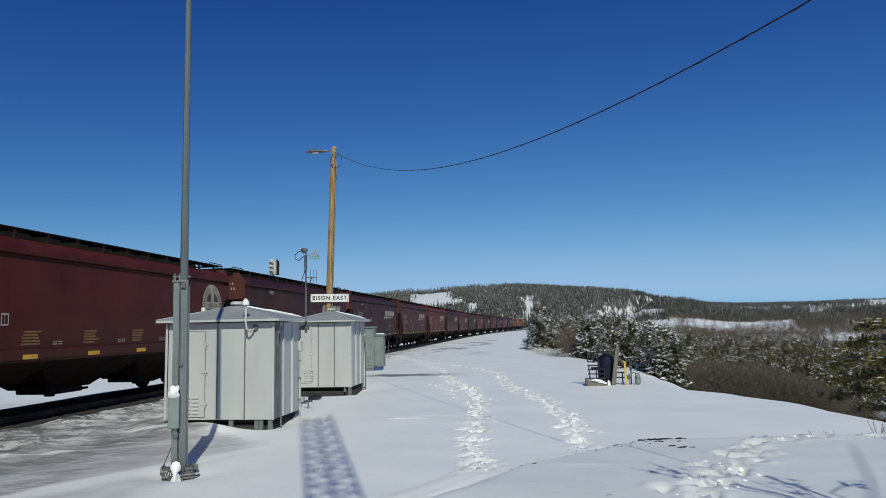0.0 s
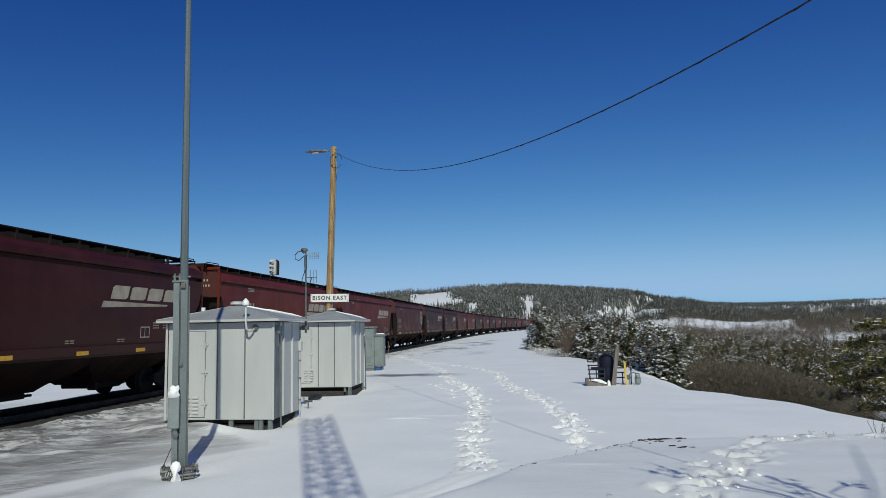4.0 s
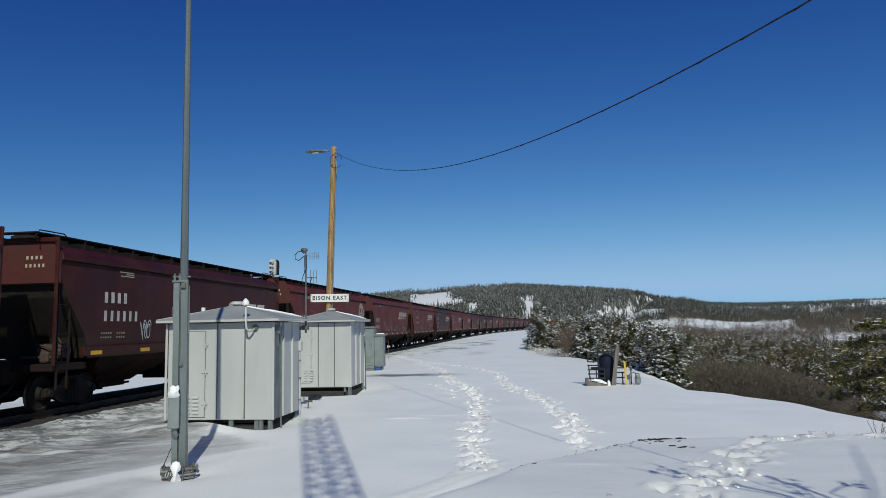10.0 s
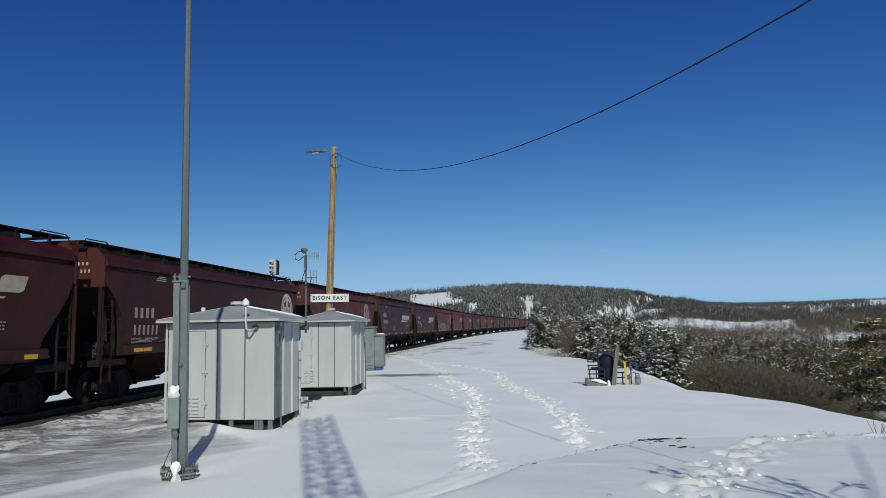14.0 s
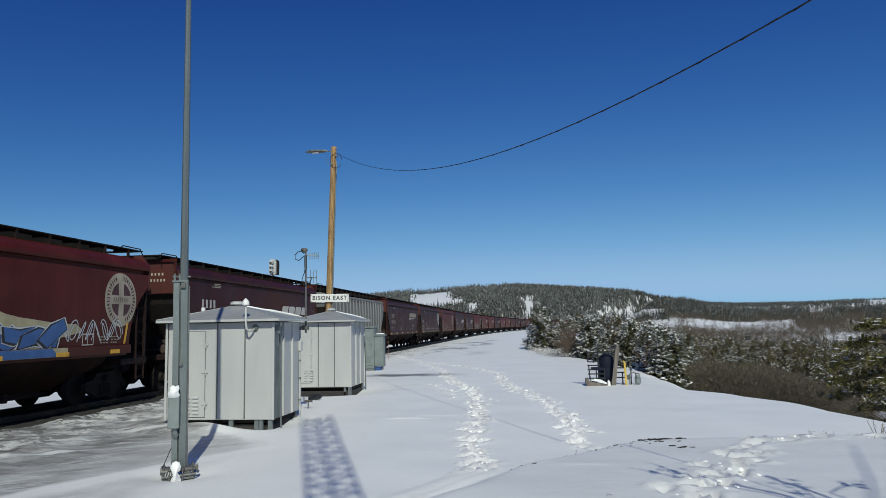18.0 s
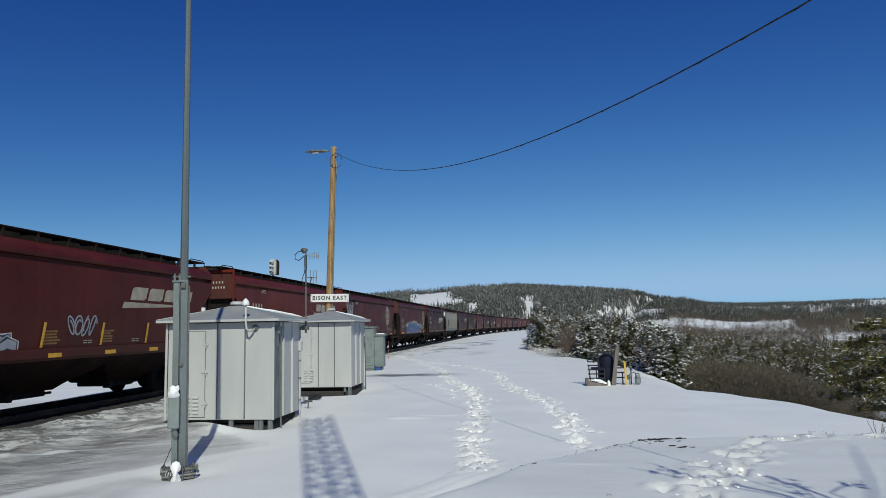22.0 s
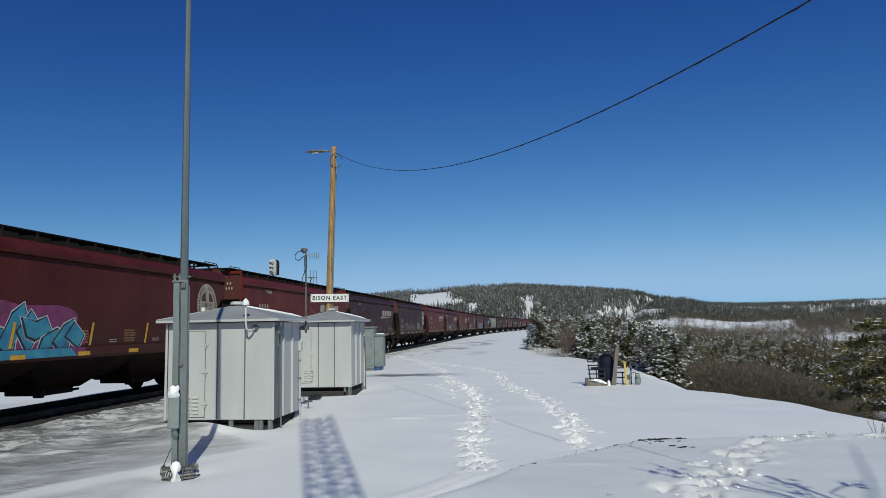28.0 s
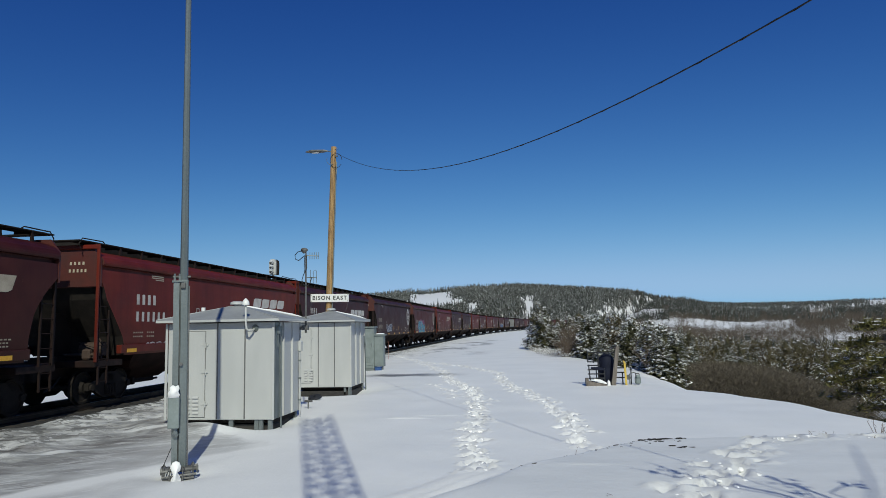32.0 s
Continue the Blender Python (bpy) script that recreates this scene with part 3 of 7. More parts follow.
# ---------------------------------------------------------------- the railway track
def railway_track():
    track = thing("railway_track", "single railway track with rusty rails on dark ballast and ties", "track", kind="structure")
    stations = [-520.0] + [y for y in range(-480, 120, 40)] + [120 + 10 * i for i in range(62)]

    def sweep(profile):
        rings = []
        for s in stations:
            p = track_point(s)
            a = max(0.0, s - CURVE_AT) / CURVE_R
            across = Vector((math.cos(a), -math.sin(a), 0))
            rings.append([p + across * u + Vector((0, 0, w)) for u, w in profile])
        return Geo().rings(rings)
    for side in (-0.755, 0.755):
        prof = [(-0.07, -0.18), (0.07, -0.18), (0.07, -0.165), (0.012, -0.14), (0.012, -0.05), (0.036, -0.04), (0.036, -0.006), (0.028, 0.0), (-0.028, 0.0), (-0.036, -0.006), (-0.036, -0.04), (-0.012, -0.05), (-0.012, -0.14), (-0.07, -0.165)]
        part("rail", sweep([(u + side, w) for u, w in prof]), M_RAIL, track)
    part("ballast_bed", sweep([(-2.1, -0.33), (-1.5, -0.185), (1.25, -0.185), (1.75, -0.30), (1.75, -0.6), (-2.1, -0.6)]), M_BALLAST, track)
    tie = Geo().box(-1.2, 1.2, -0.115, 0.115, -0.34, -0.172, 0.012).mesh("tie", M_TIE)
    for i in range(150):
        part("tie", tie, M_TIE, track, at=pose(TRACK_X + random.uniform(-0.03, 0.03), 4 + 0.53 * i, random.uniform(-0.008, 0.004), 0, 0, random.uniform(-1, 1)))
    return track


# ---------------------------------------------------------------- equipment cabinets
def louvre(parent, x0, x1, y, z):
    part("louvre", Geo().plate([(y, z), (y - 0.03, z - 0.005), (y - 0.03, z - 0.02), (y, z + 0.03)], 'x', x0, x1), M_ALU, parent)


def cabinet(name, label, x0, x1, y0, y1, z0, wall_h, seams, door, legs):
    """A walk-in equipment cabinet on legs: panelled walls, a shallow four-sided roof, a door with hinges and louvres."""
    c = thing(name, label, "equipment cabinet", group="trackside equipment cabinets")
    zt = z0 + wall_h
    part("body", Geo().box(x0, x1, y0, y1, z0, zt, 0.02), M_ALU, c)
    xm, ym = (x0 + x1) / 2, (y0 + y1) / 2
    o = 0.21
    roof = Geo()
    lo = [(x0 - o, y0 - o), (x1 + o, y0 - o), (x1 + o, y1 + o), (x0 - o, y1 + o)]
    up = [(xm - 0.1, ym - 0.08), (xm + 0.1, ym - 0.08), (xm + 0.1, ym + 0.08), (xm - 0.1, ym + 0.08)]
    roof.rings([[(x, y, zt + 0.02) for x, y in lo], [(x, y, zt + 0.075) for x, y in lo], [(x, y, zt + 0.43) for x, y in up]])
    roof.mi[0:4] = [1, 1, 1, 1]
    r = part("roof", roof, (M_ROOF, M_ALU), c)
    cap = Geo().tube((xm, ym, zt + 0.42), (xm, ym, zt + 0.47), 0.08, n=14).tube((xm, ym, zt + 0.46), (xm, ym, zt + 0.52), 0.17, 0.16, n=16).tube((xm, ym, zt + 0.52), (xm, ym, zt + 0.54), 0.16, 0.1, n=16)
    part("roof_vent", cap, M_ALU, r)
    # rolled hip flashings run from the crown to the corners
    for k, (x, y) in enumerate(lo):
        a, b = Vector((x, y, zt + 0.085)), Vector((xm, ym, zt + 0.44))
        part("hip_flashing", Geo().tube(a, b, 0.018, n=6), M_ROOF, r)
        if k == 2:
            pts = [a.lerp(b, f) + Vector((0, 0, 0.02 + 0.012 * math.sin(f * 37))) for f in (0.12, 0.25, 0.4, 0.52, 0.66, 0.8, 0.95)]
            part("snow_line", Geo().path(pts, [0.012, 0.028, 0.022, 0.034, 0.03, 0.036, 0.02], 6), M_SNOW, r, "snow left along the hip")
    for x in seams:
        part("seam", Geo().box(x - 0.014, x + 0.014, y0 - 0.012, y0 + 0.01, z0 + 0.02, zt - 0.005, 0.003), M_SEAM, c)
    for k in range(1, 3):
        yy = y0 + (y1 - y0) * k / 3.0
        part("standing_seam", Geo().box(x1 - 0.01, x1 + 0.05, yy - 0.016, yy + 0.016, z0 + 0.02, zt - 0.005, 0.006), M_ALU, c)
    for xx in (x0, x1):
        for yy in (y0, y1):
            sx, sy = (0.035 if xx == x1 else -0.035), (0.035 if yy == y1 else -0.035)
            part("corner_trim", Geo().box(min(xx, xx + sx) - 0.02, max(xx, xx + sx), min(yy, yy + sy) - 0.0, max(yy, yy + sy) + 0.0, z0, zt - 0.004, 0.008), M_ALU, c)
    # black block stands in for the shaded gap under the floor
    part("floor_beam", Geo().box(x0 + 0.05, x1 - 0.05, y0 + 0.22, y1 - 0.22, z0 - 0.1, z0 - 0.003), M_BLACK, c)
    for f in legs:
        xx = x0 + (x1 - x0) * f
        for yy in (y0 + 0.1, y1 - 0.1):
            part("leg", Geo().box(xx - 0.05, xx + 0.05, yy - 0.05, yy + 0.05, z0 - 0.42, z0 - 0.003, 0.006), M_GALV, c)
    d0, d1, dz0, dz1 = door
    d = part("door", Geo().box(d0, d1, y0 - 0.03, y0 - 0.002, dz0, dz1, 0.008), M_ALU, c)
    gap = Geo()
    for a in ((d0 - 0.012, d0 - 0.003, dz0, dz1), (d1 + 0.003, d1 + 0.012, dz0, dz1)):
        gap.box(a[0], a[1], y0 - 0.006, y0 - 0.0015, a[2], a[3])
    gap.box(d0 - 0.012, d1 + 0.012, y0 - 0.006, y0 - 0.0015, dz1 + 0.003, dz1 + 0.012)
    gap.box(d0 - 0.012, d1 + 0.012, y0 - 0.006, y0 - 0.0015, dz0 - 0.012, dz0 - 0.003)
    part("door_gap", gap, M_SEAM, c)
    for f in (0.1, 0.47, 0.79):
        zz = dz0 + (dz1 - dz0) * f + 0.1
        h = Geo().tube((d1 + 0.03, y0 - 0.045, zz - 0.07), (d1 + 0.03, y0 - 0.045, zz + 0.07), 0.014, n=8)
        h.box(d1 - 0.08, d1 + 0.03, y0 - 0.045, y0 - 0.03, zz - 0.018, zz + 0.018, 0.005)
        h.box(d1 + 0.03, d1 + 0.08, y0 - 0.03, y0 - 0.003, zz - 0.02, zz + 0.02, 0.005)
        part("hinge", h, M_ALU, d)
    for i in range(5):
        for a in ((0.2, 0.32), (0.38, 0.53)):
            louvre(d, d0 + 0.02 + a[0], d0 + 0.02 + a[1], y0 - 0.03, dz0 + 0.09 + 0.09 * i)
    return c


def cabinets():
    # dark slabs added under the cabinets to give the shade there
    for x0, x1, y0, y1 in ((-8.5, -6.1, 15.95, 17.6), (-8.3, -6.4, 24.25, 26.15)):
        pad = new("gravel_pad", Geo().box(x0, x1, y0, y1, -0.6, -0.2, 0.03).mesh("gravel_pad", M_BALLAST))
        tagged(pad, "dark slab added below a cabinet for its shade", "gravel pad", kind="structure")
    one = cabinet("signal_cabinet", "pale aluminium equipment cabinet with closed louvred door, snow at legs", -8.6, -5.99, 15.75, 17.62, -0.07, 2.26,
                  (-7.36, -6.68), (-8.34, -7.66, 0.0, 1.99), (0.04, 0.6, 0.84, 0.88, 0.965))
    # rain pipe with an elbow, box and cable pipe at the corner
    z = 2.2
    part("breather_pipe", Geo().path([(-6.44, 15.75, 2.04), (-6.45, 15.62, 2.0), (-6.5, 15.53, 1.99), (-6.545, 15.5, 2.04), (-6.56, 15.5, 2.14), (-6.57, 15.5, 2.6)], 0.026, 8), M_ALU, one, "grey vent pipe with an elbow", smooth=True)
    part("vent_cap", Geo().rings([[(-6.57 + q * math.cos(k * math.pi / 7), 15.5 + q * math.sin(k * math.pi / 7), w) for k in range(14)] for w, q in ((2.585, 0.082), (2.6, 0.086), (2.66, 0.082), (2.70, 0.055), (2.735, 0.022), (2.745, 0.006))]), M_SIGN, one, "white domed vent cap", smooth=True)
    part("pipe_collar", Geo().tube((-6.43, 15.75, 2.05), (-6.435, 15.71, 2.045), 0.085, 0.075, n=12), M_GALV, one)
    part("junction_box", Geo().box(-5.988, -5.9, 17.5, 17.62, 1.44, 1.69, 0.012), M_ALU, one, "pale grey junction box")
    part("conduit", Geo().path([(-5.955, 17.56, -0.3), (-5.96, 17.56, 0.3), (-5.955, 17.56, 1.45)], 0.024, 8), M_ALU, one)
    for z in (0.2, 0.75, 1.2):
        part("strap", Geo().box(-5.99, -5.925, 17.535, 17.585, z - 0.02, z + 0.02, 0.004), M_GALV, one)
    # the corner post, in darker steel for its shade, and its drain pipe
    part("corner_channel", Geo().plate([(-5.992, 15.79), (-5.962, 15.79), (-5.962, 15.82), (-5.978, 15.82), (-5.978, 16.1), (-5.962, 16.1), (-5.962, 16.13), (-5.992, 16.13)], 'z', -0.06, 2.18), M_GALV, one)
    part("drain_pipe", Geo().tube((-5.945, 16.16, -0.35), (-5.945, 16.16, 2.1), 0.02, n=8), M_GALV, one)
    bits = Geo().tube((-8.0, 16.3, 2.28), (-8.0, 16.3, 2.5), 0.03, n=8)
    bits.tube((-8.0, 16.3, 2.5), (-8.0, 16.3, 2.58), 0.05, n=10)
    part("lifting_eye", bits, M_SIGN, one)
    for dx in (0.0, 0.12, 0.24):
        part("bolt", Geo().tube((-8.3 + dx, 16.1, 2.24), (-8.3 + dx, 16.1, 2.4), 0.045, 0.03, n=8), M_GALV, one)
    part("light_fixture", Geo().box(-5.945, -5.87, 15.82, 15.93, 1.9, 2.1, 0.02).tube((-5.92, 15.87, 1.6), (-5.92, 15.87, 1.92), 0.016), M_GALV, one)
    two = cabinet("signal_cabinet", "smaller pale aluminium equipment cabinet on legs, closed door", -8.35, -6.35, 24.2, 26.2, -0.06, 2.28,
                  (-7.53, -6.94), (-8.25, -7.8, 0.1, 2.0), (0.04, 0.97))
    part("leg", Geo().box(-6.62, -6.54, 24.25, 24.37, -0.42, -0.06, 0.01), M_GALV, two)
    part("leg", Geo().box(-6.46, -6.37, 24.22, 24.36, -0.42, -0.06, 0.01), M_GALV, two)
    part("conduit", Geo().path([(-6.27, 26.1, -0.35), (-6.27, 26.1, 1.3), (-6.27, 26.0, 1.45), (-6.27, 25.9, 1.7)], 0.03, 8), M_GALV, two)
    # a lower case with two doors farther along, and the blue crate that stands by it
    three = thing("relay_case", "grey-green steel relay case standing in the snow", "relay case")
    part("body", Geo().box(-8.70, -8.19, 36.0, 36.7, -0.12, 2.0, 0.02), M_GREYBOX, three)
    part("roof", Geo().box(-8.75, -8.14, 35.93, 36.77, 2.0, 2.07, 0.02), M_GREYBOX, three)
    part("door", Geo().box(-8.66, -8.24, 35.97, 35.997, 0.05, 1.92, 0.008), M_GREYBOX, three)
    part("handle", Geo().box(-8.34, -8.3, 35.94, 35.97, 1.0, 1.2, 0.008), M_GALV, three)
    for i in range(4):
        part("louvre", Geo().box(-8.62, -8.4, 35.95, 35.975, 0.2 + 0.09 * i, 0.24 + 0.09 * i, 0.006), M_GREYBOX, three)
    part("plinth", Geo().box(-8.8, -8.15, 35.95, 36.8, -0.4, -0.12, 0.01), M_GALV, three)
    four = thing("relay_case", "lower grey-green steel relay case with a lid of snow", "relay case")
    part("body", Geo().box(-8.20, -7.70, 36.1, 36.6, -0.02, 1.58, 0.02), M_GREYBOX, four)
    part("roof", Geo().box(-8.26, -7.64, 36.03, 36.66, 1.58, 1.65, 0.02), M_GREYBOX, four)
    part("snow_cap", Geo().lump((-7.93, 36.33, 1.67), (0.22, 0.26, 0.05), 8, 12, 5), M_SNOW, four, "cap of snow")
    part("latch", Geo().box(-7.78, -7.74, 36.07, 36.1, 0.8, 0.98, 0.008), M_GALV, four)
    for x in (-8.16, -7.78):
        part("leg", Geo().box(x - 0.035, x + 0.035, 36.2, 36.28, -0.4, -0.02), M_GALV, four)
    crate = thing("plastic_crate", "blue plastic crate under the relay case", "crate")
    part("body", Geo().box(-8.1, -7.76, 35.72, 36.02, -0.27, -0.06, 0.03), M_BLUE, crate)
    part("lid", Geo().box(-8.12, -7.74, 35.70, 36.04, -0.06, -0.02, 0.01), M_BLUE, crate)


# ---------------------------------------------------------------- masts, poles and wire
def folding_mast():
    """The tall galvanised tilting mast with its hinged foot."""
    bx, by = -5.53, 10.56
    m = thing("tilting_mast", "tall galvanised steel tilting mast with hinged foot and snow on it", "mast", at=pose(bx, by, -0.17, 0, -0.47, 0) @ pose(0, 0, 0, 0, 0, 27))
    u = Geo()
    u.plate([(-0.125, -0.08), (-0.035, -0.08), (-0.035, -0.068), (-0.113, -0.068), (-0.113, 0.07), (-0.125, 0.07)], 'z', 0.02, 2.98)
    part("channel", u, M_GALV, m, "galvanised steel channel")
    # web and rear channel take darker iron for the mast's shaded side
    part("web", Geo().box(-0.112, 0.0, -0.03, -0.02, 0.02, 2.96, 0.003), M_IRON, m, "back of the channel, coloured darker for shade")
    part("post", Geo().box(-0.022, 0.1, -0.075, 0.06, 0.0, 3.0, 0.014), M_MAST, m)
    part("rear_channel", Geo().box(0.101, 0.122, -0.05, 0.06, 0.02, 2.9, 0.003), M_IRON, m, "rear channel coloured darker for shade")
    part("flange", Geo().box(-0.15, 0.03, -0.1, 0.1, 2.96, 2.985, 0.004), M_MAST, m)
    for hx in (-0.125, -0.05):
        part("hinge_bracket", Geo().plate([(-0.07, 2.985), (0.07, 2.985), (0.07, 3.06), (0.03, 3.1), (-0.03, 3.1), (-0.07, 3.06)], 'x', hx, hx + 0.03), M_MAST, m)
    part("hinge_pin", Geo().tube((-0.14, 0, 3.05), (0.13, 0, 3.05), 0.02), M_IRON, m)
    part("latch", Geo().box(-0.02, 0.06, -0.115, -0.076, 2.86, 2.95, 0.01), M_IRON, m)
    part("tube", Geo().tube((0.03, 0, 2.98), (0.045, 0, 9.8), 0.064, 0.038, 8), M_MAST, m, "tapered galvanised tube", smooth=False)
    part("switch_box", Geo().box(-0.18, -0.01, -0.21, -0.085, 0.68, 1.16, 0.012), M_GREYBOX, m, "grey-green steel switch box")
    part("snow_cap", Geo().plate([(-0.17, 1.15), (-0.185, 1.22), (-0.15, 1.27), (-0.155, 1.31), (-0.11, 1.345), (-0.075, 1.32), (-0.03, 1.34), (-0.012, 1.29), (-0.03, 1.24), (-0.005, 1.19), (-0.02, 1.15)], 'y', -0.215, -0.12), M_SNOW, m, "lump of snow", smooth=True)
    part("conduit_elbow", Geo().path([(-0.08, -0.12, 0.68), (-0.08, -0.12, 0.6), (-0.06, -0.1, 0.56)], 0.05, 8), M_GALV, m)
    part("eye_bolt", Geo().tube((0.0, -0.12, 1.66), (0.0, -0.09, 1.66), 0.03), M_SEAM, m)
    part("base_plate", Geo().box(-0.24, 0.22, -0.16, 0.16, -0.1, -0.07, 0.006), M_IRON, m)
    for sx, w in ((-0.2, 0.055), (0.12, 0.045)):
        part("foot_bracket", Geo().plate([(-0.15, -0.07), (0.15, -0.07), (0.15, 0.0), (0.09, 0.07), (-0.09, 0.07), (-0.15, 0.0)], 'x', sx - w, sx + w), M_IRON, m)
    part("clamp_bar", Geo().tube((-0.27, -0.13, 0.03), (0.27, -0.13, 0.05), 0.034, n=10), M_IRON, m)
    part("clamp_bar", Geo().tube((-0.25, -0.17, -0.05), (0.25, -0.16, -0.03), 0.024, n=8), M_IRON, m)
    part("clamp_bar", Geo().tube((-0.27, 0.13, 0.02), (0.27, 0.13, 0.03), 0.03, n=8), M_IRON, m)
    for sx in (-0.275, 0.25):
        part("clamp_nut", Geo().tube((sx, -0.13, 0.035), (sx + 0.03, -0.13, 0.035), 0.055, n=6), M_IRON, m)
        part("clamp_nut", Geo().tube((sx, 0.13, 0.025), (sx + 0.025, 0.13, 0.025), 0.048, n=6), M_IRON, m)
    for sx, sy in ((-0.23, -0.14), (0.2, -0.14), (-0.23, 0.14), (0.2, 0.14), (-0.14, -0.18), (0.05, -0.18)):
        part("anchor_bolt", Geo().tube((sx, sy, -0.12), (sx, sy, 0.1), 0.014).tube((sx, sy, 0.05), (sx, sy, 0.075), 0.028, n=6), M_IRON, m)
    for k in range(4):
        part("bolt_end", Geo().tube((-0.2 + 0.035 * k, -0.2, -0.03), (-0.185 + 0.035 * k, -0.19, 0.03), 0.008, n=6), M_ALU, m)
    part("stay_wire", Geo().tube((-0.24, -0.14, 0.1), (-0.12, -0.08, 0.38), 0.006), M_CABLE, m)
    part("snow_patch", Geo().plate([(-0.1, 0.17), (-0.05, 0.19), (0.0, 0.17), (0.025, 0.11), (0.015, 0.05), (-0.03, 0.02), (0.0, -0.02), (0.03, -0.09), (0.01, -0.16), (-0.06, -0.19), (-0.12, -0.15), (-0.12, -0.08), (-0.08, -0.02), (-0.1, 0.03), (-0.13, 0.1)], 'y', -0.25, -0.17), M_SNOW, m, "clinging lump of snow", smooth=True)


def antenna_mast():
    m = thing("antenna_mast", "thin steel antenna mast with yagi, loop and cable on the cabinet", "antenna")
    x, y = -5.86, 17.74
    part("tube", Geo().tube((x, y, 1.9), (x, y, 2.3), 0.03).tube((x, y, 2.3), (x, y, 4.05), 0.026, 0.02), M_IRON, m)
    part("clamp", Geo().box(x - 0.09, x + 0.07, y - 0.07, y + 0.07, 1.98, 2.1, 0.01).box(x - 0.3, x - 0.05, y - 0.12, y - 0.05, 1.99, 2.07), M_IRON, m)
    part("dome", Geo().tube((x - 0.03, y, 4.02), (x - 0.05, y, 4.08), 0.05, 0.08, 12).lump((x - 0.05, y, 4.1), (0.085, 0.08, 0.055), 1, 12, 6), M_IRON, m, "round grey camera dome")
    part("dome_cable", Geo().path([(x - 0.1, y, 4.08), (x - 0.22, y, 4.05), (x - 0.3, y, 3.97), (x - 0.29, y, 3.86), (x - 0.2, y, 3.82), (x - 0.1, y, 3.9), (x - 0.02, y - 0.03, 3.95), (x - 0.035, y - 0.03, 3.7), (x - 0.03, y - 0.03, 3.5)], 0.012, 5), M_CABLE, m)
    part("drip_loop", Geo().path([(x + 0.03, y - 0.03, 3.95), (x + 0.035, y - 0.03, 3.6), (x - 0.06, y - 0.03, 3.42), (x - 0.1, y - 0.03, 3.3), (x - 0.06, y - 0.03, 3.18), (x + 0.06, y - 0.03, 3.15), (x + 0.13, y - 0.03, 3.22), (x + 0.16, y, 3.36)], 0.011, 5), M_CABLE, m)
    part("yagi_boom", Geo().tube((x, y, 3.95), (x + 0.34, y + 0.05, 3.93), 0.012), M_GALV, m)
    for i in range(6):
        xx = x + 0.08 + 0.05 * i
        part("yagi_rod", Geo().tube((xx, y + 0.03, 3.85), (xx, y + 0.03, 4.03), 0.007, n=5), M_GALV, m)
    part("loop_arm", Geo().tube((x, y, 3.36), (x + 0.3, y, 3.36), 0.011).tube((x + 0.12, y, 3.2), (x + 0.12, y, 3.56), 0.008), M_GALV, m)
    part("folded_dipole", Geo().path([(x + 0.2, y, 3.2), (x + 0.2, y, 3.5), (x + 0.23, y, 3.55), (x + 0.27, y, 3.55), (x + 0.29, y, 3.5), (x + 0.29, y, 3.2)], 0.008, 5), M_GALV, m)


WIRE_A, WIRE_D = Vector((-10.2, 35.5, 0)), Vector((0.4147, -0.90996, 0))


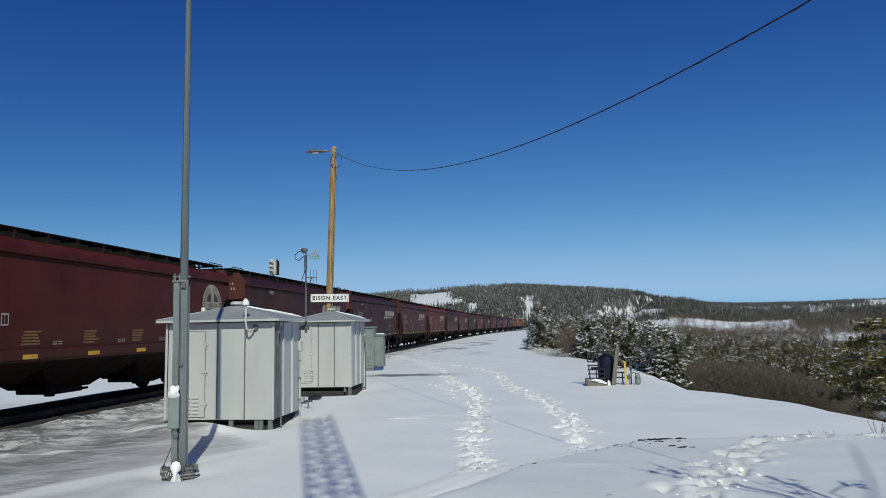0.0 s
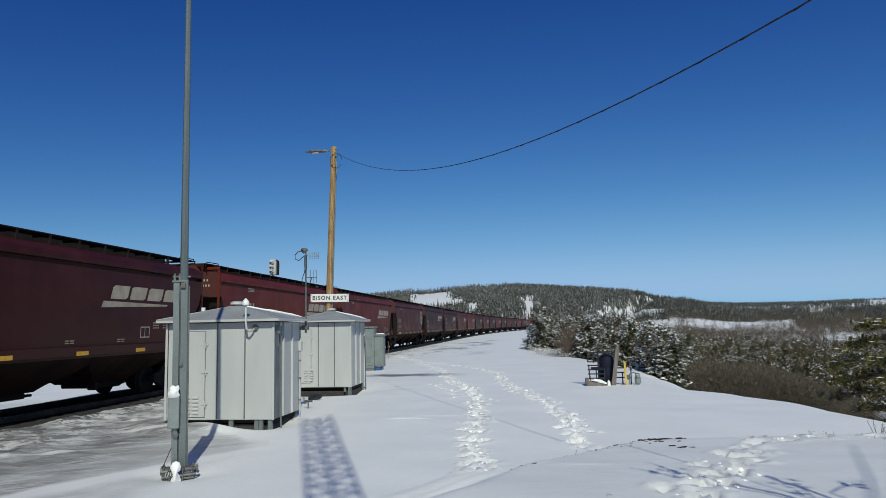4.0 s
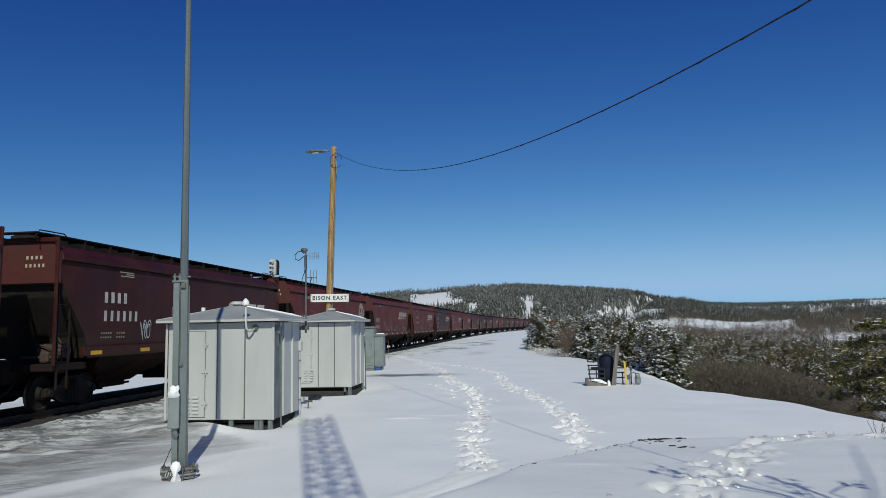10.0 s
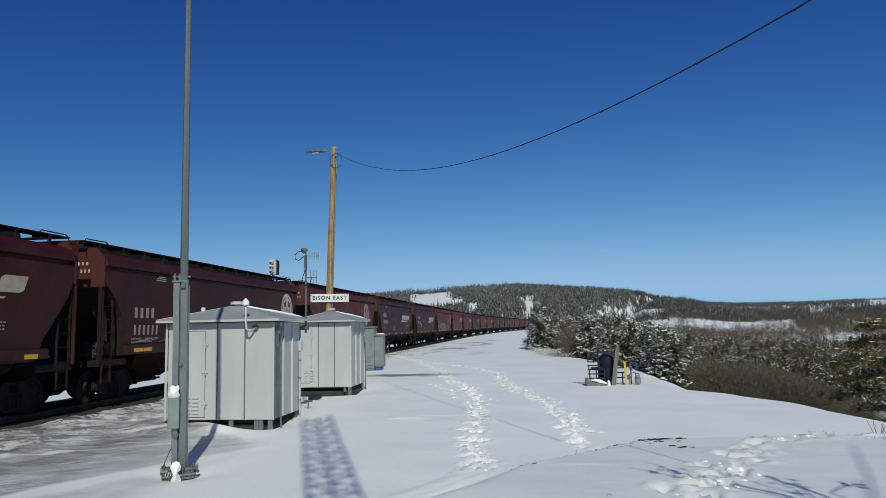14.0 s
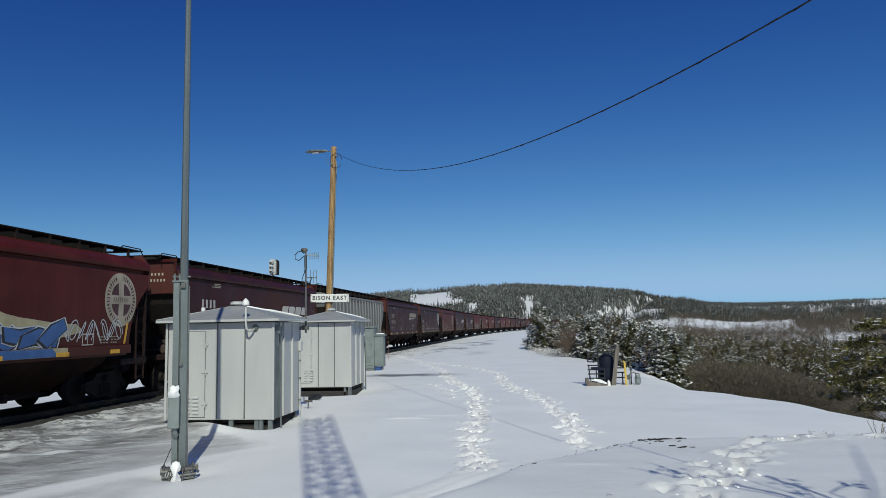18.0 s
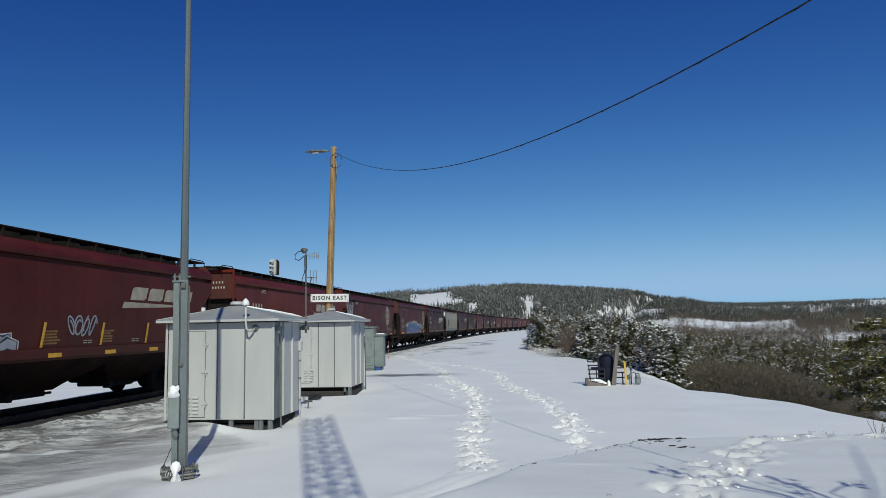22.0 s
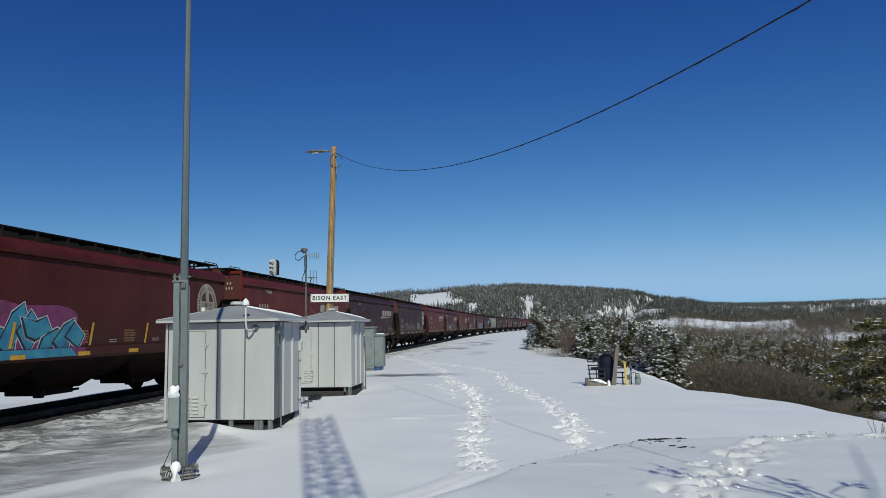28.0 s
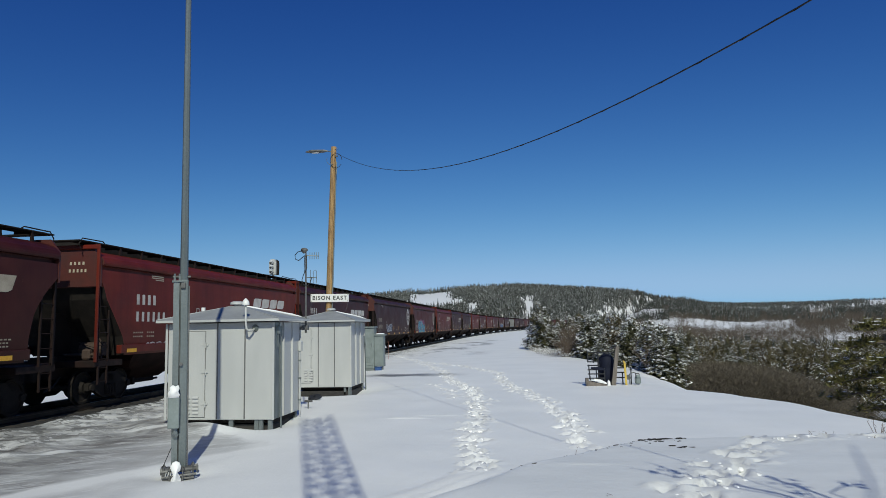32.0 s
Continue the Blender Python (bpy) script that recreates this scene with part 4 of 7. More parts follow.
def wood_pole():
    p = thing("utility_pole", "tall yellow cedar utility pole with a street lamp and sign", "utility pole")
    b = Vector((-10.62, 35.6, -0.5))
    t = Vector((-10.2, 35.55, 11.75))
    part("trunk", Geo().path([b.lerp(t, i / 8) for i in range(9)], [0.19 - 0.045 * i / 8 for i in range(9)], 14), M_POLE, p, smooth=True)
    at = lambda z: b.lerp(t, (z - b.z) / (t.z - b.z))
    q = at(11.45)
    part("lamp_arm", Geo().path([q + Vector((-0.15, 0, 0.05)), q + Vector((-0.3, -0.1, 0.06)), q + Vector((-0.45, -0.15, 0.05))], 0.03, 8), M_GALV, p)
    lamp = Geo()
    lamp.rings([[(q.x - 0.32 - a, q.y - 0.15 + w * s, q.z + 0.05 + h * k) for s, k in ((-1, 0), (-0.8, 1), (0.8, 1), (1, 0), (0.7, -0.7), (-0.7, -0.7))]
                for a, w, h in ((0.0, 0.05, 0.05), (0.2, 0.13, 0.07), (0.85, 0.17, 0.08), (1.12, 0.1, 0.04), (1.2, 0.03, 0.02))])
    lamp_ob = part("lamp_head", lamp, M_IRON, p, "grey street lamp head")
    part("lens", Geo().box(q.x - 1.15, q.x - 0.75, q.y - 0.25, q.y - 0.05, q.z - 0.03, q.z - 0.005, 0.01), M_LENS, lamp_ob)
    part("insulator", Geo().tube(at(11.2) + Vector((0.13, -0.1, 0)), at(11.2) + Vector((0.25, -0.12, 0)), 0.05), M_GALV, p)
    part("bolt", Geo().tube(at(11.6) + Vector((0.1, -0.1, 0)), at(11.6) + Vector((0.28, -0.1, 0)), 0.02), M_GALV, p)
    c = at(10.9)
    ring = [c + Vector((0.2 + 0.33 * math.cos(a), -0.18, 0.05 + 0.4 * math.sin(a))) for a in [math.radians(v) for v in range(0, 331, 30)]]
    part("cable_loop", Geo().path(ring, 0.014, 5), M_CABLE, p)
    ring2 = [c + Vector((-0.08 + 0.24 * math.cos(a), -0.18, 0.1 + 0.26 * math.sin(a))) for a in [math.radians(v) for v in range(150, 301, 25)]]
    part("cable_loop", Geo().path(ring2, 0.014, 5), M_GALV, p)
    part("conduit", Geo().path([at(z) + Vector((0.2, -0.1, 0)) for z in (0, 4, 8, 10.9)], 0.035, 6), M_GALV, p, "grey cable conduit")
    # the name board of the siding, bolted to the pole
    s = at(3.45)
    sign = thing("station_sign", "white station name board with black letters on the pole", "sign")
    sign.matrix_basis = pose(s.x + 0.1, s.y - 0.24, 3.6, 0, 0.9, 0)
    part("board", Geo().box(-1.03, 1.03, -0.02, 0.02, -0.21, 0.21, 0.008), M_SIGN, sign)
    txt = bpy.data.curves.new("lettering", 'FONT')
    txt.body = "BISON EAST"
    txt.size = 0.285
    txt.align_x, txt.align_y = 'CENTER', 'CENTER'
    txt.space_character = 1.25
    txt.offset = 0.006
    txt.extrude = 0.004
    txt.materials.append(M_INK)
    lt = new("lettering", txt)
    lt.parent = sign
    lt.matrix_basis = pose(0, -0.027, 0, 90, 0, 0)
    tagged(lt, "black capital letters")
    for xx in (-0.98, 0.98):
        part("stay", Geo().path([(xx, 0.02, -0.18), (xx - 0.1, 0.1, -0.6), (xx * 0.3, 0.2, -1.1)], 0.008, 5), M_IRON, sign)
    for xx in (-0.97, 0.97):
        for zz in (-0.16, 0.16):
            part("bolt", Geo().tube((xx, -0.035, zz), (xx, -0.02, zz), 0.018, n=8), M_GALV, sign)
    # the sagging wire to the next pole
    w = thing("overhead_wire", "twisted black overhead service wire sagging between poles", "wire")
    f = lambda u: WIRE_A + WIRE_D * u + Vector((0, 0, 0.0000746 * u ** 3 + 0.0020186 * u * u - 0.33971 * u + 11.479))
    span = [0.3 + 0.5 * i for i in range(91)]
    part("cable", Geo().path([f(u) for u in span], 0.009, 6), M_CABLE, w)
    twist = [f(u / 4) + Vector((0.011 * math.cos(u * 2.1), 0, 0.011 * math.sin(u * 2.1))) for u in range(2, 181)]
    part("neutral_wire", Geo().path(twist, 0.005, 4), M_CABLE, w)
    e = f(45.3)
    nxt = thing("utility_pole", "wooden service pole that holds the wire", "utility pole")
    part("trunk", Geo().tube((e.x, e.y - 0.15, -1.5), (e.x, e.y - 0.15, 10.0), 0.17, 0.13, 12), M_POLE, nxt)
    part("insulator", Geo().tube((e.x, e.y - 0.05, e.z), (e.x, e.y + 0.08, e.z), 0.05), M_GALV, nxt)


def signal():
    s = thing("railway_signal", "pale grey three-lamp railway signal on a mast beyond the track", "signal")
    x, y = -17.2, 45.1
    part("mast", Geo().tube((x, y, -0.5), (x, y, 5.75), 0.08, n=10), M_GALV, s)
    arch = [(-0.22, 5.72), (0.22, 5.72), (0.24, 6.5), (0.2, 6.68), (0.1, 6.77), (-0.1, 6.77), (-0.2, 6.68), (-0.24, 6.5)]
    head = part("signal_head", Geo().plate([(x + u, w) for u, w in arch], 'y', y - 0.12, y + 0.06), M_ALU, s, "pale grey signal head")
    part("backboard", Geo().plate([(x + 0.12 + u * 1.05, w - 0.02) for u, w in arch], 'y', y + 0.07, y + 0.2), M_BLACK, s)
    for i in range(3):
        z = 5.92 + 0.3 * i
        hood = part("hood", Geo().tube((x - 0.02, y - 0.12, z), (x - 0.02, y - 0.42, z - 0.03), 0.12, 0.12, 12), M_ALU, head)
        part("lens", Geo().tube((x - 0.02, y - 0.42, z - 0.03), (x - 0.02, y - 0.425, z - 0.03), 0.09, n=12), M_INK, hood)
        part("snow_cap", Geo().lump((x - 0.02, y - 0.27, z + 0.1), (0.1, 0.15, 0.04), i, 8, 5), M_SNOW, hood)
    part("platform", Geo().box(x - 0.75, x + 0.35, y - 0.6, y + 0.3, 5.2, 5.25, 0.01), M_BLACK, s)
    for u in (-0.73, -0.3, 0.3):
        part("platform_rail", Geo().path([(x + u, y - 0.58, 5.25), (x + u, y - 0.58, 5.72), (x + u + (0.2 if u < 0 else -0.2), y - 0.58, 5.72)], 0.018, 5), M_GALV, s)
    part("ladder", Geo().tube((x - 0.2, y + 0.2, 0), (x - 0.2, y + 0.2, 5.2), 0.02).tube((x + 0.2, y + 0.2, 0), (x + 0.2, y + 0.2, 5.2), 0.02), M_GALV, s)


def gas_corner():
    """The iron rack, leaning post, yellow marker and gas meter at the edge of the bank."""
    r = thing("iron_rack", "rusty black iron pipe rack half sunk in snow", "rack")
    for z, x0, x1 in ((0.97, 1.98, 2.94), (0.81, 1.98, 2.42), (0.64, 1.98, 2.4), (0.51, 1.98, 2.42), (0.36, 1.98, 2.58), (0.21, 1.98, 2.58), (0.06, 2.0, 2.58)):
        part("rail", Geo().box(x0, x1, 25.48, 25.52, z - 0.02, z + 0.02, 0.006), M_RACK, r)
    for x, z0, z1, lean in ((2.0, 0.62, 1.0, 0.0), (2.02, -0.25, 0.54, 0.06), (2.2, 0.6, 0.99, 0.0), (2.36, 0.0, 1.0, 0.0), (2.28, -0.2, 0.38, 0.02), (2.57, -0.25, 0.42, 0.0)):
        part("upright", Geo().tube((x + lean, 25.5, z0), (x, 25.5, z1), 0.024, n=6), M_RACK, r)
    tank = part("tank", Geo().rings([[(2.68 + 0.265 * q * math.cos(k * math.pi / 8), 25.85 + 0.265 * q * math.sin(k * math.pi / 8), z) for k in range(16)] for z, q in ((-0.35, 1.06), (0.2, 1.04), (0.55, 1.0), (0.72, 0.98), (0.8, 0.86), (0.88, 0.5), (0.92, 0.1))]), M_TANK, r, "dark navy tank behind the bars", smooth=True)
    part("tank_lid", Geo().tube((2.7, 25.85, 0.9), (2.7, 25.85, 0.96), 0.12, 0.08, n=12), M_RACK, tank)
    part("shelf", Geo().plate([(2.08, 0.4), (2.56, 0.34), (2.58, 0.38), (2.4, 0.46), (2.1, 0.46)], 'y', 25.34, 25.46), M_TANK, r)
    part("sill", Geo().plate([(1.93, 0.0), (2.6, -0.15), (2.6, -0.3), (1.95, -0.26)], 'y', 25.2, 25.42), M_OLDWOOD, r, "weathered timber sill")
    part("sill", Geo().plate([(1.9, 0.06), (1.99, 0.06), (1.99, -0.3), (1.9, -0.3)], 'y', 25.22, 25.75), M_OLDWOOD, r)
    part("snow_cap", Geo().plate([(2.05, -0.02), (2.2, 0.05), (2.42, 0.02), (2.6, -0.08), (2.6, -0.13), (2.05, 0.0)], 'y', 25.2, 25.46), M_SNOW, r, "snow on the sill")
    part("snow_patch", Geo().plate([(2.63, -0.3), (2.65, -0.04), (2.69, 0.0), (2.73, -0.06), (2.76, -0.3)], 'y', 25.3, 25.5), M_SNOW, r, "clinging snow", smooth=True)
    for z in (0.56, 0.4, 0.24, 0.06):
        part("rail", Geo().box(2.95, 3.36, 25.7, 25.74, z - 0.022, z + 0.022, 0.005), M_RACK, r)
    part("upright", Geo().box(3.2, 3.24, 25.69, 25.75, -0.35, 0.26, 0.006), M_RACK, r)
    p = thing("wooden_post", "weathered grey wooden post leaning in the snow", "post")
    part("post", Geo().plate([(2.76, -0.5), (2.93, -0.5), (2.94, -0.1), (3.02, 0.6), (3.11, 1.16), (3.02, 1.19), (2.98, 1.17), (2.89, 0.6), (2.79, -0.1)], 'y', 25.3, 25.44), M_OLDWOOD, p)
    y = thing("marker_post", "yellow plastic pipeline marker post leaning slightly", "marker post")
    part("post", Geo().plate([(3.275, -0.4), (3.345, -0.4), (3.305, 0.58), (3.235, 0.58)], 'y', 25.4, 25.44), M_PIPE, y)
    part("tip", Geo().plate([(3.235, 0.584), (3.305, 0.584), (3.285, 0.64), (3.235, 0.68), (3.22, 0.66)], 'y', 25.395, 25.445), M_PIPE, y)
    g = thing("gas_meter", "grey gas meter and regulator on pipes in the snow", "gas meter")
    part("body", Geo().box(3.62, 3.83, 25.5, 25.68, -0.16, 0.1, 0.05), M_GREYBOX, g)
    part("dial", Geo().box(3.66, 3.79, 25.46, 25.5, 0.06, 0.17, 0.03), M_GREYBOX, g)
    part("riser", Geo().tube((3.5, 25.6, -0.4), (3.5, 25.6, 0.42), 0.02), M_RACK, g)
    part("riser", Geo().tube((3.45, 25.62, -0.4), (3.45, 25.62, 0.2), 0.018), M_IRON, g)
    part("pipe", Geo().path([(3.5, 25.6, 0.22), (3.6, 25.6, 0.24), (3.66, 25.6, 0.22), (3.66, 25.6, 0.08)], 0.02, 6), M_IRON, g)
    part("pipe", Geo().path([(3.66, 25.6, 0.2), (3.76, 25.6, 0.2), (3.79, 25.6, 0.15), (3.79, 25.6, 0.08)], 0.018, 6), M_IRON, g)
    part("regulator", Geo().tube((3.4, 25.55, 0.06), (3.4, 25.66, 0.06), 0.075, n=12).tube((3.4, 25.6, 0.06), (3.4, 25.6, 0.16), 0.035, n=8), M_IRON, g)
    part("valve", Geo().tube((3.5, 25.56, 0.34), (3.5, 25.66, 0.34), 0.035, n=8).tube((3.5, 25.6, 0.42), (3.53, 25.6, 0.5), 0.012, n=5), M_RACK, g)
    b = thing("pipe_stub", "small iron pipe stub sticking out of the snow", "pipe")
    part("riser", Geo().tube((-6.2, 19.0, -0.4), (-6.2, 19.0, 0.02), 0.02, n=8), M_IRON, b)
    part("tee", Geo().tube((-6.3, 19.0, 0.01), (-6.08, 18.98, 0.01), 0.028, n=8), M_IRON, b)
    d = thing("cable_drum_lid", "dark iron lid half buried in the snow by the cabinet", "lid", at=pose(-6.8, 21.5, -0.16, 12, -8, 20))
    part("lid", Geo().tube((0, 0, 0), (0, 0, 0.06), 0.22, 0.2, 12), M_RACK, d)
    part("knob", Geo().tube((0, 0, 0.06), (0, 0, 0.1), 0.04, n=8), M_RACK, d)
    k = thing("marker_stake", "thin faded red marker stake in the snow", "stake")
    part("stake", Geo().tube((-9.9, 48, -0.4), (-9.9, 48, 1.05), 0.013, 0.011, 6), M_REDMARK, k)


railway_track()
cabinets()
folding_mast()
antenna_mast()
wood_pole()
signal()
gas_corner()
# ---------------------------------------------------------------- the train
CAR_STEP, BODY = 17.9, 16.4
SIDE = [(1.30, 1.46), (1.66, 1.55), (2.3, 1.58), (3.0, 1.585), (3.6, 1.565), (3.95, 1.535)]


def side_x(z):
    return float(np.interp(z, [a for a, _ in SIDE], [b for _, b in SIDE]))


def shell(cut, arch):
    """The carbody: rings from the sill to the crown of the roof; the ends follow the cut."""
    cz, cy = [c[0] for c in cut], [c[1] for c in cut]
    levels = [(z, side_x(z)) for z in (1.34, 1.5, 1.66, 1.9, 2.2, 2.46, 2.7, 2.96, 3.15, 3.3, 3.42, 3.7, 3.8)]
    levels += [(3.805, 1.44)]
    levels += arch
    rings = []
    for z, x in levels:
        y = float(np.interp(z, cz, cy))
        rings.append([(x, y, z), (x, BODY - y, z), (-x, BODY - y, z), (-x, y, z)])
    g = Geo().rings(rings)
    # the slope sheets between the ladders are black, below the end sheets
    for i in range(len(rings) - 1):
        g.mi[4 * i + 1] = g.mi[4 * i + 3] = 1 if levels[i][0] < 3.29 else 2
    return g


CUT_STRAIGHT = [(1.3, 1.35), (1.66, 1.2), (1.87, 1.12), (2.96, 0.24), (3.3, 0.1), (3.32, 0.02), (4.5, 0.0)]
CUT_ROUND = [(1.3, 0.98), (1.5, 0.97), (2.0, 0.96), (2.46, 0.85), (2.8, 0.66), (3.1, 0.4), (3.3, 0.16), (3.42, 0.03), (4.5, 0.0)]
ARCH = [(3.905, 1.44), (3.915, 1.44), (3.92, 1.6), (3.95, 1.612), (4.0, 1.615), (4.06, 1.6), (4.14, 1.555), (4.22, 1.46), (4.3, 1.3), (4.38, 1.0), (4.44, 0.6), (4.46, 0.2)]


def side_patch(geo, outline, lift=0.008, mi=0):
    """A painted figure, of (y, z) pairs, on the side of the car."""
    for lo, hi in zip((0.0, 1.66, 2.3, 3.0, 3.6), (1.66, 2.3, 3.0, 3.6, 9.0)):
        pts = outline
        for level, keep in ((lo, 1), (hi, -1)):
            cut = []
            for (y0, z0), (y1, z1) in zip(pts, pts[1:] + pts[:1]):
                a, b = (z0 - level) * keep, (z1 - level) * keep
                if a >= 0:
                    cut.append((y0, z0))
                if (a > 0 > b) or (a < 0 < b):
                    t = a / (a - b)
                    cut.append((y0 + (y1 - y0) * t, level))
            pts = cut
            if len(pts) < 3:
                break
        if len(pts) > 2:
            geo.face([(side_x(z) + lift, y, z) for y, z in pts], mi)


def bars(geo, y0, y1, z0, z1, n, fill=0.6, mi=0, lift=0.008):
    """A row of plain upright bars that stands for lettering."""
    w = (y1 - y0) / n
    for i in range(n):
        a, b = y0 + w * i, y0 + w * (i + fill)
        side_patch(geo, [(a, z0), (b, z0), (b, z1), (a, z1)], lift, mi)


def truck_meshes():
    f = Geo()
    f.plate([(-1.02, 0.56), (-0.8, 0.64), (-0.55, 0.66), (-0.36, 0.86), (0.36, 0.86), (0.55, 0.66), (0.8, 0.64), (1.02, 0.56), (1.02, 0.38), (0.75, 0.36), (0.48, 0.22), (0.3, 0.15), (-0.3, 0.15), (-0.48, 0.22), (-0.75, 0.36), (-1.02, 0.38)], 'x', -0.07, 0.07)
    for s in (-0.89, 0.89):
        f.tube((-0.09, s, 0.46), (0.13, s, 0.46), 0.11, 0.09, 10)
    springs = Geo()
    for dy in (-0.2, -0.07, 0.07, 0.2):
        springs.tube((0.09, dy, 0.22), (0.09, dy, 0.52), 0.055, n=8)
        for i in range(4):
            springs.tube((0.09, dy, 0.25 + 0.08 * i), (0.09, dy, 0.27 + 0.08 * i), 0.068, n=8)
    axle = Geo().tube((-0.85, 0, 0), (0.85, 0, 0), 0.085, n=10)
    ws = Geo()
    turned = [(0.655, 0.40), (0.655, 0.49), (0.69, 0.495), (0.70, 0.462), (0.795, 0.455), (0.80, 0.39), (0.765, 0.37), (0.755, 0.2), (0.80, 0.17), (0.86, 0.15)]
    ws.rings([[(x, r * math.cos(2 * math.pi * i / 26), r * math.sin(2 * math.pi * i / 26)) for i in range(26)] for x, r in turned])
    other = Geo()
    other.v, other.f, other.mi = [(-x, y, z) for x, y, z in ws.v], list(ws.f), list(ws.mi)
    bolster = Geo().box(-1.05, 1.05, -0.2, 0.2, 0.56, 0.84, 0.04)
    return f.mesh("side_frame", M_BLACK), springs.mesh("spring_set", M_BLACK), (ws.mesh("wheel", M_BLACK), other.mesh("wheel", M_BLACK)), axle.mesh("axle", M_BLACK), bolster.mesh("bolster", M_BLACK)


FRAME_ME, SPRING_ME, WHEEL_ME, AXLE_ME, BOLSTER_ME = truck_meshes()


def truck(parent, y):
    t = part("truck", BOLSTER_ME, M_BLACK, parent, at=pose(0, y, 0))
    for s in (-1, 1):
        part("side_frame", FRAME_ME, M_BLACK, t, at=pose(s * 0.98, 0, 0, 0, 0, 0 if s > 0 else 180))
        part("spring_set", SPRING_ME, M_BLACK, t, at=pose(s * 0.98, 0, 0, 0, 0, 0 if s > 0 else 180))
        part("axle", AXLE_ME, M_BLACK, t, at=pose(0, s * 0.89, 0.457))
        for me in WHEEL_ME:
            part("wheel", me, M_BLACK, t).matrix_parent_inverse = pose(0, s * 0.89, 0.457)
    return t


def ladder(y0, y1, top0, top1, x, low):
    g = Geo()
    for y, z in ((y0, top0), (y1, top1)):
        g.box(x - 0.03, x + 0.02, y - 0.02, y + 0.02, low, z)
    z = low + 0.08
    while z < min(top0, top1):
        g.tube((x, y0, z), (x, y1, z), 0.012, n=5)
        z += 0.37
    return g


def common_gear(c, frame_colour):
    """Underframe, hoppers, trucks, couplers, ladders and roof walk that all hopper cars have."""
    part("centre_sill", Geo().box(-0.34, 0.34, -0.35, BODY + 0.35, 0.74, 1.36, 0.02), M_DARKSTEEL, c)
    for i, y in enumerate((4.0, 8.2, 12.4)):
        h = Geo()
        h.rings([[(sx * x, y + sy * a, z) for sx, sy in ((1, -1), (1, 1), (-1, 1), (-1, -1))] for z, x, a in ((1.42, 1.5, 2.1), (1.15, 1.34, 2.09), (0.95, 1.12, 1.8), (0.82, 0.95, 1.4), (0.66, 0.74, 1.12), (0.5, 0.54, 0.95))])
        bay = part("hopper_bay", h, M_BAY if frame_colour == M_PAINT else M_DARKSTEEL, c)
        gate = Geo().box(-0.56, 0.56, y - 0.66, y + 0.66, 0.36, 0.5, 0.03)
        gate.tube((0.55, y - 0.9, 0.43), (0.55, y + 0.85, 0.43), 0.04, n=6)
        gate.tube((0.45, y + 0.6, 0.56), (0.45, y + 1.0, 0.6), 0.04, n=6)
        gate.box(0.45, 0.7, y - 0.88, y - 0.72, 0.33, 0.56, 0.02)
        part("outlet_gate", gate, M_DARKSTEEL, bay)
    for y in (1.35, BODY - 1.35):
        truck(c, y)
    for y, s in ((0.0, -1), (BODY, 1)):
        cp = Geo().box(-0.11, 0.11, min(y, y + s * 0.72), max(y, y + s * 0.72), 0.76, 0.98, 0.03)
        cp.box(-0.2, 0.16, min(y + s * 0.55, y + s * 0.8), max(y + s * 0.55, y + s * 0.8), 0.7, 1.02, 0.05)
        part("coupler", cp, M_BLACK, c)
        part("air_hose", Geo().path([(0.4, y, 0.8), (0.42, y + s * 0.3, 0.55), (0.36, y + s * 0.6, 0.42)], 0.028, 6), M_CABLE, c)
    for a, b in ((-0.12, 1.25), (BODY - 1.25, BODY + 0.12)):
        part("end_platform", Geo().box(-1.5, 1.5, a, b, 1.06, 1.24, 0.015), M_LADDER, c)
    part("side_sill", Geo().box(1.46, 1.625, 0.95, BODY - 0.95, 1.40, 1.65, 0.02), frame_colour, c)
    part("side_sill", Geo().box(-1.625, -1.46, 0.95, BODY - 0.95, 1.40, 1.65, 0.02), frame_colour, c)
    # roof hatch, running boards with brackets and the end frames
    part("hatch_cover", Geo().rings([[(x, y, z) for x, z in ((-0.52, 4.38), (-0.48, 4.7), (0, 4.77), (0.48, 4.7), (0.52, 4.38))] for y in (0.7, BODY - 0.7)]), M_BLACK, c)
    for s in (-1, 1):
        part("running_board", Geo().box(min(s * 0.62, s * 1.12), max(s * 0.62, s * 1.12), -0.1, BODY + 0.1, 4.6, 4.635, 0.008), M_BLACK, c, "dark steel grating walk")
    br = Geo().box(1.06, 1.12, -0.035, 0.035, 4.2, 4.6).box(0.6, 1.12, -0.025, 0.025, 4.545, 4.6).mesh("bracket", M_LADDER)
    for i in range(14):
        part("bracket", br, M_LADDER, c, at=pose(0, 0.4 + i * 1.2, 0))
    for y, s in ((-0.1, -1), (BODY + 0.1, 1)):
        part("end_rail", Geo().path([(1.1, y - s * 0.9, 4.63), (1.1, y - s * 0.8, 4.69), (1.1, y + s * 0.15, 4.68), (1.1, y + s * 0.3, 4.5), (1.1, y + s * 0.2, 4.38)], 0.018, 5), M_BLACK, c)
        part("cross_walk", Geo().box(-1.12, 1.12, min(y, y + s * 0.3), max(y, y + s * 0.3), 4.595, 4.63, 0.008), M_BLACK, c)
    # brake gear at the trailing end
    part("brake_reservoir", Geo().tube((0.55, 0.75, 1.55), (1.25, 0.75, 1.55), 0.2, n=12), M_TAN, c)
    part("brake_valve", Geo().box(0.8, 1.05, 0.3, 0.5, 1.26, 1.55, 0.04).path([(1.25, 0.2, 1.3), (1.28, 0.25, 1.6), (1.1, 0.4, 1.62), (0.6, 0.5, 1.75)], 0.022, 5).tube((0.2, 0.4, 1.4), (1.3, 0.4, 1.4), 0.04), M_TAN, c)
